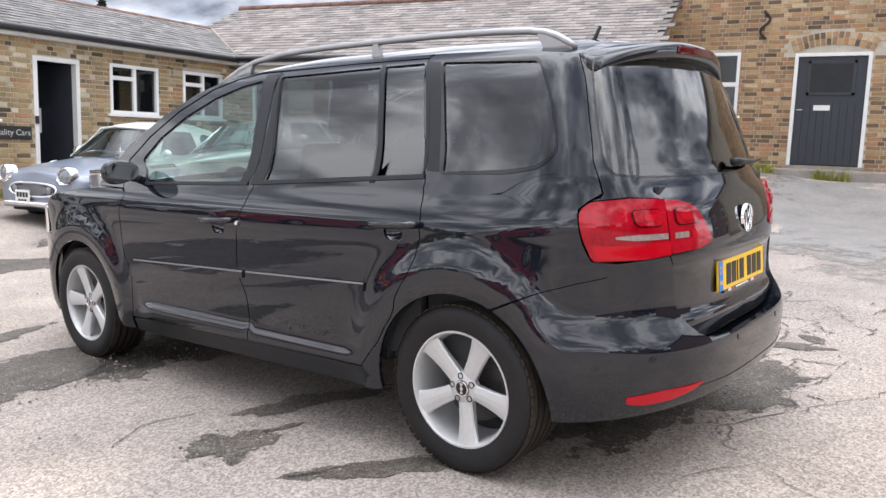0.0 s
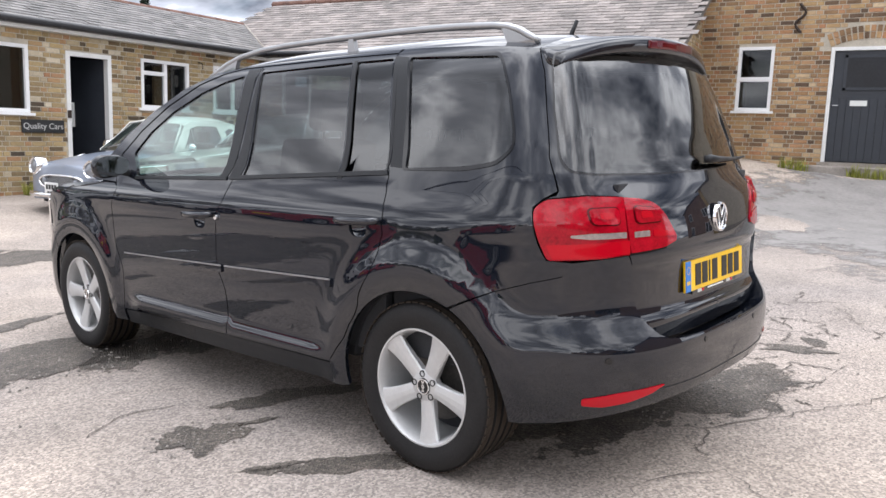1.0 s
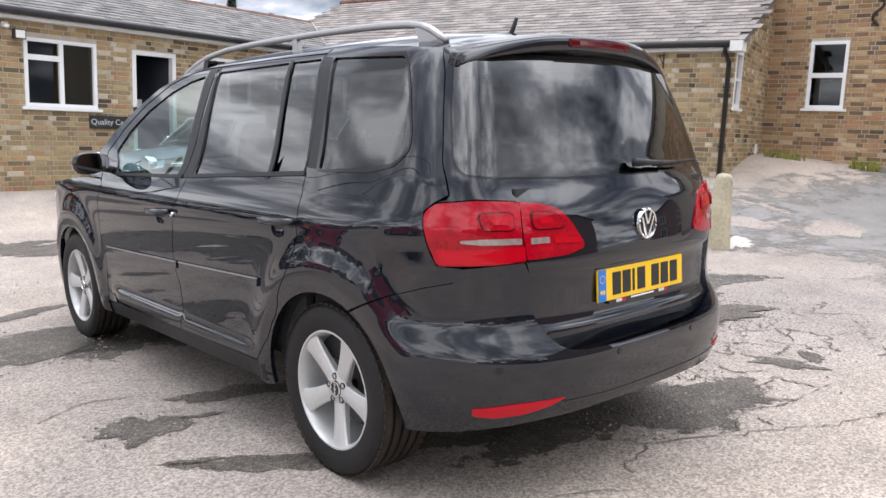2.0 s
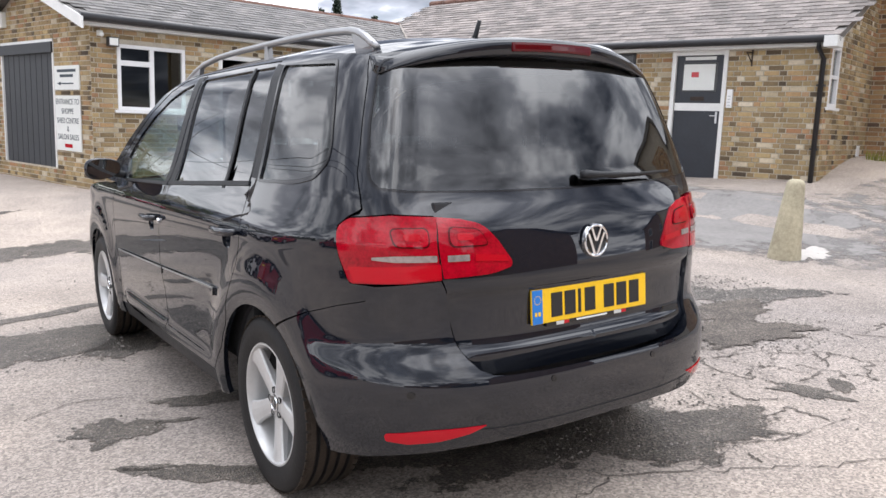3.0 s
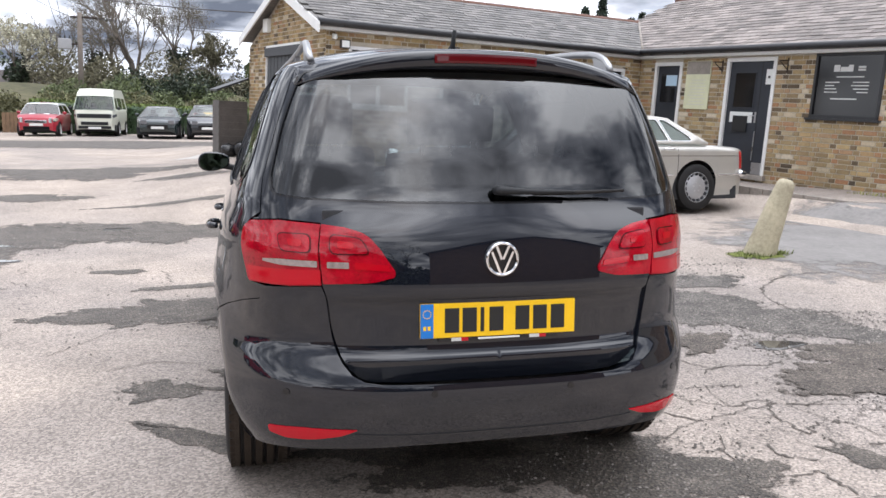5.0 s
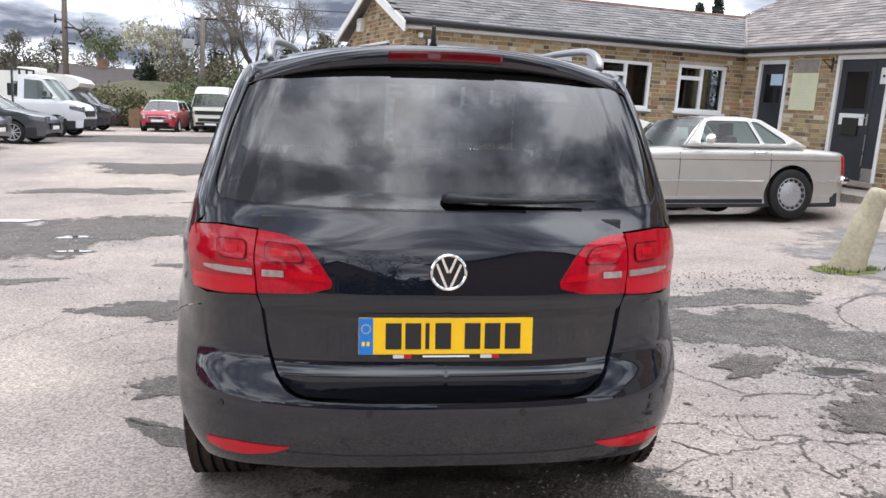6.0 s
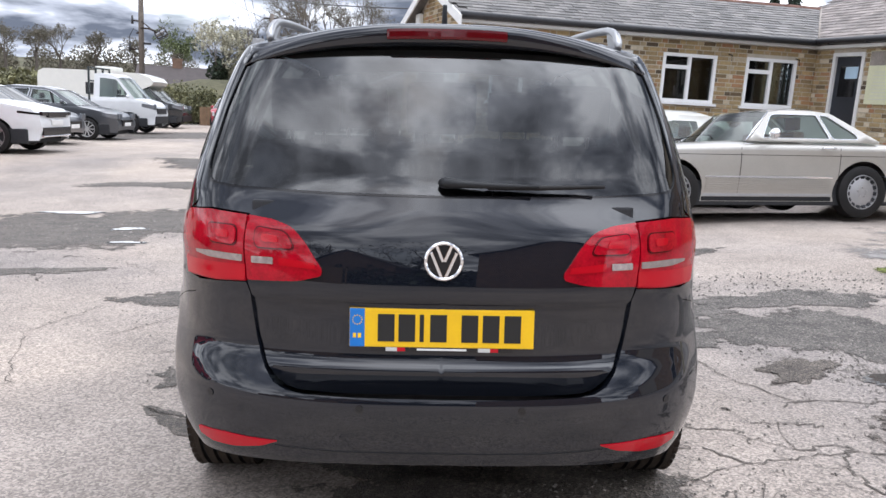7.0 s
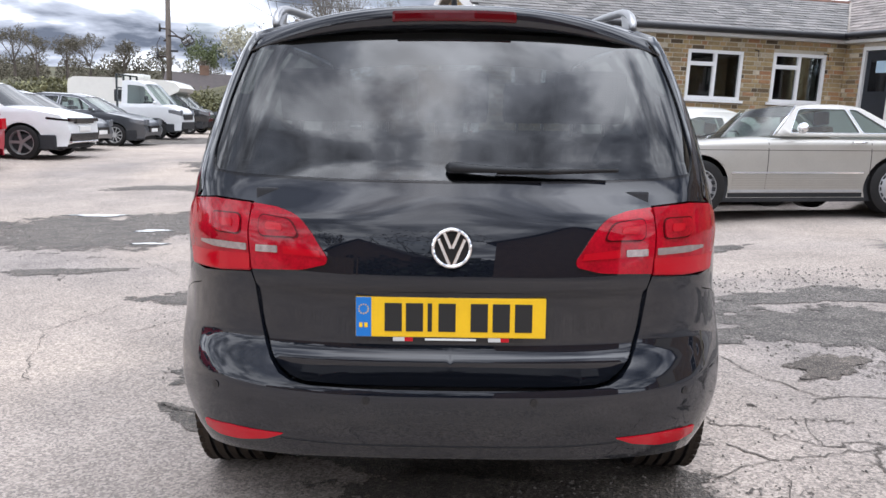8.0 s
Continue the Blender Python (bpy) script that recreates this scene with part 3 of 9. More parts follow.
# ---------------------------------------------------------------- the black people carrier (local axes: x right, y ahead, rear axle at 0)
half_w = curve([.12, .20, .26, .31, .42, .60, .80, .90, .935, .975, 1.03, 1.06, 1.2, 1.4, 1.5, 1.545, 1.575, 1.60],
               [.76, .835, .862, .872, .882, .888, .887, .884, .880, .868, .846, .836, .787, .712, .662, .618, .565, .50])
rear_y = curve([.12, .22, .29, .34, .40, .46, .50, .525, .545, .565, .585, .605, .625, .645, .70, .78, .82, .86, .92, .98, 1.03, 1.07, 1.11, 1.20, 1.3, 1.40, 1.487, 1.56, 1.62],
               [-.55, -.69, -.752, -.783, -.797, -.803, -.803, -.800, -.793, -.783, -.771, -.758, -.747, -.740, -.736, -.740, -.741, -.738, -.730, -.716, -.699, -.680, -.661, -.629, -.590, -.546, -.503, -.463, -.43])
gate_y = curve([.50, .535, .555, .572, .584, .591, .599, .609, .622, .65, .74, .785, .797, .81, .86, .92, .98, 1.03, 1.07, 1.11, 1.20, 1.3, 1.40, 1.487, 1.56],
               [-.716, -.727, -.734, -.740, -.744, -.747, -.745, -.735, -.727, -.723, -.722, -.729, -.738, -.741, -.738, -.730, -.716, -.699, -.680, -.661, -.629, -.590, -.546, -.503, -.463])
corner_b = curve([.12, .5, .85, .95, 1.03, 1.1, 1.3, 1.5, 1.57], [.62, .70, .70, .63, .53, .45, .37, .30, .28])
roof_z = curve([-.60, -.45, -.3, 0, .5, 1.0, 1.3, 1.5, 1.62], [1.553, 1.572, 1.592, 1.618, 1.634, 1.636, 1.624, 1.592, 1.565])
# unit corner curve, by its length
_th = np.linspace(0, math.pi / 2, 6001)
_cx, _cy = np.sin(_th) ** (2 / 3), np.cos(_th) ** (2 / 3)
_al = np.r_[0, np.cumsum(np.hypot(np.diff(_cx) * 0.885, np.diff(_cy) * 0.7))]
ARC = float(_al[-1])
NOSE_C, NOSE_B = 2.72, 0.84


def slim(y):
    s = 1 - 0.010 * ((y - 1.0) / 1.6) ** 2 - 0.026 * smoothstep(0.1, -0.45, y)
    q = np.clip((y - NOSE_C) / NOSE_B, 0, 0.999)
    return s * (1 - q ** 3) ** (1 / 3)


def flare(y, z):
    out = 0
    for wy in (0.0, 2.678):
        r = np.hypot(y - wy, z - 0.317)
        out = out + 0.022 * np.exp(-((r - 0.43) / 0.085) ** 2) * (np.asarray(z) > 0.2)
    band = smoothstep(.415, .375, z) * smoothstep(.30, .335, z) * smoothstep(.42, .56, y) * (1 - smoothstep(1.95, 2.12, y))
    tuck = smoothstep(.46, .25, z) * smoothstep(.12, -.36, y)
    return out * (1 - tuck) + 0.020 * band - 0.014 * tuck


def body_surf(rear, screen_from=9.0):
    """The skin round the tail and along the flank; from the given height up its back is an even, shallow bow."""
    def surf(a, z):
        a, z = np.asarray(a, float), np.asarray(z, float)
        b = corner_b(z)
        yc = rear_y(z) + b
        sg = np.where(a < 0, -1.0, 1.0)
        aa = np.abs(a)
        xn, yn = np.interp(aa, _al, _cx), np.interp(aa, _al, _cy)
        back = aa < ARC
        y = np.where(back, yc - b * yn, yc + aa - ARC)
        x = (half_w(z) + flare(y, z)) * np.where(back, xn, 1.0) * slim(y)
        y = y + np.where(back, (rear(z) - rear_y(z)) * yn ** 3, 0)
        even = 1 - .316 * (xn / .88) ** 2
        y = y + np.where(back, b * (yn - even) * (1 - smoothstep(.72, .90, xn)), 0) * smoothstep(screen_from, screen_from + .12, z)
        return np.stack([-sg * x, y, z], -1)
    return surf


BODY, GATE = body_surf(rear_y), body_surf(gate_y, .97)


def at_y(y, z):
    """Outline point from its place along the car."""
    b = float(corner_b(z)); yc = float(rear_y(z)) + b
    if y >= yc:
        return (ARC + y - yc, z)
    return (float(np.interp((yc - y) / b, _cy[::-1], _al[::-1])), z)


def at_x(x, z):
    """Outline point from its distance from the middle of the tail."""
    return (float(np.interp(min(abs(x) / float(half_w(z)), 1), _cx, _al)), z)


def edge_z(y):
    return float(roof_z(y)) - 0.077


def arc_y(cy, cz, r, a0, a1, n=16):
    return [at_y(cy + r * math.cos(radians(a0 + (a1 - a0) * i / n)), cz + r * math.sin(radians(a0 + (a1 - a0) * i / n))) for i in range(n + 1)]


def van_roof(y, x):
    y, x = np.asarray(y, float), np.asarray(x, float)
    ze = roof_z(y) - 0.077
    b = corner_b(ze)
    yn = np.clip((rear_y(ze) + b - y) / b, 0, 0.995)
    e = half_w(ze) * (1 - yn ** 3) ** (1 / 3) * slim(y)
    return np.stack([x * e, y, roof_z(y) - 0.077 * np.abs(x) ** 2.6], -1)


def alloy_wheel(parent, x, y, turn, side):
    """Tyre and five-spoke alloy on one corner; side -1 is the car's left."""
    hub = Matrix.Translation((x, y, 0.317)) @ Matrix.Diagonal((side, 1, 1, 1))
    w = new("wheel")
    w.parent = parent
    w.matrix_basis = Matrix.Translation((x, y, 0.317)) @ (Matrix.Rotation(math.pi, 4, "Z") if side < 0 else Matrix())
    # outward is local +x
    prof = [(-.105, .222), (-.112, .245), (-.116, .275), (-.108, .300), (-.094, .313)]
    for gx in (-.06, -.02, .02, .06):
        prof += [(gx - .0075, .3165), (gx - .005, .306), (gx + .005, .306), (gx + .0075, .3165)]
    prof += [(.094, .313), (.108, .300), (.116, .275), (.112, .245), (.105, .222), (.09, .216), (-.09, .216)]
    tyre = revolve("tyre", prof, M["rubber"], w, "black low-profile road tyre", 96)
    # shoulder blocks
    bm = bmesh.new()
    for s in (-1, 1):
        for k in range(56):
            a = 2 * math.pi * k / 56 + (0.05 if s > 0 else 0)
            m = Matrix.Rotation(a, 4, "X") @ Matrix.Translation((s * 0.085, 0, 0.3128)) @ Matrix.Rotation(s * radians(-13), 4, "Y")
            add_box(bm, -0.017, 0.017, -0.0125, 0.0125, -0.004, 0.0012, 0, m)
    tagged(part("tread_blocks", bm, M["tread"], tyre), kind="stuff")
    tyre.data.materials.append(M["tread"])
    for f in tyre.data.polygons:
        if math.hypot(f.center.y, f.center.z) > .313 and abs(f.center.x) < .1:
            f.material_index = 1
    rim = revolve("rim", [(.098, .222), (.104, .219), (.104, .213), (.094, .207), (.060, .201), (-.08, .196), (-.08, .203), (.04, .210), (.09, .217)], M["alloy"], w, "silver alloy rim with kerb scuffs", 72)
    revolve("brake_disc", [(-.005, .02), (-.005, .145), (-.025, .145), (-.025, .02)], M["brake"], w, "dull grey brake disc", 40)
    revolve("inner_barrel", [(-.075, .03), (-.075, .197), (-.07, .197), (-.07, .03)], M["dark"], w, "", 40)
    for k in range(5):
        bm = bmesh.new()
        secs = []
        for r, hwid, xo, th in ((.030, .030, .074, .030), (.075, .031, .078, .030), (.12, .034, .082, .026), (.165, .040, .087, .022), (.195, .047, .091, .020), (.209, .054, .094, .018)):
            ring = [(xo - th, -hwid * .9), (xo - .006, -hwid), (xo, -hwid * .86), (xo + .004, -hwid * .25), (xo + .004, hwid * .25), (xo, hwid * .86), (xo - .006, hwid), (xo - th, hwid * .9)]
            secs.append([bm.verts.new((px, py, r)) for px, py in ring])
        for a, b in zip(secs, secs[1:]):
            for i in range(8):
                j = (i + 1) % 8
                bm.faces.new((a[i], a[j], b[j], b[i]))
        bm.faces.new(secs[0]); bm.faces.new(secs[-1][::-1])
        # local +y is towards the car's tail for the left wheels after the half turn
        bmesh.ops.transform(bm, matrix=Matrix.Rotation(radians(turn + 72 * k - 90), 4, "X"), verts=bm.verts)
        part("spoke", bm, M["alloy"], w)
    revolve("hub_disc", [(.045, .0), (.045, .058), (.074, .062), (.080, .054), (.081, .0)], M["alloy"], w, "", 40, closed=False)
    revolve("centre_cap", [(.080, .032), (.0835, .030), (.0845, .026), (.0845, .0)], M["gloss_black"], w, "black centre cap with a chrome ring", 32, closed=False)
    revolve("cap_ring", [(.0835, .030), (.0865, .029), (.0865, .025), (.0835, .024)], M["chrome"], w, "", 32)
    bm = bmesh.new()
    for s in (-1, 1):
        for lo, hi, tilt in ((.0, .022, 24), (-.020, .004, -24)):
            m = Matrix.Rotation(radians(s * tilt), 4, "X") @ Matrix.Translation((0, s * .004, 0))
            add_box(bm, .084, .0862, -.0026, .0026, lo, hi, 0, m)
    part("cap_bars", bm, M["chrome"], w)
    for k in range(5):
        a = radians(turn + 36 + 72 * k - 90)
        m = Matrix.Rotation(a, 4, "X") @ Matrix.Translation((0, 0, .047))
        revolve("wheel_bolt", [(.060, .0125), (.0825, .0125), (.0825, .009), (.072, .008), (.072, .0)], M["ink"], w, "", 12, m, closed=False)
    return w


def build_van():
    van = thing("people_carrier", "glossy black seven-seat people carrier parked on the yard", "car", VAN_POSE)
    P, Q = at_y, at_x
    cut = [(.445, .345), (.40, .40), (.352, .455), (.318, .515), (.262, .60), (.20, .72), (.160, .80), (.142, .872), (.146, .95), (.16, 1.05), (.175, 1.12), (.215, 1.27), (.265, 1.43), (.292, 1.537)]
    gcut = [(-.345, edge_z(-.345)), (-.385, 1.43), (-.425, 1.30), (-.465, 1.15), (-.505, 1.045)]
    for side in (-1, 1):
        s = -side  # panel(side=1) lies on the car's left
        # rear quarter with its window
        q_out = [P(*p) for p in cut] + [P(y, edge_z(y)) for y in (.28, .1, -.05, -.2, -.30)] + [P(*p) for p in gcut]
        q_out += [P(-.472, 1.022), P(-.445, .995), P(-.452, .93), P(-.475, .85), P(-.49, .823), Q(.752, .816), Q(.765, .792), P(-.53, .772), P(-.45, .752), P(-.33, .715)]
        q_out += arc_y(0, .317, .364, 116, -9, 22) + [P(.395, .25), P(.445, .25)]
        q_win = [(.086, 1.108), (.205, 1.512), (-.222, 1.488), (-.292, 1.36), (-.338, 1.235), (-.345, 1.185), (-.30, 1.138), (-.16, 1.118)]
        q_hole = rounded([P(*p) for p in q_win], [.012, .012, .05, .05, .03, .03, .04, .02])
        panel("rear_quarter_panel", [q_out, q_hole], BODY, M["paint"], van, "", 0, .02, .035, s)
        panel("rear_quarter_window", [q_hole], BODY, M["privacy"], van, "dark privacy quarter window", -.004, 0, .05, s)
        qc = np.array(q_hole).mean(0)
        q_seal = [tuple(qc + (np.array(p) - qc) * (1 + .016 / max(.12, np.linalg.norm(np.array(p) - qc)))) for p in q_hole]
        panel("window_seal", [q_seal, q_hole], BODY, M["gloss_black"], van, "black rubber seal round the quarter window", .003, .006, .04, s)
        # rear door
        g = .005
        d_out = [P(y + g, z) for y, z in cut] + [P(.292 + g, 1.533), P(.7, 1.538), P(1.162, 1.535), P(1.160, 1.2), P(1.162, .95), P(1.162, .335), P(.8, .34)]
        rw = rounded([P(1.064, 1.056), P(1.136, 1.511), P(.532, 1.517), P(.441, 1.083)], .012)
        vw = rounded([P(.412, 1.086), P(.507, 1.517), P(.30, 1.517), P(.183, 1.098)], .012)
        bowl = {}
        for key, hy, hz in (("front", 1.345, .858), ("rear", .262, .901)):
            bowl[key] = rounded([P(hy + .052, hz - .05), P(hy + .058, hz + .02), P(hy - .042, hz + .02), P(hy - .036, hz - .05)], .036, 8)
        rd = panel("rear_door", [d_out, rw, vw, bowl["rear"]], BODY, M["paint"], van, "", 0, .02, .035, s)
        panel("door_glass", [rw], BODY, M["privacy"], rd, "dark privacy glass", -.006, 0, .05, s)
        panel("fixed_quarter_glass", [vw], BODY, M["privacy"], rd, "dark privacy glass", -.006, 0, .05, s)
        panel("glass_divider", [[P(.440, 1.06), P(.530, 1.522), P(.508, 1.522), P(.413, 1.06)]], BODY, M["trim"], rd, "matt black upright", .002, .004, .05, s)
        panel("pillar_trim", [[P(1.155, 1.052), P(1.155, 1.528), P(1.146, 1.528), P(1.076, 1.052)]], BODY, M["trim"], rd, "matt black pillar cover", .002, .003, .05, s)
        panel("pillar_trim", [[P(.178, 1.09), P(.296, 1.523), P(.275, 1.523), P(.168, 1.13)]], BODY, M["trim"], rd, "matt black pillar cover", .002, .003, .05, s)
        panel("quarter_pillar_trim", [[P(.163, 1.112), P(.274, 1.52), P(.212, 1.515), P(.092, 1.108)]], BODY, M["trim"], van, "matt black pillar cover", .002, .003, .05, s)
        # front door
        f_out = [P(1.168, .335), P(1.168, .95), P(1.166, 1.2), P(1.168, 1.535), P(1.30, 1.534), P(1.45, 1.515), P(1.62, 1.472), P(1.85, 1.375), P(2.06, 1.25), P(2.20, 1.135), P(2.225, 1.04), P(2.17, .96), P(2.165, .60), P(2.165, .31), P(1.7, .322)]
        fw = rounded([P(1.238, 1.045), P(1.262, 1.502), P(1.40, 1.482), P(1.58, 1.435), P(1.79, 1.350), P(1.97, 1.245), P(2.085, 1.14), P(2.0, 1.025)], [.012, .012, .01, .01, .01, .02, .03, .012])
        fd = panel("front_door", [f_out, fw, bowl["front"]], BODY, M["paint"], van, "", 0, .02, .035, s)
        panel("door_glass", [fw], BODY, M["tint"], fd, "clear green-tinted glass", -.006, 0, .05, s)
        panel("pillar_trim", [[P(1.232, 1.045), P(1.256, 1.526), P(1.175, 1.528), P(1.175, 1.045)]], BODY, M["trim"], fd, "matt black pillar cover", .002, .003, .05, s)
        # belt strips
        panel("belt_strip", [[P(2.0, 1.012), P(2.0, 1.026), P(1.175, 1.047), P(1.175, 1.032)]], BODY, M["trim"], fd, "matt black belt strip", .006, .006, .06, s)
        panel("belt_strip", [[P(1.155, 1.034), P(1.155, 1.05), P(.172, 1.098), P(.165, 1.082)]], BODY, M["trim"], rd, "matt black belt strip", .006, .006, .06, s)
        # side mouldings with a bright edge
        for pp, y0, y1, z0, z1 in ((fd, 2.085, 1.18, .626, .652), (rd, 1.15, .425, .653, .676)):
            mo = panel("side_moulding", [rounded([P(y0, z0 - .034), P(y0, z0), P(y1, z1), P(y1, z1 - .034)], .01)], BODY, M["paint"], pp, "", .009, .009, .05, s)
            panel("bright_strip", [[P(y0, z0 - .005), P(y0, z0 + .001), P(y1, z1 + .001), P(y1, z1 - .005)]], BODY, M["satin"], mo, "thin bright metal strip", .0125, .004, .08, s)
        # door handles
        for pp, hy, hz in ((fd, 1.345, .866), (rd, .262, .909)):
            ring_ = np.array(bowl["front" if pp is fd else "rear"])
            mid_b, half_b = ring_.mean(0), np.abs(ring_ - ring_.mean(0)).max(0)

            def sunk(u, z, mid_b=mid_b, half_b=half_b):
                p = BODY(u, z)
                q = np.clip(1 - ((np.asarray(u) - mid_b[0]) / half_b[0]) ** 2 - ((np.asarray(z) - mid_b[1]) / half_b[1]) ** 2, 0, 1)
                p[..., 0] += .024 * np.sqrt(q)
                return p
            panel("handle_cup", [ring_], sunk, M["paint"], pp, "glossy bowl behind the handle", -.001, 0, .008, s)
            xo = float(half_w(hz)) * float(slim(hy)) + 0.004
            pts = [(side * (xo + d), hy + yy, hz + .002 * k) for k, (yy, d) in enumerate(((.125, .004), (.105, .024), (.06, .034), (0, .037), (-.06, .034), (-.095, .026), (-.115, .005)))]
            hd = tube("door_handle", pts, [.010, .012, .0125, .0125, .0125, .012, .010], M["paint"], pp, "glossy black pull handle", 10, 1.15)
            if pp is fd:
                revolve("key_lock", [(side * (xo - .002), .0), (side * (xo - .002), .012), (side * (xo + .006), .011), (side * (xo + .006), 0)], M["chrome"], hd, "", 14, Matrix.Translation((0, hy - .135, hz)), False)
        # sill, roof side, front wing
        panel("sill", [[P(.449, .335), P(.449, .245), P(1.2, .236), P(2.16, .225), P(2.16, .30), P(1.165, .327)]], BODY, M["trim"], van, "black lower sill", -.006, .03, .05, s)
        top = [P(y, edge_z(y)) for y in (.297, .5, .75, 1.0, 1.2, 1.38)]
        a_in = [P(1.31, 1.540), P(1.46, 1.521), P(1.63, 1.478), P(1.86, 1.381), P(2.07, 1.256), P(2.212, 1.139), P(2.235, 1.04), P(2.20, .992)]
        a_out = [P(1.52, 1.527), P(1.75, 1.462), P(2.0, 1.352), P(2.22, 1.225), P(2.40, 1.09), P(2.46, 1.0)]
        panel("roof_side_and_pillar", [top + a_out + a_in[::-1] + [P(1.165, 1.541), P(.7, 1.543), P(.297, 1.539)]], BODY, M["paint"], van, "", 0, .02, .04, s)
        w_out = [P(2.17, .31), P(2.17, .60), P(2.175, .962), P(2.21, .985), P(2.47, .985), P(2.75, .965), P(3.0, .925), P(3.10, .86), P(3.02, .70), P(2.95, .62)]
        w_out += arc_y(2.678, .317, .364, 46, 189, 24) + [P(2.26, .24), P(2.17, .24)]
        panel("front_wing", [w_out], BODY, M["paint"], van, "", 0, .02, .035, s)
        fb = [P(2.955, .615), P(3.025, .695), P(3.08, .70), P(3.25, .68), P(3.45, .66), P(3.555, .655), P(3.555, .22), P(3.3, .21), P(3.045, .225)] + arc_y(2.678, .317, .364, -14, 45, 10)
        panel("front_bumper", [fb], BODY, M["paint"], van, "", 0, .02, .05, s)
        hl = [P(3.085, .705), P(3.105, .858), P(3.2, .86), P(3.35, .80), P(3.50, .74), P(3.552, .70), P(3.552, .66), P(3.3, .68)]
        panel("headlight", [rounded(hl, .02)], BODY, M["chrome"], van, "clear headlight", 0, .02, .05, s)
        # wheel-arch liners
        for wy in (0.0, 2.678):
            verts, faces = [], []
            for i in range(25):
                a = radians(8 + 160 * i / 24)
                for xx in (.835, .46):
                    verts.append((side * xx, wy + .372 * math.cos(a), .317 + .372 * math.sin(a)))
            faces = [(2 * i, 2 * i + 1, 2 * i + 3, 2 * i + 2) for i in range(24)]
            k = len(verts)
            verts.append((side * .46, wy, .30))
            faces += [(k, 2 * i + 1, 2 * i + 3) for i in range(24)]
            mesh_ob("wheel_arch_liner", verts, faces, M["dark"], van, "", False)
        # tail lamp: outer half on the body, inner half on the tailgate
        lo_l = rounded([Q(.5785, .834), Q(.68, .826), P(-.492, .824), P(-.478, .86), P(-.455, .94), P(-.450, .992), P(-.478, 1.017), Q(.70, 1.026), Q(.5785, 1.019)], [.004, .004, .03, .004, .01, .03, .03, .01, .004])
        lamp = panel("tail_lamp", [lo_l], BODY, M["lens_red"], van, "red tail lamp", .006, .03, .02, s)
        panel("lower_lens", [rounded([Q(.580, .838), Q(.68, .830), P(-.505, .829), P(-.488, .875), Q(.68, .878), Q(.580, .882)], .006)], BODY, M["lens_bright"], lamp, "brighter red lower band", .0085, .002, .02, s)
        panel("clear_strip", [rounded([Q(.590, .889), Q(.70, .890), Q(.752, .897), Q(.752, .905), Q(.70, .909), Q(.590, .908)], .004)], BODY, M["lens_clear"], lamp, "ribbed clear strip", .009, .002, .02, s)
        panel("lamp_bulge", [rounded([Q(.606, .930), Q(.700, .932), Q(.708, .990), Q(.606, .990)], .022)], BODY, M["lens_deep"], lamp, "deep red edge of the raised lens", .0085, .002, .02, s)
        panel("lamp_core", [rounded([Q(.610, .934), Q(.696, .936), Q(.704, .986), Q(.610, .986)], .020)], BODY, M["lens_red"], lamp, "raised red lens", .0125, .004, .02, s)
        panel("lamp_eye", [rounded([Q(.632, .950), Q(.672, .951), Q(.676, .972), Q(.632, .972)], .010)], BODY, M["lens_bright"], lamp, "", .0145, .002, .02, s)
    # tail: bumper, tailgate
    bm_out = [(0, .334), Q(.3, .332), Q(.55, .318), Q(.70, .296), P(-.50, .275), P(-.40, .262)] + arc_y(0, .317, .364, 189, 118, 14)
    bm_out += [P(-.333, .7125), P(-.451, .7495), P(-.531, .7695), Q(.768, .7895), Q(.755, .814), Q(.68, .822), Q(.5815, .830), Q(.5685, .80), Q(.5575, .72), Q(.5495, .672), Q(.538, .630), Q(.520, .594), Q(.491, .561), Q(.453, .544), Q(.40, .5375), Q(.25, .535), (0, .534)]
    bumper = panel("rear_bumper", [bm_out], BODY, M["paint"], van, "glossy black rear bumper", 0, .11, .018, 1, 0.0, True)
    panel("valance", [[(0, .318), Q(.3, .316), Q(.5, .308), Q(.58, .306), Q(.55, .325), Q(.3, .338), (0, .340)]], BODY, M["trim"], bumper, "matt black lower valance", -.02, .03, .05, 1, 0.0, True)
    panel("bumper_crease", [[(0, .372), Q(.3, .372), Q(.49, .376), Q(.49, .379), Q(.3, .3755), (0, .3755)]], BODY, M["trim"], bumper, "", .0015, .002, .05, 1, 0.0, True)
    gate_out = [(0, .520), Q(.3, .521), Q(.425, .527), Q(.463, .541), Q(.495, .570), Q(.521, .611), Q(.538, .660), Q(.553, .72), Q(.565, .80), Q(.5762, .832), Q(.5765, 1.022), Q(.70, 1.031), P(-.482, 1.022), P(-.505, 1.03)]
    gate_out += [P(-.51, 1.045)] + [P(y - .003, z) for y, z in gcut[::-1][1:]] + [P(-.36, 1.512), (at_x(.5, 1.522)), (at_x(.3, 1.533)), (0, 1.537)]
    gl = rounded([(0, 1.088), Q(.35, 1.089), Q(.62, 1.096), Q(.716, 1.108), Q(.727, 1.15), Q(.688, 1.30), Q(.632, 1.445), Q(.605, 1.487), Q(.46, 1.503), (0, 1.512)], [0, .02, .02, .03, .03, .02, .03, .03, .02, 0])
    gate_half = [gate_out[0]] + gate_out[1:]
    # the tailgate skin below and round the glass
    skin = gate_half + [(0, 1.512)] + gl[::-1][1:]
    gate = panel("tailgate", [skin], GATE, M["paint"], van, "glossy black tailgate", 0, .02, .02, 1, 0.0, True)
    panel("rear_window", [gl], GATE, M["privacy"], gate, "dark privacy rear window", -.003, 0, .04, 1, 0.0, True)
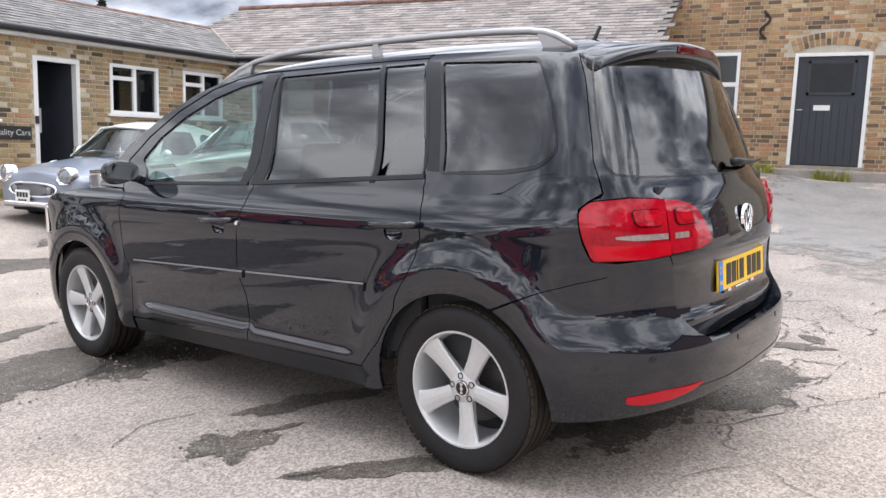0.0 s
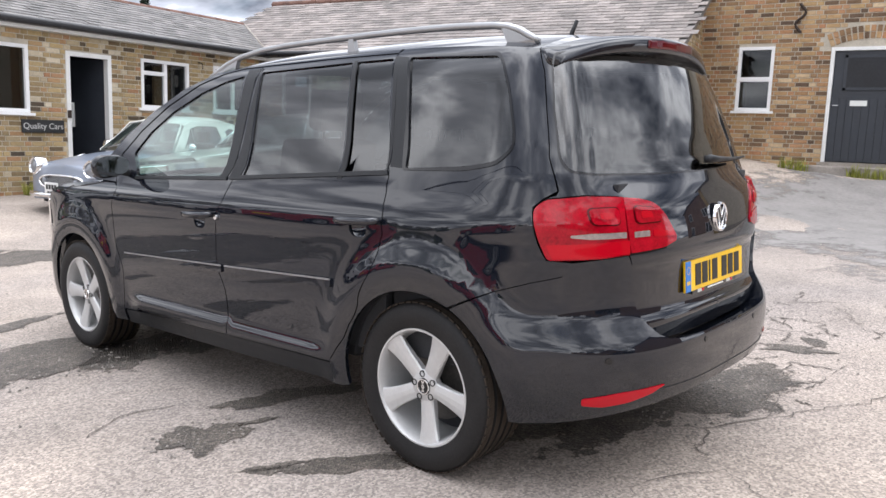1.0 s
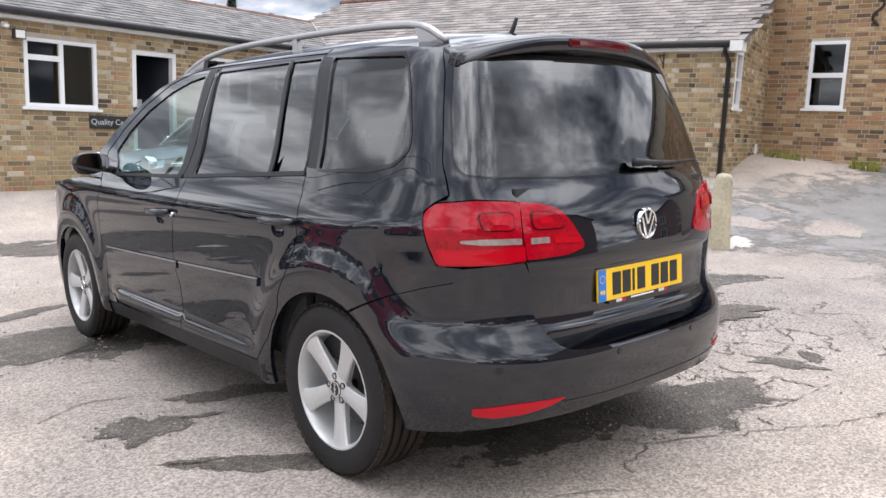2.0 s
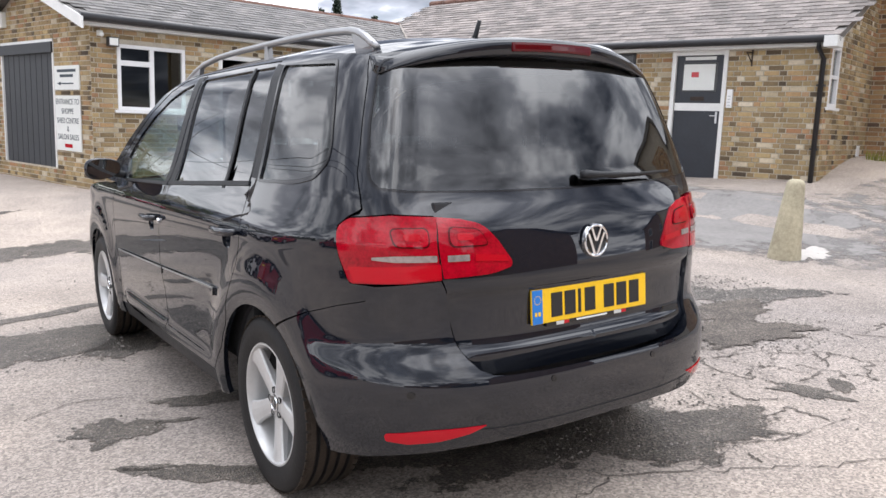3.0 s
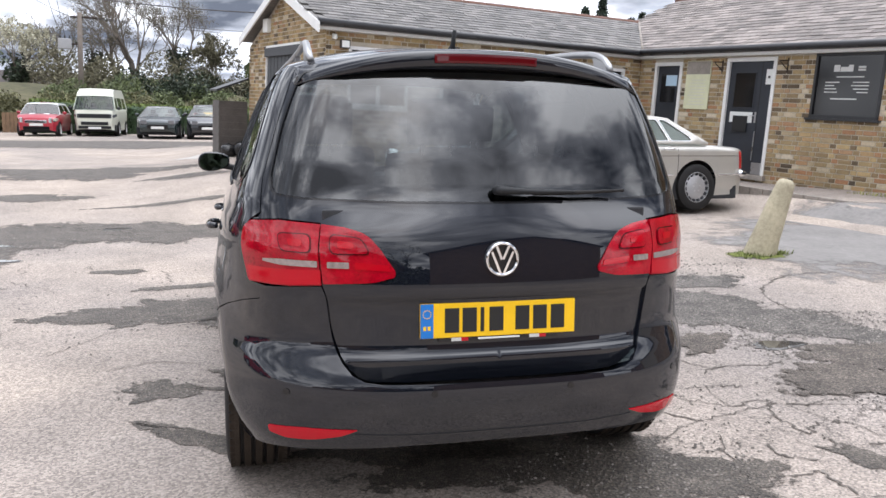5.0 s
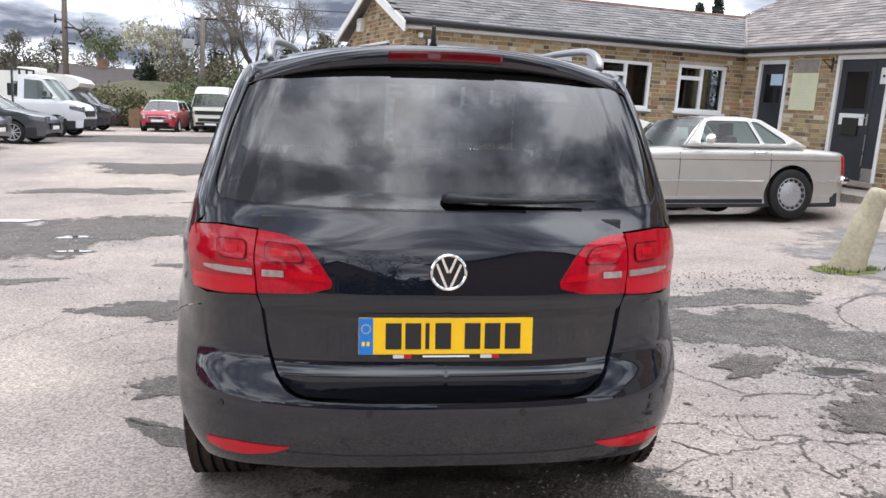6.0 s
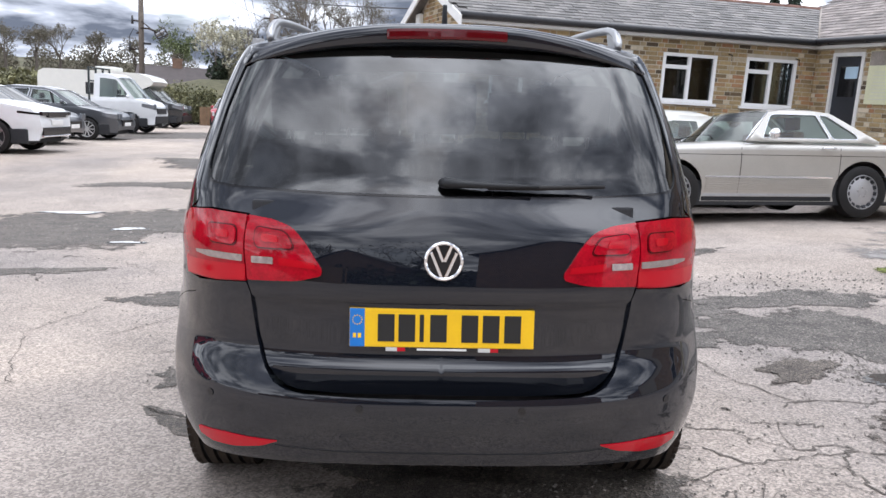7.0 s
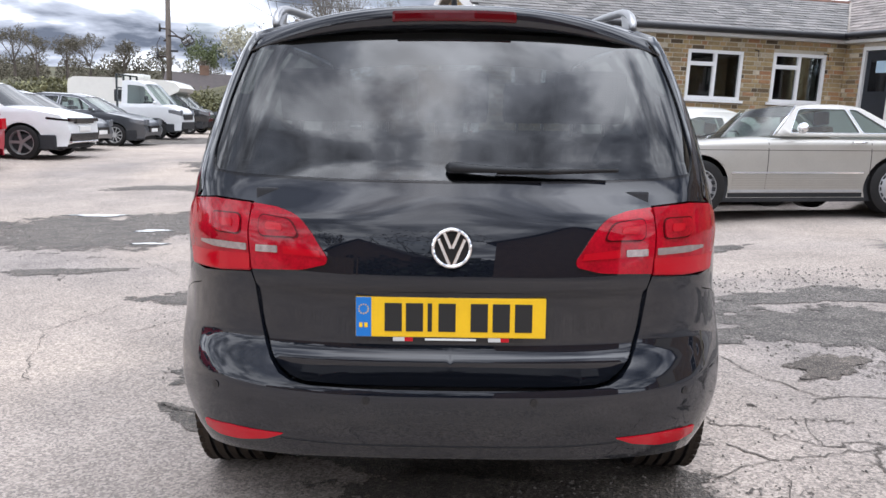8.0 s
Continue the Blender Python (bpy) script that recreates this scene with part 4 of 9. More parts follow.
    mid_g = np.array([0.0, 1.30])
    ring_out = [(u * 1.012, mid_g[1] + (v - mid_g[1]) * 1.03) for u, v in gl]
    panel("window_seal", [ring_out, [(u, v) for u, v in gl]], GATE, M["gloss_black"], gate, "black border of the rear window", .0015, .003, .03, 1, 0.0, True)
    for side in (-1, 1):
        s = -side
        li = rounded([Q(.5735, .838), Q(.5745, 1.016), Q(.50, 1.008), Q(.435, .990), Q(.395, .945), Q(.350, .880), Q(.352, .862), Q(.42, .845)], [.004, .004, .01, .03, .01, .01, .01, .02])
        lamp = panel("tail_lamp_inner", [li], GATE, M["lens_red"], gate, "red inner tail lamp", .006, .02, .02, s)
        panel("reverse_lens", [rounded([Q(.560, .888), Q(.560, .907), Q(.494, .907), Q(.494, .888)], .003)], GATE, M["lens_clear"], lamp, "ribbed clear reversing lens", .009, .002, .02, s)
        panel("lower_lens", [rounded([Q(.476, .886), Q(.476, .908), Q(.372, .898), Q(.365, .880)], .003)], GATE, M["lens_bright"], lamp, "brighter red lens", .009, .002, .02, s)
        panel("lamp_bulge", [rounded([Q(.552, .929), Q(.552, .990), Q(.452, .980), Q(.424, .929)], .022)], GATE, M["lens_deep"], lamp, "deep red edge of the raised lens", .0085, .002, .02, s)
        panel("lamp_core", [rounded([Q(.548, .933), Q(.548, .986), Q(.455, .976), Q(.430, .933)], .020)], GATE, M["lens_red"], lamp, "raised red lens", .0125, .004, .02, s)
        panel("lamp_eye", [rounded([Q(.528, .948), Q(.528, .970), Q(.480, .966), Q(.476, .948)], .010)], GATE, M["lens_bright"], lamp, "", .0145, .002, .02, s)
        panel("reflector", [rounded([Q(.478, .392), Q(.53, .370), Q(.62, .350), Q(.70, .342), Q(.752, .350), Q(.755, .373), Q(.65, .388)], [.006, .01, .02, .01, .008, .008, .01])], BODY, M["lens_bright"], bumper, "red bumper reflector", .004, .006, .02, s)
        for sx, sz in ((.695, .50), (.235, .505)):
            c = BODY(np.array([at_x(sx, sz)[0]]), np.array([sz]))[0]
            ring = [at_x(sx + .0105 * math.cos(k * math.pi / 8), sz + .0105 * math.sin(k * math.pi / 8)) for k in range(16)]
            panel("parking_sensor", [ring], BODY, M["gloss_black"], bumper, "round black parking sensor", .002, .003, .02, s)
    # badge
    by = float(gate_y(.914)) - .004
    mb = Matrix.Translation((0, by, .914)) @ Matrix.Rotation(-math.pi / 2, 4, "Z") @ Matrix.Rotation(radians(-2), 4, "Y")
    badge = revolve("badge", [(.0, .056), (.010, .054), (.012, .050), (.010, .046), (.004, .045), (.0, .050)], M["chrome"], gate, "round chrome badge", 48, mb)
    revolve("badge_field", [(.001, .0), (.001, .048), (.003, .048), (.003, 0)], M["gloss_black"], badge, "", 40, mb, False)
    for cx, cz, ln, tilt in ((-.0115, .022, .050, -23), (.0115, .022, .050, 23), (-.0195, -.012, .080, -23), (.0195, -.012, .080, 23)):
        bm = bmesh.new()
        add_box(bm, -.0045, .0045, -.0105, -.003, -ln / 2, ln / 2, .0015, Matrix.Translation((cx, by, .914 + cz)) @ Matrix.Rotation(radians(tilt), 4, "Y"))
        part("badge_bar", bm, M["chrome"], badge)
    # number plate, its characters as plain bars
    mp = Matrix.Translation((0, -.722, .719)) @ Matrix.Rotation(radians(-3), 4, "X")
    plate = box("number_plate", -.26, .26, -.008, .002, -.0555, .0555, M["plate"], gate, "yellow number plate with a blue band", .004, mp)
    box("blue_band", -.259, -.217, -.0095, -.006, -.0545, .0545, M["plate_blue"], plate, "", .002, mp)
    bm = bmesh.new()
    for k in range(12):
        a = k * math.pi / 6
        add_box(bm, -.0016, .0016, -.0102, -.0093, -.0016, .0016, 0, mp @ Matrix.Translation((-.238 + .013 * math.cos(a), 0, .022 + .013 * math.sin(a))))
    part("band_stars", bm, M["plate"], plate)
    for x0 in (-.250, -.236):
        box("band_bar", x0, x0 + .009, -.0102, -.0093, -.029, -.016, M["plate"], plate, "", 0, mp)
    for cx in (-.157, -.099, -.057, -.010, .078, .138, .199):
        box("plate_bar", cx - (.006 if cx == -.057 else .0235), cx + (.006 if cx == -.057 else .0235), -.0100, -.007, -.039, .039, M["ink"], plate, "", .001, mp)
    holder = box("plate_holder", -.20, .20, -.006, .004, -.068, -.054, M["gloss_black"], plate, "black plate surround with small print", .003, mp)
    for x0, x1, mt in ((-.158, -.126, "silver_ink"), (-.126, -.103, "lens_bright"), (.103, .137, "silver_ink"), (.137, .16, "lens_bright"), (-.07, .07, "paper")):
        hgt = .0028 if mt == "paper" else .0055
        box("small_print_bar", x0, x1, -.0072, -.005, -.0615 - hgt, -.0615 + hgt, M[mt], holder, "", .0005, mp)
    # wiper
    wy, wz = float(gate_y(1.105)), 1.118
    wiper = tube("wiper_arm", [(-.006, wy - .010, wz + .006), (.006, wy - .028, wz + .008), (.05, wy - .032, wz + .006), (.14, wy - .029, wz + .003), (.26, wy - .022, wz + .001)], [.017, .019, .014, .010, .006], M["trim"], gate, "black rear wiper", 10, .85)
    tube("wiper_blade", [(.12, wy - .014, wz - .004), (.28, wy - .008, wz - .002), (.455, wy + .018, wz + .002)], [.006, .006, .004], M["rubber"], wiper, "", 8, 1.2)
    # spoiler with the high brake light
    def roof_edge(y, z):
        b_ = float(corner_b(z))
        q_ = min(max((float(rear_y(z)) + b_ - y) / b_, 0), .985)
        return float(half_w(z)) * float(slim(y)) * (1 - q_ ** 3) ** (1 / 3) + .003
    rows_ = [(-.335, float(roof_z(-.335)) + .001, -.347, 1.509), (-.42, float(roof_z(-.42)) + .003, -.372, 1.503), (-.49, 1.576, -.396, 1.497), (-.516, 1.571, -.410, 1.491), (-.528, 1.563, -.417, 1.484), (-.532, 1.550, -.420, 1.476), (-.529, 1.523, -.418, 1.458), (-.520, 1.513, -.411, 1.450), (-.496, 1.511, -.400, 1.449), (-.45, 1.52, -.385, 1.46)]
    verts, faces = [], []
    n, m_ = 41, len(rows_)
    for i in range(n):
        u = math.sin(math.pi / 2 * (-1 + 2 * i / (n - 1)))
        for y0, z0, y1, z1 in rows_:
            verts.append((u * roof_edge(y1, z1), y0 + (y1 - y0) * u * u, z0 + (z1 - z0) * abs(u) ** 2.6))
    for i in range(n - 1):
        for k in range(m_):
            k2 = (k + 1) % m_
            faces.append((i * m_ + k, i * m_ + k2, (i + 1) * m_ + k2, (i + 1) * m_ + k))
    faces += [tuple(range(m_ - 1, -1, -1)), tuple((n - 1) * m_ + k for k in range(m_))]
    sp = mesh_ob("roof_spoiler", verts, faces, M["paint"], gate, "glossy black roof spoiler", True)
    bm = bmesh.new()
    add_box(bm, -.176, .176, -.538, -.523, 1.5265, 1.5575, .008)
    bmesh.ops.subdivide_edges(bm, edges=[e for e in bm.edges if abs(e.verts[0].co.x - e.verts[1].co.x) > .2], cuts=8)
    for v in bm.verts:
        v.co.y += .112 * (abs(v.co.x) / .60) ** 2
        v.co.z -= .075 * (abs(v.co.x) / .60) ** 2.6
    part("high_brake_light", bm, M["lens_deep"], sp, "dark red high-level brake light")
    # roof, rails, aerial
    n0, n1 = -.345, 1.42
    rl = [(n0, -1), (n1, -1), (n1 + .10, -.5), (n1 + .13, 0), (n1 + .10, .5), (n1, 1), (n0, 1), (n0 - .0, .5), (n0, 0), (n0, -.5)]
    panel("roof", [rl], van_roof, M["paint"], van, "", 0, .01, .05)
    panel("headlining", [rl], van_roof, M["liner"], van, "grey headlining", -.035, 0, .12)
    for side in (-1, 1):
        pts, prof_ = [], [(-.305, .004), (-.275, .020), (-.235, .040), (-.185, .052), (-.12, .057)] + [(-.12 + (1.42 + .12) * k / 10, .058) for k in range(1, 10)] + [(1.42, .054), (1.52, .042), (1.60, .024), (1.66, .006)]
        for y, lift in prof_:
            e = van_roof(np.array([y]), np.array([.90]))[0]
            pts.append((side * (e[0] - .006), y, e[2] + lift))
        rail = tube("roof_rail", pts, [.011] + [.0135] * (len(pts) - 2) + [.010], M["satin"], van, "satin silver roof rail", 12, 1.0)
        for shape in ([(-.31, -.01), (-.285, .012), (-.235, .036), (-.185, .046), (-.155, .046), (-.185, -.01)], [(.635, -.01), (.645, .05), (.675, .05), (.685, -.01)], [(1.46, -.01), (1.44, .045), (1.50, .042), (1.58, .024), (1.66, -.005)]):
            bm = bmesh.new()
            cols = []
            for dx in (-.011, .011):
                col = []
                for y, lift in shape:
                    e = van_roof(np.array([y]), np.array([.90]))[0]
                    col.append(bm.verts.new((side * (e[0] - .006) + dx, y, e[2] + lift)))
                cols.append(col)
            bm.faces.new(cols[0])
            bm.faces.new(cols[1][::-1])
            k = len(shape)
            for i in range(k):
                bm.faces.new((cols[0][i], cols[0][(i + 1) % k], cols[1][(i + 1) % k], cols[1][i]))
            bmesh.ops.recalc_face_normals(bm, faces=bm.faces)
            part("rail_foot", bm, M["satin"], rail, "satin silver foot")
    tube("aerial", [(0.0, -.075, 1.606), (0.0, -.085, 1.626), (0.0, -.112, 1.680)], [.022, .010, .0075], M["trim"], van, "short black roof aerial", 8)
    # windscreen, bonnet, front
    def screen(u, z):
        u, z = np.asarray(u, float), np.asarray(z, float)
        y0 = np.interp(z, [.98, 1.09, 1.225, 1.352, 1.462, 1.527, 1.57], [2.47, 2.39, 2.21, 1.99, 1.74, 1.52, 1.36])
        w = half_w(z) * slim(y0)
        return np.stack([-u * w, y0 + .15 * (1 - np.abs(u) ** 2.2), z + .03 * (1 - u * u) * smoothstep(1.4, 1.57, z)], -1)
    panel("windscreen", [[(-.97, .985), (-.97, 1.548), (.97, 1.548), (.97, .985)]], screen, M["screen"], van, "clear windscreen", -.004, 0, .06)
    def bonnet(u, y):
        u, y = np.asarray(u, float), np.asarray(y, float)
        zz = np.interp(y, [2.3, 2.55, 2.8, 3.05, 3.25, 3.42, 3.53], [1.04, 1.025, 1.0, .955, .90, .83, .76])
        w = np.interp(y, [2.3, 2.75, 3.05, 3.3, 3.45, 3.53], [.82, .80, .73, .60, .45, .33])
        return np.stack([-u * w, y, zz - .05 * np.abs(u) ** 2.5], -1)
    def bon(y, u):
        return bonnet(-np.asarray(u), y)
    panel("bonnet", [[(2.36, -1), (2.36, 1), (3.1, 1), (3.53, 1), (3.53, -1), (3.1, -1)]], bon, M["paint"], van, "", 0, .02, .06)
    box("grille", -.36, .36, 3.47, 3.54, .655, .76, M["gloss_black"], van, "dark radiator grille", .01)
    # door mirrors
    for side in (-1, 1):
        mm = new("door_mirror")
        mm.parent = van
        bm = bmesh.new()
        bmesh.ops.create_uvsphere(bm, u_segments=28, v_segments=18, radius=1.0)

        def shell(px, pz):
            """Rounded outer end, lower corner drawn in towards the door."""
            t = (px + 1) / 2
            return .094 * px, pz * (.046 + .022 * t) + .012 * (1 - t) ** 2 * (1 if pz > 0 else .3)
        for v in bm.verts:
            c = v.co.copy()
            px = math.copysign(abs(c.x) ** .85, c.x)
            x_, z_ = shell(px, math.copysign(abs(c.z) ** .8, c.z))
            v.co = Vector((side * (.955 + x_), 2.045 + c.y * (.078 if c.y > 0 else .024), 1.078 + z_))
        if side < 0:
            bmesh.ops.reverse_faces(bm, faces=bm.faces)
        part("mirror_housing", bm, M["paint"], mm, "glossy black mirror housing", True)
        bm = bmesh.new()
        ring_ = []
        for k in range(32):
            a = k * math.pi / 16
            x_, z_ = shell(math.copysign(abs(math.cos(a)) ** .8, math.cos(a)) * .90, math.copysign(abs(math.sin(a)) ** .8, math.sin(a)) * .88)
            ring_.append(bm.verts.new((side * (.955 + x_), 2.0185 - .05 * (.94 - .955 - x_) * .35, 1.078 + z_)))
        bm.faces.new(ring_ if side < 0 else ring_[::-1])
        part("mirror_glass", bm, M["mirror"], mm, "mirror glass")
        tube("mirror_arm", [(side * .80, 2.09, 1.035), (side * .84, 2.085, 1.040), (side * .90, 2.06, 1.055)], [.026, .020, .022], M["trim"], mm, "black mirror foot", 10)
        box("indicator", side * .985 - .030, side * .985 + .030, 2.090, 2.115, 1.075, 1.086, M["satin"], mm, "slim side indicator", .006)
    # underbody and cabin
    box("underbody", -.50, .50, -.45, 3.30, .235, .345, M["dark"], van, "dark underbody", .03)
    box("load_floor", -.48, .48, -.55, .42, .34, .46, M["dark"], van, "", .02)
    tub = box("cabin_floor", -.76, .76, .43, 2.28, .33, .42, M["dark"], van, "dark cabin floor", .02)
    box("dashboard", -.76, .76, 2.02, 2.45, .72, 1.0, M["seat"], van, "dark grey dashboard", .06)
    box("bulkhead", -.80, .80, 2.43, 2.47, .30, .96, M["dark"], van, "", .01)
    wheel_m = Matrix.Translation((.37, 1.93, .98)) @ Matrix.Rotation(radians(28), 4, "X") @ Matrix.Rotation(radians(90), 4, "Z")
    revolve("steering_wheel", [(.014 * math.cos(a), .18 + .014 * math.sin(a)) for a in np.linspace(0, 2 * math.pi, 10, endpoint=False)], M["trim"], van, "dark steering wheel", 32, wheel_m)
    for sx, sy in ((-.37, 1.15), (.37, 1.15), (-.50, .30), (0.0, .30), (.50, .30)):
        wd = .25 if sy > 1 else .21
        seat = new("seat")
        seat.parent = van
        box("cushion", sx - wd, sx + wd, sy, sy + .50, .48, .66, M["seat"], seat, "", .05)
        box("backrest", sx - wd, sx + wd, -.07, .07, 0, .62, M["seat"], seat, "", .05, Matrix.Translation((0, sy, .60)) @ Matrix.Rotation(radians(14), 4, "X"))
        box("headrest", sx - .13, sx + .13, -.05, .05, .0, .19, M["seat"], seat, "", .04, Matrix.Translation((0, sy - .17, 1.245)) @ Matrix.Rotation(radians(10), 4, "X"))
        for k in (-.06, .06):
            tube("headrest_post", [(sx + k, sy - .15, 1.15), (sx + k, sy - .165, 1.27)], .006, M["steel"], seat, "", 6)
    box("load_cover", -.68, .68, -.50, -.12, .86, .88, M["seat"], van, "dark load cover", .008)
    for side in (-1, 1):
        box("door_card", side * .80 - .02, side * .80 + .02, .20, 2.2, .40, 1.0, M["seat"], van, "dark door lining", .01)
        box("side_lining", side * .76 - .02, side * .76 + .02, -.42, .20, .40, 1.06, M["seat"], van, "", .01)
    box("gate_lining", -.55, .55, -.62, -.60, .62, 1.06, M["seat"], gate, "", .006)
    # wheels
    for x, y, t, sd in ((-.75, 0, 62, -1), (-.765, 2.678, 35, -1), (.75, 0, 20, 1), (.765, 2.678, 50, 1)):
        alloy_wheel(van, x, y, t, sd)
    return van


build_van()
# ---------------------------------------------------------------- the brick buildings
EAVE_Z = 2.65


class Plane:
    """A wall's face: it starts at (x, y), runs along d, and looks to the right of that way."""
    def __init__(self, x, y, dx, dy):
        n = math.hypot(dx, dy)
        self.o, self.d = Vector((x, y, 0)), Vector((dx / n, dy / n, 0))
        self.n = Vector((self.d.y, -self.d.x, 0))
        self.m = Matrix(((self.d.x, -self.n.x, 0, x), (self.d.y, -self.n.y, 0, y), (0, 0, 1, 0), (0, 0, 0, 1)))

    def at(self, s, out, z):
        return self.o + self.d * s + self.n * out + Vector((0, 0, z))

    def surf(self, u, z):
        u, z = np.asarray(u, float), np.asarray(z, float)
        return np.stack([self.o.x - u * self.d.x, self.o.y - u * self.d.y, z + 0 * u], -1)


def wall(name, pl, outline, holes, label, thick=0.24):
    """A wall sheet with real openings; outline and holes are in metres along the wall and up."""
    loops = [[(-s, z) for s, z in outline]] + [[(-a, c), (-b, c), (-b, e), (-a, e)] for a, b, c, e in holes]
    ob = panel(name, loops, pl.surf, M["mortar"], None, "", 0, thick, 0.6)
    return tagged(ob, label, "wall", kind="structure")


BRICK_L, BRICK_H, BRICK_HD, JOINT = 0.215, 0.065, 0.1025, 0.0105


def brick_mesh(length, height, proud=0.007):
    c = 0.004
    x0, x1, z0, z1 = -length / 2, length / 2, -height / 2, height / 2
    v = [(x0, 0.004, z0), (x1, 0.004, z0), (x1, 0.004, z1), (x0, 0.004, z1), (x0 + c, -proud, z0 + c), (x1 - c, -proud, z0 + c), (x1 - c, -proud, z1 - c), (x0 + c, -proud, z1 - c)]
    f = [(4, 5, 6, 7), (0, 1, 5, 4), (1, 2, 6, 5), (2, 3, 7, 6), (3, 0, 4, 7)]
    return v, f


def lay_bricks(parent, pl, s0, s1, z0, top, holes, mats, near, seed, voids=None):
    """Flemish-bond bricks on a wall: those of the near stretch are pieces of their own, the rest is joined."""
    rng = random.Random(seed)
    shared = {}
    for key, ln in (("stretcher", BRICK_L), ("header", BRICK_HD)):
        v, f = brick_mesh(ln, BRICK_H)
        me = bpy.data.meshes.new("brick")
        me.from_pydata(v, [], f)
        me.materials.append(M[mats[0]])
        shared[key] = me
    rest_v, rest_f = [], []
    count = 0
    rows = int((max(top(s) for s in np.linspace(s0, s1, 40)) - z0) / (BRICK_H + JOINT)) + 1
    for r in range(rows):
        zc = z0 + (r + 0.5) * (BRICK_H + JOINT)
        s = s0 - (0.0 if r % 2 else 0.165) - 0.01
        k = r % 2
        while s < s1:
            ln = BRICK_L if k % 2 == 0 else BRICK_HD
            a, b = s + JOINT / 2, s + ln + JOINT / 2
            s += ln + JOINT
            k += 1
            pieces = [(max(a, s0), min(b, s1))]
            for h0, h1, g0, g1 in holes:
                if zc + 0.03 > g0 and zc - 0.03 < g1:
                    nxt = []
                    for p, q in pieces:
                        if q <= h0 or p >= h1:
                            nxt.append((p, q))
                        else:
                            nxt += [(p, h0 - 0.004), (h1 + 0.004, q)]
                    pieces = nxt
            for p, q in pieces:
                if q - p < 0.03 or zc + 0.035 > top((p + q) / 2) or (voids and voids((p + q) / 2, zc)):
                    continue
                mid = (p + q) / 2
                full = abs((q - p) - ln) < 1e-6
                if full and near(mid, zc) and count < 295:
                    ob = bpy.data.objects.new("brick", shared["stretcher" if ln > 0.15 else "header"])
                    scene.collection.objects.link(ob)
                    ob.parent = parent
                    ob.matrix_basis = pl.m @ Matrix.Translation((mid, rng.uniform(-.0015, .0015), zc)) @ Matrix.Rotation(rng.gauss(0, .004), 4, "Y")
                    count += 1
                else:
                    v, f = brick_mesh(q - p, BRICK_H, 0.007 + rng.uniform(-.0015, .002))
                    bcount = len(rest_v)
                    rest_v += [tuple(pl.m @ Vector((x + mid, y, z + zc))) for x, y, z in v]
                    rest_f += [tuple(i + bcount for i in face) for face in f]
    ob = mesh_ob("brickwork", rest_v, rest_f, M[mats[1]], parent)
    tagged(ob, kind="stuff")


def slates(parent, origin, along, up, width, length, keep, near, seed, w=0.255, ex=0.185, mat="slate"):
    """Roof slates in lapped courses; along and up are unit vectors in the slope."""
    rng = random.Random(seed)
    along, up, origin = Vector(along).normalized(), Vector(up).normalized(), Vector(origin)
    n = along.cross(up).normalized()
    if n.z < 0:
        n = -n
    rot = Matrix((along, up, n)).transposed().to_4x4()
    g, t = 0.004, 0.009

    def slab(ww):
        return ([(-ww / 2, 0, 0.004), (ww / 2, 0, 0.004), (ww / 2, ex * 1.25, -0.006), (-ww / 2, ex * 1.25, -0.006), (-ww / 2, 0, 0.004 + t), (ww / 2, 0, 0.004 + t), (ww / 2, ex * 1.25, 0.002), (-ww / 2, ex * 1.25, 0.002)],
                [(4, 5, 6, 7), (0, 1, 5, 4), (1, 2, 6, 5), (3, 0, 4, 7)])
    v, f = slab(w - g)
    me = bpy.data.meshes.new("slate")
    me.from_pydata(v, [], f)
    me.materials.append(M[mat])
    rv, rf, count = [], [], 0
    for r in range(int(length / ex)):
        off = (r % 2) * w / 2 + rng.uniform(-.012, .012)
        k = 0
        while -off + k * w < width:
            sc = -off + (k + 0.5) * w
            k += 1
            if not (0 < sc < width) or not keep(sc, (r + .5) * ex):
                continue
            m = Matrix.Translation(origin + along * (sc + rng.uniform(-.004, .004)) + up * (r * ex + rng.gauss(0, .006)) + n * rng.uniform(0, .004)) @ rot @ Matrix.Rotation(rng.gauss(0, .008), 4, "Z") @ Matrix.Rotation(rng.gauss(0, .012), 4, "Y")
            if near(sc, r * ex) and count < 290:
                ob = bpy.data.objects.new("slate", me)
                scene.collection.objects.link(ob)
                ob.parent = parent
                ob.matrix_basis = m
                count += 1
            else:
                b = len(rv)
                rv += [tuple(m @ Vector(p)) for p in v]
                rf += [tuple(i + b for i in face) for face in f]
    ob = mesh_ob("slating", rv, rf, M[mat + "_rest"], parent)
    tagged(ob, kind="stuff")


def on_wall(name, pl, s0, s1, o0, o1, z0, z1, mat, parent=None, label="", bevel=0.004):
    """A box on a wall: along it, out from its face, and up."""
    bm = bmesh.new()
    add_box(bm, s0, s1, -o1, -o0, z0, z1, bevel)
    bmesh.ops.transform(bm, matrix=pl.m, verts=bm.verts)
    return part(name, bm, mat, parent, label)


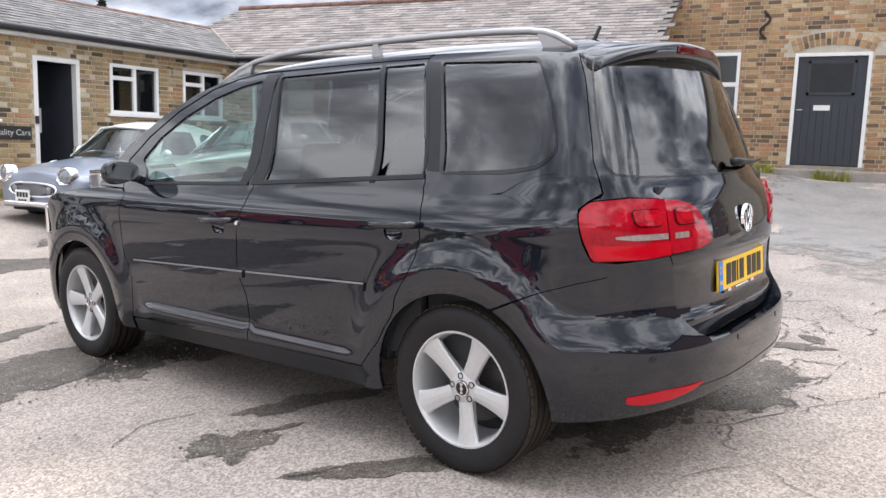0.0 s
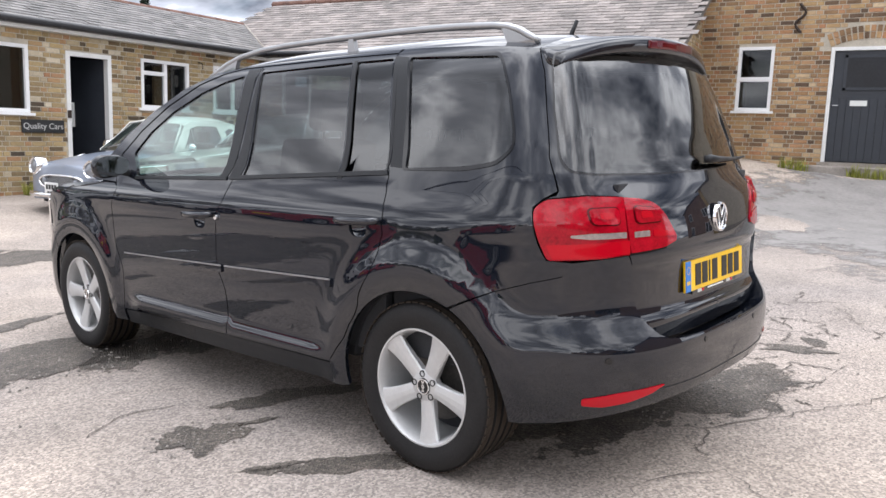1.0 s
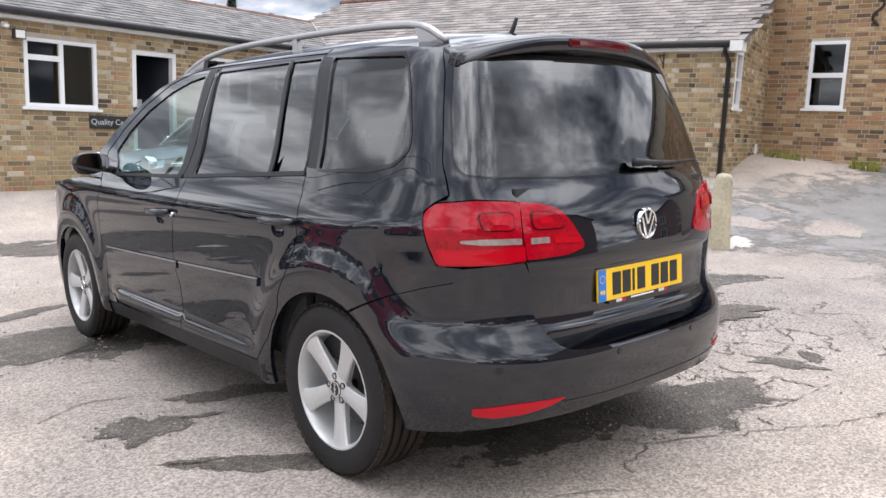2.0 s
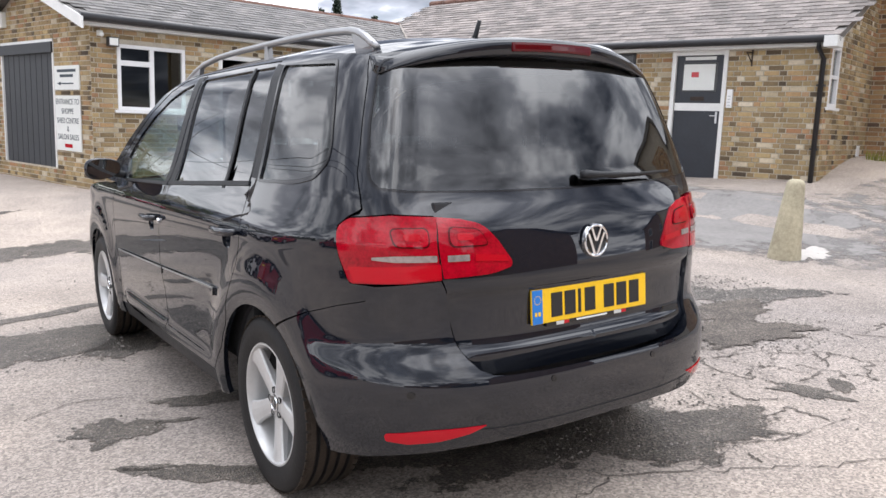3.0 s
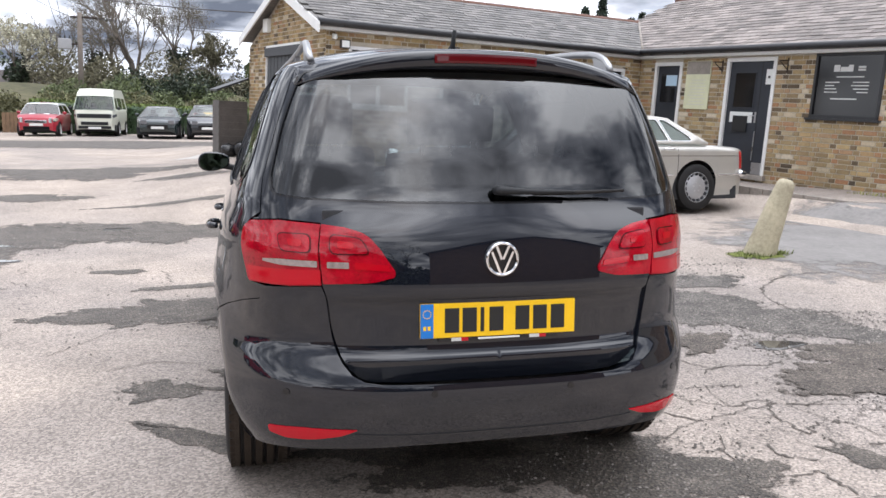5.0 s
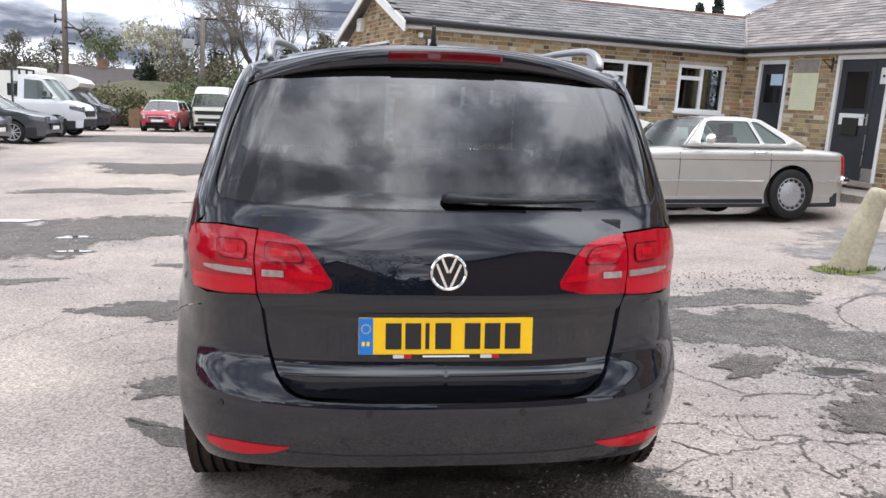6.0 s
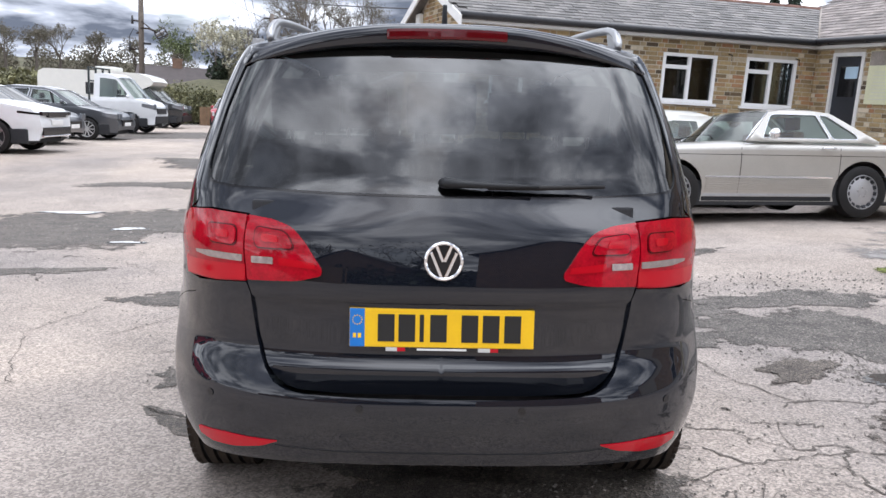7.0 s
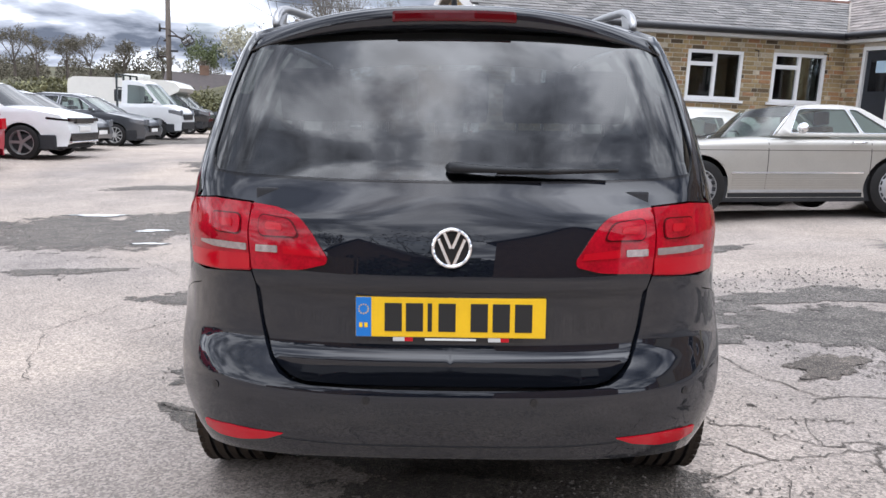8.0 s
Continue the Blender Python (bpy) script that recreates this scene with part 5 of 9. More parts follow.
def window(pl, s0, s1, z0, z1, label, bars, sill=True, sash=False, blind=False, room=True):
    """A white-framed window in its opening; bars: list of (s0, s1, z0, z1) in shares of the opening."""
    w = thing("window", label, "window", kind="structure")
    fr = 0.055
    for a, b, c, d in ((s0, s1, z1 - fr, z1), (s0, s1, z0, z0 + fr), (s0, s0 + fr, z0 + fr, z1 - fr), (s1 - fr, s1, z0 + fr, z1 - fr)):
        on_wall("window_frame", pl, a, b, -.07, .012, c, d, M["upvc"], w)
    W_, H_ = s1 - s0, z1 - z0
    for a, b, c, d in bars:
        on_wall("glazing_bar", pl, s0 + a * W_, s0 + b * W_, -.065, .004 if not sash else .016, z0 + c * H_, z0 + d * H_, M["upvc"], w)
    p = on_wall("pane", pl, s0 + .02, s1 - .02, -.045, -.040, z0 + .02, z1 - .02, M["pane"], w, "reflective window glass", 0)
    p.visible_shadow = False
    if blind:
        bm = bmesh.new()
        zz = z0 + .05
        while zz < z1 - .05:
            add_box(bm, s0 + .06, s1 - .06, .10, .118, zz, zz + .004, 0)
            zz += .022
        bmesh.ops.transform(bm, matrix=pl.m, verts=bm.verts)
        part("venetian_blind", bm, M["charcoal"], w, "closed grey slatted blind")
    if sill:
        on_wall("window_sill", pl, s0 - .06, s1 + .06, -.02, .05, z0 - .045, z0 - .002, M["upvc"], w)
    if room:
        # near-black sheet behind the pane stands in for the shade of the room
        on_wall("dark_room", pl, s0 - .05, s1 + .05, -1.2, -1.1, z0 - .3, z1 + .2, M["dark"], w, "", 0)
    return w


# --- building one: long low range, gable at its left end
PL1 = Plane(BARN_X, WALL_B1_Y, 1, 0)
L1 = 6.50
H1 = [(4.31 - 2.2, 5.115 - 2.2, 0.14, 2.30), (2.60 - 2.2, 3.71 - 2.2, 1.315, 2.325), (5.69 - 2.2, 6.71 - 2.2, 1.48, 2.318), (7.28 - 2.2, 8.28 - 2.2, 1.48, 2.335)]
wall_b1 = wall("wall_north", PL1, [(0, -.6), (L1, -.6), (L1, EAVE_Z), (0, EAVE_Z)], H1, "yellow stock brick wall with white windows and an open door")
GABLE_Y = 15.25


def gable_x(y):
    """The gable wall stands square to the east range, a little askew to the north range."""
    return BARN_X - .09 * (y - WALL_B1_Y)


PLG = Plane(gable_x(GABLE_Y), GABLE_Y, .09, -1)
LG = (GABLE_Y - WALL_B1_Y) / .996
RIDGE1_Y, RIDGE1_Z = 12.55, 3.49


def gable_top(s):
    y = GABLE_Y - s
    return RIDGE1_Z - .03 - abs(y - RIDGE1_Y) * (RIDGE1_Z - EAVE_Z) / (RIDGE1_Y - 10.28)


HG = [(GABLE_Y - 13.93, GABLE_Y - 11.70, .33, 2.42)]
wall_gable = wall("wall_gable", PLG, [(0, -1), (LG, -1), (LG, gable_top(LG)), (GABLE_Y - RIDGE1_Y, gable_top(GABLE_Y - RIDGE1_Y)), (0, gable_top(0))], HG, "yellow stock brick gable wall with wide dark doors")
# --- building two: joins at the inner corner and runs towards the yard
PL2 = Plane(8.65, 10.43, .1006, -.995)
L2 = 8.10
H2 = [(.43, 1.15, .54, 2.48), (2.20, 3.24, .54, 2.525), (5.76, 6.66, .56, 2.55), (3.96, 5.11, 1.56, 2.56)]
wall_b2 = wall("wall_east", PL2, [(0, -.4), (L2, -.4), (L2, EAVE_Z), (0, EAVE_Z)], H2, "yellow stock brick wall with dark doors")
E2 = PL2.at(L2, 0, 0)
PLE = Plane(E2.x, E2.y, 1, .1)
HE = [(.10, .54, 1.72, 2.58)]


def end_top(s):
    return EAVE_Z - .02 + (s + .18) * .48


wall_end = wall("wall_end", PLE, [(0, -.3), (2.55, -.3), (2.55, end_top(2.55)), (0, end_top(0))], HE, "yellow and pale mixed brick end wall")
# --- building three: taller red-brown wall behind
PL3 = Plane(WALL_B3_X, 2.75, 0, -1)
L3 = 11.0
H3 = [(2.75 - 1.94, 2.75 - 1.335, 1.815, 2.94), (2.75 - .43, 2.75 + .77, .95, 2.90)]
wall_b3 = wall("wall_tall", PL3, [(0, -.2), (L3, -.2), (L3, 5.4), (0, 5.4)], H3, "tall red-brown brick wall with an arched doorway")
# unseen closing walls and floors of the buildings
for nm, x0, x1, y0, y1, z0, z1 in (("wall_back", 1.9, 11.0, 15.1, 15.25, -1, 2.6), ("wall_far", 13.6, 13.8, 2.9, 15.9, -.4, 2.5), ("wall_side", 11.9, 20, 2.75, 2.95, -.3, 5.4), ("wall_rear", 20, 20.2, -8.2, 2.9, -.3, 5.4), ("wall_south", 11.9, 20, -8.4, -8.2, -.3, 5.4)):
    tagged(box(nm, x0, x1, y0, y1, z0, z1, M["brick_rest"], None, "", .01), "plain brick outer wall", "wall", kind="structure")
tagged(box("flat_roof", 11.75, 20.3, -8.5, 3.0, 5.4, 5.6, M["slate_rest"], None, "", .01), "dark roof over the tall building", "roof", kind="structure")

# roofs
def roof_core(name, quad, mat, label):
    q = [Vector(p) for p in quad]
    n = (q[1] - q[0]).cross(q[2] - q[0]).normalized()
    if n.z < 0:
        n = -n
    vs = [p - n * .004 for p in q] + [p - n * .09 for p in q]
    k = len(q)
    fs = [tuple(range(k)), tuple(range(2 * k - 1, k - 1, -1))] + [(i, (i + 1) % k, k + (i + 1) % k, k + i) for i in range(k)]
    return tagged(mesh_ob(name, vs, fs, mat), label, "roof", kind="structure")


S1 = (RIDGE1_Z - EAVE_Z) / (RIDGE1_Y - 10.28)
up1 = Vector((0, 1, S1)).normalized()
eave1_y, eave1_z = 10.20, EAVE_Z + .03
len1 = (RIDGE1_Y - eave1_y) / up1.y
d2, n2 = PL2.d, PL2.n
S2 = .48
up2 = (-n2 + Vector((0, 0, S2))).normalized()
eave2 = PL2.at(0, .20, EAVE_Z + .03)
len2 = (4.19 - eave2.z) / up2.z
corner_in = Vector((PL2.at(0, .20, 0).x, eave1_y, eave1_z))


def z_b2(p):
    return eave2.z + (-(p - eave2).dot(n2)) * S2


roof_b1 = roof_core("roof_north", [(gable_x(eave1_y) - .22, eave1_y, eave1_z), (8.5, eave1_y, eave1_z), (10.2, RIDGE1_Y, eave1_z + up1.z * len1), (gable_x(RIDGE1_Y) - .22, RIDGE1_Y, eave1_z + up1.z * len1)], M["slate_rest"], "low grey slate roof with a clay ridge")
back1 = roof_core("roof_north_back", [(gable_x(RIDGE1_Y) - .22, RIDGE1_Y, eave1_z + up1.z * len1), (10.2, RIDGE1_Y, eave1_z + up1.z * len1), (10.2, 15.3, eave1_z - .05), (gable_x(15.3) - .22, 15.3, eave1_z - .05)], M["slate_rest"], "far slope of the low slate roof")
o1 = Vector((gable_x(RIDGE1_Y) - .24, eave1_y - .02, eave1_z + .004))


def keep1(s, l):
    p = o1 + Vector((1, 0, 0)) * s + up1 * l
    return p.z >= z_b2(p) - .03 and p.x > gable_x(p.y) - .16


slates(roof_b1, o1, (1, 0, 0), up1, 9.2, len1, keep1, lambda s, l: 2.0 < s < 5.5 and l < 1.0, 3)
s_end = L2 + .16
q0, q1 = PL2.at(s_end, .20, eave2.z), PL2.at(-2.15, .20, eave2.z)
roof_b2 = roof_core("roof_east", [q0, q1, q1 + up2 * len2, q0 + up2 * len2], M["slate_rest"], "steep brown-grey slate roof with a clay ridge")
roof_core("roof_east_back", [q0 + up2 * len2, q1 + up2 * len2, q1 + up2 * len2 - n2 * 3.0 - Vector((0, 0, 1.6)), q0 + up2 * len2 - n2 * 3.0 - Vector((0, 0, 1.6))], M["slate_rest"], "far slope of the steep slate roof")
o2 = PL2.at(s_end + .01, .22, eave2.z + .003)


def keep2(s, l):
    p = o2 - d2 * s + up2 * l
    return p.z >= eave1_z + (p.y - eave1_y) * S1 - .03 or p.y < eave1_y


slates(roof_b2, o2, -d2, up2, s_end + 2.15, len2, keep2, lambda s, l: .2 < s < 4.2 and l < 1.2, 5, .255, .17, "warm_slate")
# ridges
def ridge(parent, a, b, mat, r=.11):
    a, b = Vector(a), Vector(b)
    n = int((b - a).length / .42)
    for i in range(n):
        p, q = a.lerp(b, i / n), a.lerp(b, (i + .97) / n)
        tube("ridge_tile", [p, q], [r * (1 + .02 * (i % 2))] * 2, mat, parent, "", 10, .75)


ridge(roof_b1, (gable_x(RIDGE1_Y) - .22, RIDGE1_Y, RIDGE1_Z + .02), (10.05, RIDGE1_Y, RIDGE1_Z + .02), M["ridge"])
ridge(roof_b2, q0 + up2 * len2, q1 + up2 * len2, M["ridge"])
# lead in the valley
vtop = None
for k in range(60):
    p = o1 + up1 * (len1 * k / 59)
    x = p.x
    while x < 14 and z_b2(Vector((x, p.y, 0))) < p.z:
        x += .01
    pv = Vector((x, p.y, p.z + .02))
    if k == 0:
        v0 = pv
    vtop = pv
tagged(tube("valley_flashing", [v0, v0.lerp(vtop, .5), vtop], .028, M["kerbstone"], None, "", 8, .35), "pale lead strip in the roof valley", "flashing", kind="structure")
# fascia, soffit, gutters
for nm, pl, a, b in (("trim_north", PL1, -.2, L1 - .12), ("trim_east", PL2, .12, L2 + .10)):
    tagged(on_wall(nm, pl, a, b, .01, .15, EAVE_Z - .10, EAVE_Z - .02, M["white"], None, "", .004), "white painted fascia board", "fascia", kind="structure")
    g = tube(nm.replace("trim", "gutter"), [pl.at(a, .22, EAVE_Z + .015), pl.at((a + b) / 2, .22, EAVE_Z + .005), pl.at(b, .22, EAVE_Z - .005)], .055, M["gutter"], None, "", 12)
    tagged(g, "black half-round gutter under the eave", "gutter", kind="structure")
    k = a + .4
    while k < b:
        on_wall("gutter_bracket", pl, k, k + .03, .15, .26, EAVE_Z - .05, EAVE_Z + .02, M["gutter"], g)
        k += .85
# verges
def board(name, a, b, h, t, mat, label):
    a, b = Vector(a), Vector(b)
    d = (b - a).normalized()
    s = d.cross(Vector((0, 0, 1))).normalized() * t / 2
    vs = [a - s, a + s, b + s, b - s]
    vs = vs + [v - Vector((0, 0, h)) for v in vs]
    return tagged(mesh_ob(name, vs, [(0, 1, 2, 3), (7, 6, 5, 4), (0, 4, 5, 1), (1, 5, 6, 2), (2, 6, 7, 3), (3, 7, 4, 0)], mat), label, "bargeboard", kind="structure")


board("bargeboard", (gable_x(10.12) - .23, 10.12, EAVE_Z + .0), (gable_x(RIDGE1_Y) - .23, RIDGE1_Y, RIDGE1_Z + .01), .17, .03, M["white"], "white gable bargeboard")
board("bargeboard", (gable_x(RIDGE1_Y) - .23, RIDGE1_Y, RIDGE1_Z + .01), (gable_x(15.28) - .23, 15.28, EAVE_Z - .02), .17, .03, M["white"], "white gable bargeboard")
vb = PL2.at(L2 + .13, .25, EAVE_Z + .0)
board("bargeboard", vb, vb - n2 * 3.2 + Vector((0, 0, 3.2 * S2)), .12, .03, M["white"], "white sloping bargeboard on the end wall")
on = on_wall("eave_box", PL2, L2 - .02, L2 + .16, .0, .28, EAVE_Z - .12, EAVE_Z + .03, M["white"], None, "", .006)
tagged(on, "white boxed eave end", "fascia", kind="structure")

# windows
window(PL1, *H1[1], "white two-light plastic window in the brick wall", [(.47, .53, 0, 1), (0, .47, .68, .76)])
window(PL1, *H1[2], "white two-light plastic window with a slatted blind", [(.47, .53, 0, 1), (0, .47, .68, .76)], blind=True)
window(PL1, *H1[3], "white two-light plastic window with a slatted blind", [(.47, .53, 0, 1), (0, .47, .68, .76)], blind=True)
window(PLE, *HE[0], "narrow white sash window in the end wall", [(0, 1, .47, .53)])
window(PL3, *H3[0], "white sash window with an upper blind", [(0, 1, .46, .53)], sash=True)

# doors
def door(pl, s0, s1, z0, z1, label, mat, frame=0.065, room=False, leaf=True):
    d = thing("door", label, "door", kind="structure")
    for a, b, c, e in ((s0, s0 + frame, z0, z1), (s1 - frame, s1, z0, z1), (s0 + frame, s1 - frame, z1 - frame, z1)):
        on_wall("door_frame", pl, a, b, -.10, .015, c, e, M["white"], d, "white painted door frame")
    if leaf:
        on_wall("door_leaf", pl, s0 + frame + .004, s1 - frame - .004, -.07, -.03, z0 + .02, z1 - frame - .004, mat, d)
    on_wall("threshold", pl, s0 - .05, s1 + .05, -.12, .09, z0 - .07, z0 + .012, M["kerbstone"], d)
    return d


def lever(pl, d, s, z, way=1):
    on_wall("handle_plate", pl, s - .016, s + .016, -.03, -.02, z - .09, z + .09, M["steel"], d, "", .003)
    on_wall("door_handle", pl, min(s, s + .09 * way), max(s, s + .09 * way), .0, .016, z + .02, z + .036, M["steel"], d, "steel lever handle", .005)
    on_wall("handle_neck", pl, s - .008, s + .008, -.022, .004, z + .02, z + .036, M["steel"], d, "", .003)


# open doorway of building one
d = door(PL1, *H1[0], "open doorway with a white frame, near-black sheets inside for the room's shade", M["navy"], .07, leaf=False)
s0, s1, z0, z1 = H1[0]
bm = bmesh.new()
add_box(bm, -.70, 0, .0, .045, z0 + .03, z1 - .08, .004, Matrix.Translation((s1 - .075, .10, 0)) @ Matrix.Rotation(radians(-68), 4, "Z"))
bmesh.ops.transform(bm, matrix=PL1.m, verts=bm.verts)
part("door_leaf", bm, M["navy"], d, "dark blue door standing open")
on_wall("inner_notice", PL1, s0 + .42, s0 + .56, -.62, -.61, z0 + .98, z0 + 1.38, M["paper"], d, "white paper on the open door", .002)
# near-black sheets box in the doorway, the room's shade put into their colour
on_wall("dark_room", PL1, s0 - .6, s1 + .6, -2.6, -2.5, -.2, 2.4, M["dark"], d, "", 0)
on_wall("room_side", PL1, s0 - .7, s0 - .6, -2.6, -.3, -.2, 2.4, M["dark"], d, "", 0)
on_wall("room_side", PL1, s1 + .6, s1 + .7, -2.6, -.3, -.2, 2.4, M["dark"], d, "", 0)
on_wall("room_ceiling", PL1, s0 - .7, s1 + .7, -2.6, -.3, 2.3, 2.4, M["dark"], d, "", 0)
on_wall("latch", PL1, s0 + .0, s0 + .06, .015, .035, z0 + 1.12, z0 + 1.24, M["iron"], d, "", .003)
# building two
d = door(PL2, *H2[0], "dark blue panelled door with a small window", M["navy"])
s0, s1, z0, z1 = H2[0]
on_wall("door_glass", PL2, s0 + .17, s1 - .17, -.032, -.027, z1 - .75, z1 - .22, M["gloss_black"], d, "small dark door window", .002)
on_wall("notice", PL2, s0 + .30, s1 - .14, -.026, -.022, z1 - .44, z1 - .24, M["blue_paper"], d, "pale blue paper notice", .001)
d = door(PL2, *H2[1], "dark blue double door with notices and a steel kick plate", M["navy"])
s0, s1, z0, z1 = H2[1]
on_wall("leaf_joint", PL2, s0 + .735, s0 + .745, -.03, -.026, z0 + .03, z1 - .08, M["ink"], d, "", 0)
for a, b, c, e in ((s0 + .18, s0 + .64, z1 - .86, z1 - .84), (s0 + .18, s0 + .64, z1 - .26, z1 - .24), (s0 + .18, s0 + .20, z1 - .86, z1 - .24), (s0 + .62, s0 + .64, z1 - .86, z1 - .24)):
    on_wall("glass_bead", PL2, a, b, -.03, -.018, c, e, M["navy"], d, "", .003)
on_wall("door_glass", PL2, s0 + .2, s0 + .62, -.031, -.027, z1 - .84, z1 - .26, M["gloss_black"], d, "dark door window", .001)
on_wall("notice", PL2, s0 + .16, s0 + .64, -.028, -.022, z1 - 1.10, z1 - .92, M["paper"], d, "printed paper strip", .001)
on_wall("notice", PL2, s1 - .21, s1 - .085, -.028, -.022, z1 - .45, z1 - .20, M["paper"], d, "white paper notice with a dark mark", .001)
on_wall("notice_mark", PL2, s1 - .17, s1 - .125, -.022, -.020, z1 - .35, z1 - .31, M["ink"], d, "", 0)
on_wall("letter_box", PL2, s0 + .25, s0 + .55, -.03, .0, z0 + .72, z0 + 1.0, M["ink"], d, "black post box", .006)
on_wall("kick_plate", PL2, s1 - .30, s1 - .07, -.03, -.024, z0 + .02, z0 + .22, M["steel"], d, "steel kick plate", .001)
lever(PL2, d, s0 + .70, z0 + .98, -1)
on_wall("door_bolt", PL2, s0 + .72, s0 + .735, -.03, -.015, z0 + .25, z0 + .75, M["steel"], d, "", .002)
d = door(PL2, *H2[2], "dark blue door with a white notice and a white rail", M["navy"])
s0, s1, z0, z1 = H2[2]
on_wall("door_glass", PL2, s0 + .17, s1 - .16, -.031, -.027, z1 - .62, z1 - .17, M["gloss_black"], d, "dark door window", .001)
on_wall("notice", PL2, s0 + .19, s1 - .20, -.026, -.022, z1 - .60, z1 - .20, M["paper"], d, "white framed notice", .001)
on_wall("notice_mark", PL2, s0 + .32, s0 + .44, -.022, -.020, z1 - .40, z1 - .32, M["lens_bright"], d, "", 0)
on_wall("head_strip", PL2, s0 + .20, s1 - .20, -.03, -.024, z1 - .135, z1 - .085, M["paper"], d, "", .001)
on_wall("white_rail", PL2, s0 + .075, s1 - .075, -.03, -.02, z1 - .92, z1 - .80, M["white"], d, "white painted middle rail", .002)
on_wall("letter_plate", PL2, s0 + .33, s0 + .55, -.03, -.022, z1 - .76, z1 - .70, M["iron"], d, "", .002)
lever(PL2, d, s1 - .13, z0 + .97, -1)
# building three, arched
d = door(PL3, *H3[1], "dark boarded door in an arched opening", M["navy"], .06)
s0, s1, z0, z1 = H3[1]
nb = 9
for i in range(nb):
    a = s0 + .07 + (s1 - s0 - .14) * i / nb
    on_wall("door_board", PL3, a + .004, a + (s1 - s0 - .14) / nb - .004, -.035, -.018, z0 + .03, z1 - .85, M["navy"], d, "", .004)
on_wall("door_glass", PL3, s0 + .26, s1 - .26, -.03, -.013, z1 - .68, z1 - .18, M["dark"], d, "dark door window", .002)
for a, b, c, e in ((s0 + .22, s1 - .22, z1 - .72, z1 - .67), (s0 + .22, s1 - .22, z1 - .18, z1 - .13), (s0 + .22, s0 + .27, z1 - .72, z1 - .13), (s1 - .27, s1 - .22, z1 - .72, z1 - .13)):
    on_wall("glass_bead", PL3, a, b, -.03, -.012, c, e, M["navy"], d, "", .004)
on_wall("notice", PL3, s0 + .36, s0 + .62, -.018, -.014, z1 - .98, z1 - .89, M["paper"], d, "small white door notice", .001)
lever(PL3, d, s0 + .10, z0 + .95, 1)
# arch of brick on edge over it, and the wall filling under it
arch = thing("door_arch", "curved brick arch over the dark door", "arch", kind="structure")
cs, half = (s0 + s1) / 2, (s1 - s0) / 2 + .02
rise = .13
rad = (half * half + rise * rise) / (2 * rise)
a_max = math.asin(half / rad)
na = 15
for ring in range(2):
    for i in range(na):
        a = -a_max + 2 * a_max * (i + .5) / na
        rr = rad + .055 + ring * .112
        bm = bmesh.new()
        add_box(bm, -.033 * (1 + ring * .05), .033 * (1 + ring * .05), -.012, .004, -.051, .051, .004, Matrix.Translation((cs + rr * math.sin(a), 0, z1 + .0 + rise - rad + rr * math.cos(a))) @ Matrix.Rotation(a, 4, "Y"))
        bmesh.ops.transform(bm, matrix=PL3.m, verts=bm.verts)
        part("brick", bm, M["brick_red"], arch)
on_wall("arch_board", PL3, s0, s1, -.06, -.02, z1, z1 + .10, M["white"], arch, "white board under the arch", .004)
# step and plinth by the arched door
step = on_wall("door_step", PL3, s0 - .30, L3 - .4, .0, .62, .40, z0 - .05, M["kerbstone"], None, "", .02)
tagged(step, "long low brick step along the tall wall", "step", kind="structure")
# iron wall tie
tie = thing("wall_tie", "curled rusty iron tie plate on the tall wall", "wall tie")
pts = []
for k in range(26):
    t = k / 25
    a = math.pi * 2.2 * (t - .5)
    pts.append(PL3.at(2.75 - .965 + .075 * math.sin(a * 1.05) * (1.2 - abs(t - .5)), .03, 3.40 + .26 * (t - .5) * 1.9))
tube("iron_bar", pts, .022, M["iron"], tie, "", 8)

# wide dark doors of the gable
s0, s1, z0, z1 = HG[0]
gd = thing("barn_door", "wide charcoal boarded doors in a thin white frame", "door", kind="structure")
for a, b, c, e in ((s0, s0 + .04, z0, z1), (s1 - .05, s1, z0, z1), (s0, s1, z1 - .05, z1)):
    on_wall("door_frame", PLG, a, b, -.10, .02, c, e, M["white"], gd, "thin white frame")
on_wall("head_rail", PLG, s0 + .0, s1 + .0, .02, .05, z1 - .22, z1 - .05, M["charcoal"], gd, "", .004)
for i in range(18):
    a = s0 + .05 + (s1 - s0 - .10) * i / 18
    on_wall("door_board", PLG, a + .004, a + (s1 - s0 - .10) / 18 - .004, -.06, -.01 + .004 * (i % 2), z0, z1 - .05, M["charcoal"], gd, "", .004)

# signs
sg = thing("notice_board", "white board with a blue arrow on the gable wall", "sign")
b_ = on_wall("board", PLG, GABLE_Y - 11.66, GABLE_Y - 10.75, .01, .03, 1.60, 1.98, M["paper"], sg)
for z_, a_, c_ in ((1.90, .12, .80), (1.82, .22, .70)):
    on_wall("printed_line", PLG, GABLE_Y - 11.66 + a_, GABLE_Y - 11.66 + c_, .03, .032, z_ - .022, z_ + .022, M["sign_ink"], sg, "", 0)
on_wall("arrow_shaft", PLG, GABLE_Y - 11.43, GABLE_Y - 10.95, .03, .033, 1.69, 1.71, M["sign_ink"], sg, "", 0)
mesh_ob("arrow_head", [PLG.at(GABLE_Y - 11.55, .033, 1.70), PLG.at(GABLE_Y - 11.41, .033, 1.67), PLG.at(GABLE_Y - 11.41, .033, 1.73)], [(0, 1, 2)], M["sign_ink"], sg)
sg = thing("notice_board", "tall white board with dark green lettering on the gable wall", "sign")
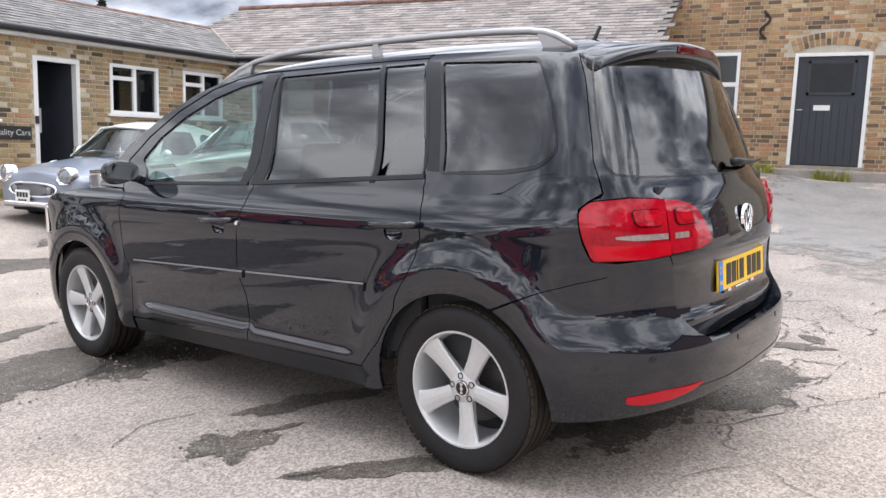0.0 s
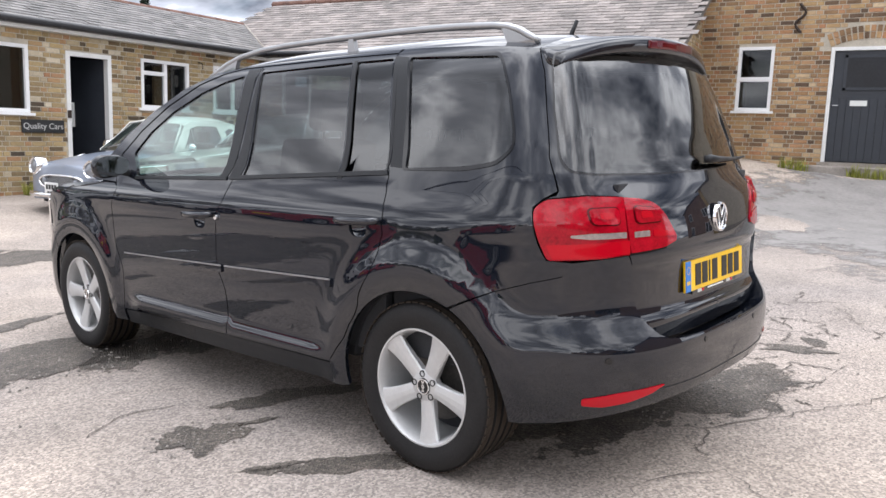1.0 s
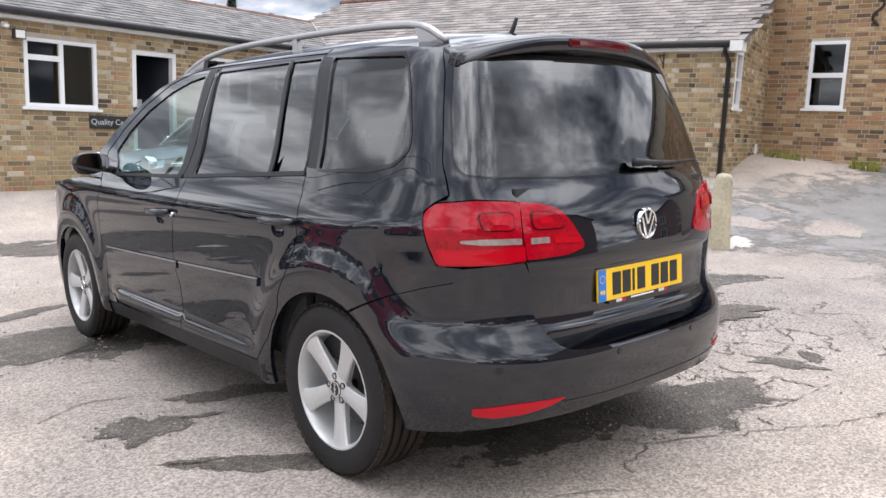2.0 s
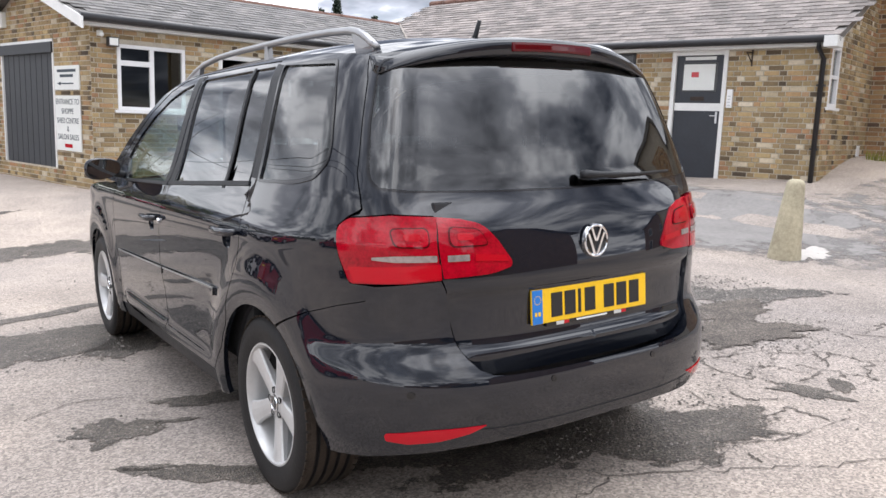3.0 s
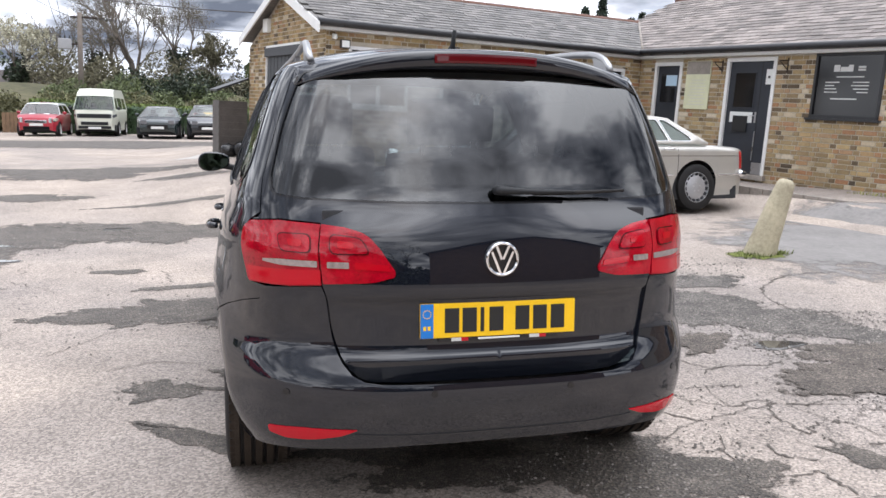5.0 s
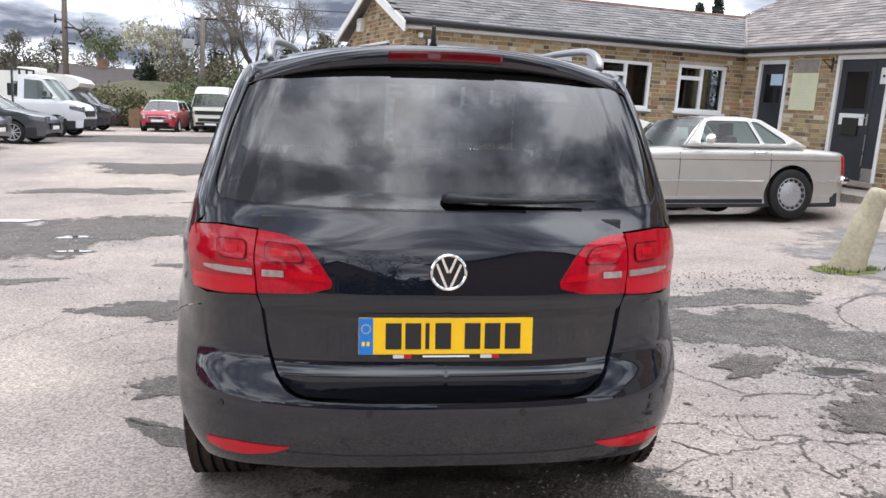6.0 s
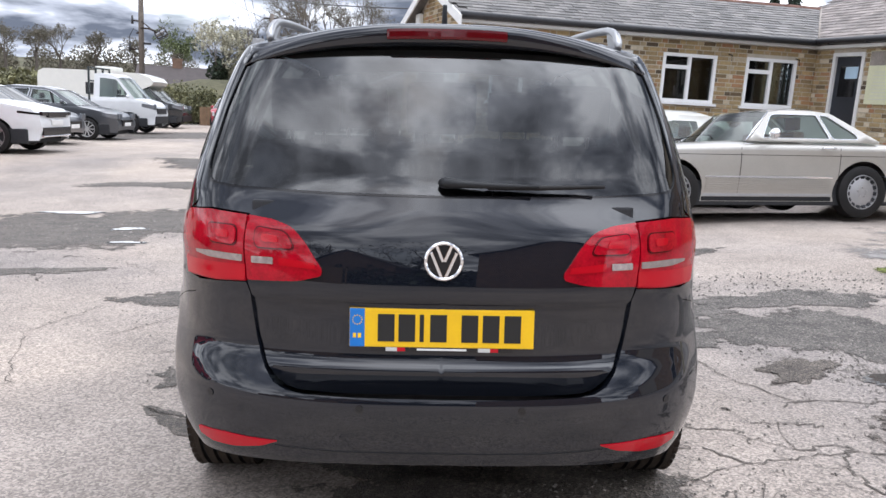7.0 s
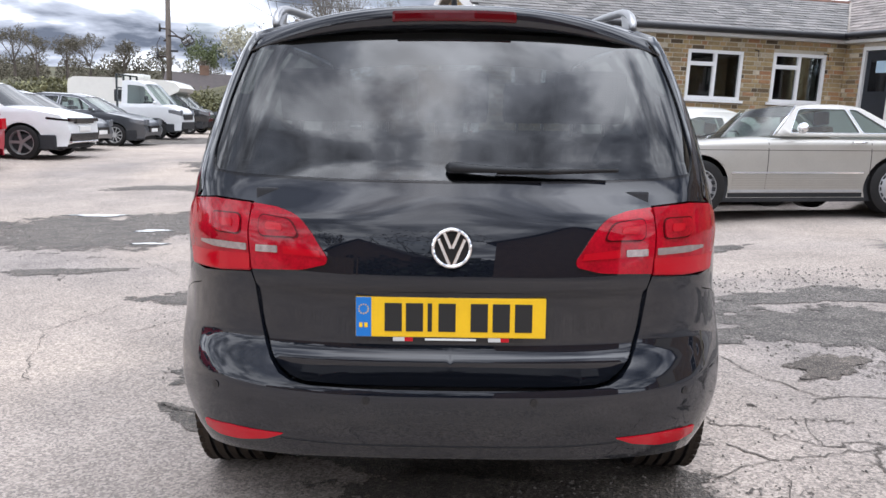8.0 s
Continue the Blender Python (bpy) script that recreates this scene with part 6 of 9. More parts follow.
on_wall("board", PLG, GABLE_Y - 11.66, GABLE_Y - 10.75, .01, .03, .63, 1.51, M["paper"], sg)
mw = PLG.m @ Matrix.Translation((GABLE_Y - 11.205, -.0315, 0)) @ Matrix.Rotation(math.pi / 2, 4, "X")
for txt, z_ in (("ENTRANCE TO", 1.41), ("SHOPPE", 1.26), ("SHED CENTRE", 1.11), ("&", .98), ("SALON SALES", .85)):
    t_ = text_part("lettering", txt, .125, M["sign_ink"], sg, PLG.m @ Matrix.Translation((GABLE_Y - 11.205, -.0315, z_)) @ Matrix.Rotation(math.pi / 2, 4, "X"))
for z_, wd in ((.715, .14),):
    on_wall("printed_line", PLG, GABLE_Y - 11.205 - wd, GABLE_Y - 11.205 + wd, .03, .032, z_ - .03, z_ + .03, M["lens_bright"], sg, "", 0)
sg = thing("wall_sign", "black sign with pale serif words beside the open doorway", "sign")
on_wall("board", PL1, 3.56 - 2.2, 4.24 - 2.2, .01, .03, 1.015, 1.215, M["sign_black"], sg)
text_part("lettering", "Quality Cars", .125, M["silver_ink"], sg, PL1.m @ Matrix.Translation((3.90 - 2.2, -.0315, 1.115)) @ Matrix.Rotation(math.pi / 2, 4, "X"))
sg = thing("shop_board", "large black board with white print in a dark frame", "sign")
s0, s1, z0, z1 = H2[3]
on_wall("board", PL2, s0, s1, -.05, -.01, z0, z1, M["gloss_black"], sg)
for a, b, c, e in ((s0, s1, z1 - .05, z1), (s0, s1, z0, z0 + .05), (s0, s0 + .045, z0, z1), (s1 - .045, s1, z0, z1)):
    on_wall("frame", PL2, a, b, -.04, .02, c, e, M["sign_black"], sg)
on_wall("sill", PL2, s0 - .05, s1 + .05, -.01, .06, z0 - .035, z0, M["sign_black"], sg)
cs = (s0 + s1) / 2
for a, b, z_, h in ((-.26, -.16, .76, .05), (-.15, -.02, .745, .035), (-.02, .06, .76, .05), (.14, .26, .775, .014), (.14, .26, .735, .014), (-.20, .25, .63, .008), (-.38, -.14, .55, .008), (-.38, -.22, .50, .008), (-.38, -.18, .45, .008), (-.38, -.16, .40, .008), (.08, .34, .55, .008), (.06, .34, .50, .008), (.10, .34, .45, .008), (.16, .34, .40, .008), (-.26, .18, .30, .010)):
    on_wall("printed_bar", PL2, cs + a, cs + b, -.011, -.008, z0 + z_ - h, z0 + z_ + h, M["silver_ink"], sg, "", 0)
sg = thing("notice_board", "pale yellow notice board with a picture strip on top", "sign")
on_wall("board", PL2, 1.28, 1.86, .01, .025, 1.62, 2.49, M["cream"], sg)
on_wall("picture_strip", PL2, 1.29, 1.85, .025, .028, 2.25, 2.48, M["kerbstone"], sg, "faded picture strip", 0)
for i in range(9):
    on_wall("printed_line", PL2, 1.36 + .03 * (i % 3), 1.78 - .04 * (i % 2), .025, .0262, 1.70 + i * .055, 1.708 + i * .055, M["silver_ink"], sg, "", 0)
# brackets, keypad, downpipe, lamps, vents
for s_, z_ in ((3.45, 2.46), (7.02, 2.50), (2.1, 2.46)):
    br = thing("sign_bracket", "small black iron hanging bracket on the brick wall", "bracket")
    tube("bar", [PL2.at(s_, .0, z_), PL2.at(s_, .24, z_ - .02)], .010, M["iron"], br, "", 6)
    tube("brace", [PL2.at(s_, .0, z_ - .16), PL2.at(s_, .22, z_ - .02)], .008, M["iron"], br, "", 6)
    on_wall("back_plate", PL2, s_ - .012, s_ + .012, .0, .012, z_ - .2, z_ + .04, M["iron"], br, "", .002)
for x_ in (6.92, 8.24):
    br = thing("sign_bracket", "small rusty iron bracket beside a window", "bracket")
    tube("bar", [PL1.at(x_ - 2.2, .0, 2.36), PL1.at(x_ - 2.2, .12, 2.34), PL1.at(x_ - 2.2, .13, 2.24)], .011, M["iron"], br, "", 6)
kp = thing("entry_keypad", "grey entry phone with buttons beside the door", "keypad")
on_wall("body", PL2, 6.70, 6.785, .0, .05, 1.68, 1.96, M["upvc"], kp, "", .006)
for r in range(4):
    on_wall("button", PL2, 6.72, 6.765, .05, .054, 1.71 + r * .045, 1.73 + r * .045, M["steel"], kp, "", .002)
dp = thing("downpipe", "black plastic downpipe at the corner of the wall", "downpipe")
tube("pipe", [PL2.at(L2 - .10, .22, EAVE_Z - .02), PL2.at(L2 - .10, .20, EAVE_Z - .12), PL2.at(L2 - .06, .06, EAVE_Z - .27), PL2.at(L2 - .06, .06, .50)], .036, M["gutter"], dp, "", 12)
for z_ in (2.0, 1.1):
    on_wall("pipe_clip", PL2, L2 - .115, L2 - .005, .0, .085, z_, z_ + .03, M["gutter"], dp, "", .004)
fl = thing("flood_light", "small white security lamp under the eave", "lamp")
on_wall("lamp_body", PL1, .22, .38, .06, .16, 2.27, 2.41, M["gutter"], fl)
on_wall("lamp_glass", PL1, .235, .365, .16, .166, 2.285, 2.395, M["paper"], fl, "pale lamp glass", .002)
on_wall("bracket", PL1, .28, .32, .0, .06, 2.35, 2.39, M["gutter"], fl)
cmr = thing("security_camera", "small pale dome camera under the eave", "camera")
on_wall("base", PL1, .10, .18, .0, .05, 2.42, 2.50, M["paper"], cmr, "", .01)
tube("lens_barrel", [PL1.at(.14, .05, 2.46), PL1.at(.12, .16, 2.43)], .035, M["paper"], cmr, "", 10)
bb = thing("alarm_box", "pale alarm box high on the gable", "alarm box")
on_wall("body", PLG, GABLE_Y - 13.95, GABLE_Y - 13.62, .0, .09, 2.68, 2.95, M["paper"], bb, "", .02)
for z_ in (1.0, .72):
    v_ = thing("wall_vent", "small white vent cover low on the end wall", "vent")
    on_wall("cover", PLE, 1.97, 2.10, .0, .03, z_, z_ + .17, M["upvc"], v_, "", .006)
# pavement with kerb in front of building two
pav = thing("pavement", "worn grey slab pavement with a brick kerb", "pavement", kind="structure")
vs, fs = [], []
ns = 24
for i in range(ns + 1):
    s_ = -.1 + (7.0 + .1) * i / ns
    w_ = 1.42 - .55 * smoothstep(5.6, 7.0, s_)
    p0, p1 = PL2.at(s_, .0, 0), PL2.at(s_, float(w_), 0)
    z_ = .525 - .02 * i / ns
    vs += [(p0.x, p0.y, z_ + .01), (p1.x, p1.y, z_ - .04), (p1.x, p1.y, z_ - .35)]
for i in range(ns):
    fs += [(3 * i, 3 * i + 1, 3 * i + 4, 3 * i + 3), (3 * i + 1, 3 * i + 2, 3 * i + 5, 3 * i + 4)]
fs.append((3 * ns, 3 * ns + 1, 3 * ns + 2))
mesh_ob("slab_surface", vs, fs, M["patch"], pav)
for i in range(31):
    s_ = -.1 + 7.1 * i / 31
    w_ = 1.42 - .55 * float(smoothstep(5.6, 7.0, s_))
    on_wall("kerb_block", PL2, s_ + .005, s_ + .215, w_, w_ + .10, .10, .492 - .02 * i / 31, M["kerbstone"], pav, "", .008)
# ---------------------------------------------------------------- the other parked vehicles
def paint(name, rgb, rough=0.3, metal=0.0, coat=0.7):
    return worn(material(name, rgb, rough, metal, coat), 5, 0.05, 0, 40, 0.05)


M["silver_paint"] = paint("pale_champagne_silver_paint", (0.43, 0.41, 0.375), 0.33, 0.35)
M["slate_blue"] = paint("slate_blue_paint", (0.205, 0.235, 0.29), 0.35)
M["off_white"] = paint("off_white_paint", (0.68, 0.67, 0.62), 0.4)
M["white_paint"] = paint("white_vehicle_paint", (0.72, 0.73, 0.74), 0.35)
M["cream_paint"] = paint("cream_white_paint", (0.66, 0.66, 0.56), 0.45)
M["red_paint"] = paint("red_vehicle_paint", (0.38, 0.012, 0.03), 0.3)
M["grey_paint"] = paint("dark_grey_paint", (0.075, 0.08, 0.09), 0.3, 0.4)
M["black_paint"] = paint("near_black_paint", (0.014, 0.016, 0.019), 0.25)
M["green_black"] = paint("dark_green_black_paint", (0.013, 0.022, 0.022), 0.25)
M["car_glass"] = glass("car_window_glass", (0.56, 0.64, 0.61), 0.0, 1.5)
M["dark_glass"] = glass("dark_car_window_glass", (0.12, 0.13, 0.14), 0.0, 1.55)
M["headlamp"] = worn(material("headlamp_glass", (0.24, 0.25, 0.27), 0.1, 0.5), 30, 0.25)
M["tan"] = worn(material("tan_seat_leather", (0.22, 0.14, 0.09), 0.6), 8, 0.2)
M["hubcap"] = worn(material("grey_alloy_disc", (0.42, 0.42, 0.43), 0.4, 0.6), 9, 0.1)


def strip_loft(name, line, w_of, crown, mat, parent, label="", nx=11, bow=0.0):
    """A skin over the car's width along a side-view line of (y, z)."""
    verts, faces = [], []
    for y, z in line:
        w = float(w_of(y, z))
        for i in range(nx):
            u = -1 + 2 * i / (nx - 1)
            verts.append((u * w, y + bow * (1 - u * u), z + crown * (1 - abs(u) ** 2.6)))
    for j in range(len(line) - 1):
        for i in range(nx - 1):
            a = j * nx + i
            faces.append((a, a + 1, a + nx + 1, a + nx))
    ob = mesh_ob(name, verts, faces, mat, parent, label, True)
    bm = bmesh.new()
    bm.from_mesh(ob.data)
    bmesh.ops.recalc_face_normals(bm, faces=bm.faces)
    for e in bm.edges:
        if len(e.link_faces) == 2 and e.calc_face_angle(0) > radians(32):
            e.smooth = False
    bm.to_mesh(ob.data)
    bm.free()
    return ob


def dense(line, step=0.12):
    out = []
    for a, b in zip(line, line[1:]):
        n = max(1, int(math.hypot(b[0] - a[0], b[1] - a[1]) / step))
        out += [(a[0] + (b[0] - a[0]) * k / n, a[1] + (b[1] - a[1]) * k / n) for k in range(n)]
    return out + [line[-1]]


def simple_wheel(parent, x, y, r, side, rim_mat, spokes=5, rim_r=0.62, disc=False):
    w = new("wheel")
    w.parent = parent
    w.matrix_basis = Matrix.Translation((x, y, r)) @ (Matrix.Rotation(math.pi, 4, "Z") if side < 0 else Matrix())
    t = .10
    revolve("tyre", [(-t, r * rim_r), (-t * 1.05, r * .85), (-t * .85, r * .985), (t * .85, r * .985), (t * 1.05, r * .85), (t, r * rim_r), (t * .8, r * rim_r * .97), (-t * .8, r * rim_r * .97)], M["rubber"], w, "", 40)
    q = r * rim_r
    revolve("rim", [(t * .95, q), (t * .98, q * .95), (t * .7, q * .9), (-t * .8, q * .88), (-t * .8, q)], rim_mat, w, "", 36)
    revolve("wheel_back", [(-.01, .0), (-.01, q * .92), (-.03, q * .92), (-.03, 0)], M["dark"], w, "", 24, closed=False)
    if disc:
        revolve("hub_disc", [(t * .55, q * .97), (t * .75, q * .80), (t * .82, q * .72), (t * .90, q * .35), (t * .95, q * .2), (t * .95, 0)], rim_mat, w, "", 36, closed=False)
        for k in range(15):
            m = Matrix.Rotation(2 * math.pi * k / 15, 4, "X") @ Matrix.Translation((t * .79, 0, q * .83)) @ Matrix.Rotation(radians(28), 4, "Y")
            bm = bmesh.new()
            add_box(bm, -.006, .006, -.022, .022, -.026, .026, .004, m)
            part("slot", bm, M["dark"], w)
        for k in range(5):
            m = Matrix.Rotation(2 * math.pi * k / 5, 4, "X") @ Matrix.Translation((0, 0, q * .27))
            revolve("wheel_bolt", [(t * .9, .013), (t * .98, .012), (t * .98, 0)], M["steel"], w, "", 8, m, closed=False)
    else:
        revolve("hub_disc", [(t * .5, q * .22), (t * .8, q * .2), (t * .85, 0)], rim_mat, w, "", 16, closed=False)
        for k in range(spokes):
            bm = bmesh.new()
            hw = .55 * q / spokes
            m = Matrix.Rotation(2 * math.pi * k / spokes + .3, 4, "X")
            vs = add_box(bm, t * .55, t * .82, -hw, hw, q * .12, q * .95, .004, m)
            part("spoke", bm, rim_mat, w)
    return w


class Rolled:
    """A rounded car body: a plan outline with rounded ends, flanks up to a shoulder, and a top that rolls over from it.
    Its sheet is laid out by the length along the outline from the nose, and by height."""
    def __init__(self, length, width, nose, tail, shoulder, top, power, lean=0.0):
        (cf, nf), (cr, nr) = nose, tail
        th = np.linspace(0, math.pi / 2, 160)
        y1, w1 = length / 2 - cf + cf * np.cos(th) ** (2 / nf), width / 2 * np.sin(th) ** (2 / nf)
        y2, w2 = -length / 2 + cr - cr * np.sin(th) ** (2 / nr), width / 2 * np.cos(th) ** (2 / nr)
        self.y, self.w = np.r_[y1, y2], np.r_[w1, w2]
        self.w = self.w * (1 - .03 * (self.y / (length / 2)) ** 2)
        self.s = np.r_[0, np.cumsum(np.hypot(np.diff(self.y), np.diff(self.w)))]
        self.zs, self.top, self.p, self.lean, self.half = shoulder, top, power, lean, length / 2
        self.roll = .5

    def __call__(self, u, v):
        u, v = np.asarray(u, float), np.asarray(v, float)
        y, w = np.interp(np.abs(u), self.s, self.y), np.interp(np.abs(u), self.s, self.w)
        t = np.clip((v - self.zs) / self.roll, 0, 1) * math.pi / 2
        top = np.interp(y, *self.top)
        z = np.where(v < self.zs, v, self.zs + (top - self.zs) * np.sin(t) ** (2 / self.p))
        x = w * np.where(v < self.zs, 1 - .07 * np.clip((self.zs - v) / .45, 0, 1) ** 2, np.cos(t) ** (2 / self.p))
        y = y - self.lean * np.clip(z - .40, 0, 1) * np.sign(y) * smoothstep(.55, 1.0, np.abs(y) / self.half)
        return np.stack([np.sign(u + 1e-12) * x, y, z + 0 * x], -1)

    def at(self, y):
        return float(np.interp(-y, -self.y, self.s))

    def point(self, x, z):
        """The place on the nose at a distance x from the middle and a height z."""
        k = int(np.argmax(self.w >= abs(x)))
        p = self(np.array([self.s[k]]), np.array([z]))[0]
        return Vector((x, float(p[1]), z))


def hoop(name, body, z, reach, r, mat, parent, label="", out=.02, end=1, squash=1.3):
    """A rounded bar that follows the plan of a nose or a tail."""
    pts = []
    for u in np.linspace(-reach, reach, 25):
        a = abs(u) if end > 0 else body.s[-1] - abs(u)
        p = body(np.array([a]), np.array([z]))[0]
        q = body(np.array([a + .02]), np.array([z]))[0] - body(np.array([a - .02]), np.array([z]))[0]
        n = np.array([q[1], -q[0], 0])
        n = n / max(np.linalg.norm(n), 1e-9)
        n = n * (1 if n[1] * end > 0 or abs(n[1]) < .05 else -1)
        pts.append((math.copysign(1, u) * (p[0] + abs(n[0]) * out), p[1] + n[1] * out, z))
    return tube(name, pts, r, mat, parent, label, 10, squash)


def vehicle(name, label, m, spec, group=""):
    """A parked vehicle from its side view: body line, cabin line, windows and wheels. y ahead, wheels stand on z = 0."""
    v = thing(name, label, "van" if "van" in name or "home" in name or "truck" in name else "car", m, group)
    L, W = spec["length"], spec["width"]
    body_mat, glass_mat = M[spec["paint"]], M[spec.get("glass", "dark_glass")]
    top_mat = M[spec.get("top", spec["paint"])]
    pw = spec.get("plan", 3.5)
    belt, zr = spec["belt"], spec["roof_w"]
    zb = spec.get("floor", .22)
    roof_h = max(z for _, z in spec["cabin"])

    def w_of(y, z):
        y, z = np.asarray(y, float), np.asarray(z, float)
        e = np.clip(np.abs(y) / (L / 2 + .002), 0, 1)
        plan = (1 - .22 * e ** (pw * 2.2)) * (1 - .03 * e ** 2)
        barrel = 1 - .05 * np.clip((belt - .28 - z) / .35, 0, 1) ** 2 - .04 * np.clip((z - (belt - .12)) / .14, 0, 1) ** 2
        return W / 2 * plan * barrel

    def cab_w(y, z):
        t = np.clip((np.asarray(z, float) - belt) / (roof_h - belt), 0, 1)
        return (W / 2 * .945 * (1 - t) + zr * t) * (1 - .025 * np.clip(np.abs(np.asarray(y, float)) / (L / 2), 0, 1) ** 2)

    def side_surf(u, z):
        return np.stack([-w_of(u, z), np.asarray(u, float) + 0 * np.asarray(z), np.asarray(z, float) + 0 * np.asarray(u)], -1)

    def cab_surf(u, z):
        return np.stack([-cab_w(u, z), np.asarray(u, float) + 0 * np.asarray(z), np.asarray(z, float) + 0 * np.asarray(u)], -1)
    r, ar = spec["wheel_r"], spec.get("arch_r", spec["wheel_r"] + .045)
    fy, ry_ = spec["axles"]
    line = spec["body"]                       # from the front, low, over the top, to the rear, low
    low = [(line[-1][0], zb + .02)]
    for wy in (ry_, fy):
        a = math.asin(min(1, (r - zb) / ar)) if r > zb else 0
        low += [(wy + ar * math.cos(t), r + ar * math.sin(t)) for t in np.linspace(math.pi + a, -a, 14)]
    low += [(line[0][0], zb + .02)]
    shell = spec.get("shell")
    if shell:
        rim_ = [(shell.s[-1], zb + .04), (shell.s[-1], shell.zs + shell.roll), (0, shell.zs + shell.roll), (0, zb + .04)]
        arch_ = []
        for wy in (fy, ry_):
            a = math.asin(min(1, (r - zb) / ar)) if r > zb else 0
            arch_ += [(shell.at(wy + ar * math.cos(t)), r + ar * math.sin(t)) for t in np.linspace(-a, math.pi + a, 18)]
        for s in (1, -1):
            panel("body_half", [rim_ + arch_], shell, body_mat, v, "", 0, 0, .05, s)
    else:
        for s in (1, -1):
            panel("body_side", [list(line) + low], side_surf, body_mat, v, "", 0, .03, .09, s)
        strip_loft("body_top", dense(line), w_of, spec.get("crown", .035), body_mat, v)
    # cabin
    cab = spec["cabin"]                       # base front, roof front, ..., roof rear, base rear
    base = [(cab[0][0], belt - .02)] + list(cab) + [(cab[-1][0], belt - .02)]
    wins = [rounded(wn, .03) for wn in spec["windows"]]
    for s in (1, -1):
        cs = panel("cabin_side", [base] + wins, cab_surf, top_mat, v, "", 0, .03, .10, s)
        for wn in wins:
            panel("side_window", [wn], cab_surf, glass_mat, cs, "", -.006, 0, .15, s)
            if spec.get("chrome"):
                cc = np.array(wn).mean(0)
                outer = [tuple(cc + (np.array(p) - cc) * (1 + .007 / max(.12, np.linalg.norm(np.array(p) - cc)))) for p in wn]
                panel("chrome_surround", [outer, wn], cab_surf, M["chrome"], cs, "thin chrome window surround", .003, .004, .15, s)
    nf, nr = spec.get("glass_front", 1), spec.get("glass_rear", 1)
    strip_loft("windscreen", dense([cab[i] for i in range(nf + 1)]), lambda y, z: cab_w(y, z) * .985, .012, glass_mat, v, "", 9, spec.get("screen_bow", .06))
    strip_loft("roof", dense(cab[nf:len(cab) - nr]), cab_w, spec.get("roof_crown", .03), top_mat, v)
    strip_loft("rear_window", dense([cab[i] for i in range(len(cab) - nr - 1, len(cab))]), lambda y, z: cab_w(y, z) * .985, .012, glass_mat if spec.get("rear_glass", True) else top_mat, v, "", 9, -.05)
    # inside
    box("underbody", -W / 2 + .08, W / 2 - .08, -L / 2 + .25, L / 2 - .25, zb - .05, zb + .25, M["dark"], v, "", .03)
    mid = (cab[0][0] + cab[-1][0]) / 2
    for sx in (-.36, .36):
        st = box("seat", sx - .22, sx + .22, mid - .05, mid + .10, belt - .35, belt + .12, M[spec.get("seats", "seat")], v, "", .05)
        box("headrest", sx - .11, sx + .11, mid - .06, mid + .02, belt + .14, belt + .30, M[spec.get("seats", "seat")], st, "", .03)
    box("dashboard", -W / 2 + .2, W / 2 - .2, cab[0][0] - .45, cab[0][0] - .12, belt - .2, belt - .01, M["dark"], v, "", .03)
    # wheels
    for s in (-1, 1):
        for wy in (fy, ry_):
            simple_wheel(v, s * (W / 2 - .115), wy, r, s, M[spec.get("rim", "alloy")], spec.get("spokes", 5), spec.get("rim_r", .66), spec.get("disc", False))
    # lamps, plates, bumpers: (name, half width from, to, y, z0, z1, material, end)
    for nm, x0, x1, z0, z1, mt, end, lab in spec.get("fittings", ()):
        yy = (max if end > 0 else min)(y for y, z in line)
        wmax = float(w_of(yy, .5 * (z0 + z1))) * .97
        x0, x1 = max(-wmax, x0), min(wmax, x1)
        if nm in ("headlight", "tail_lamp") and spec.get("wrap", True):
            y1 = yy - .03 * np.sign(yy)
            y2 = yy - (.42 if nm == "headlight" else .22) * np.sign(yy)
            for s in (1, -1):
                panel(nm, [rounded([(y1, z0 + .01), (y1, z1 - .03), (y2, z1 + .01), (y2, z0 + .5 * (z1 - z0))], .02)], side_surf, M[mt], v, lab, .004, .006, .1, s)
        for s in ((1, -1) if x0 > 0 else (1,)):
            if x1 - x0 < .05:
                continue
            e0 = yy * (1 - .012 * (max(abs(x0), abs(x1)) / (W / 2)) ** 4) + (.010 if end > 0 else -.010)
            box(nm, min(s * x0, s * x1), max(s * x0, s * x1), e0 - .06, e0 + .012, z0, z1, M[mt], v, lab, .012)
    for s in (-1, 1):
        bm = bmesh.new()
        bmesh.ops.create_uvsphere(bm, u_segments=12, v_segments=8, radius=1.0)
        my = cab[0][0] - spec.get("mirror_back", .38)
        for q in bm.verts:
            q.co = Vector((q.co.x * .09 + s * (W / 2 + .06), q.co.y * .05 + my, q.co.z * .065 + belt + .07))
        part("door_mirror", bm, M[spec.get("mirror", spec["paint"])], v, "", True)
    return v


def ground_pose(x, y, yaw, scale=1.0):
    """Stand a vehicle on the yard's slope."""
    z = float(ground_z(x, y))
    e = .8
    nx_ = -(float(ground_z(x + e, y)) - float(ground_z(x - e, y))) / (2 * e)
    ny_ = -(float(ground_z(x, y + e)) - float(ground_z(x, y - e))) / (2 * e)
    up = Vector((nx_, ny_, 1)).normalized()
    fwd = Vector((-math.sin(radians(yaw)), math.cos(radians(yaw)), 0))
    right = fwd.cross(up).normalized()
    fwd = up.cross(right)
    m = Matrix((right, fwd, up)).transposed().to_4x4()
    m.translation = Vector((x, y, z))
    return m @ Matrix.Scale(scale, 4)


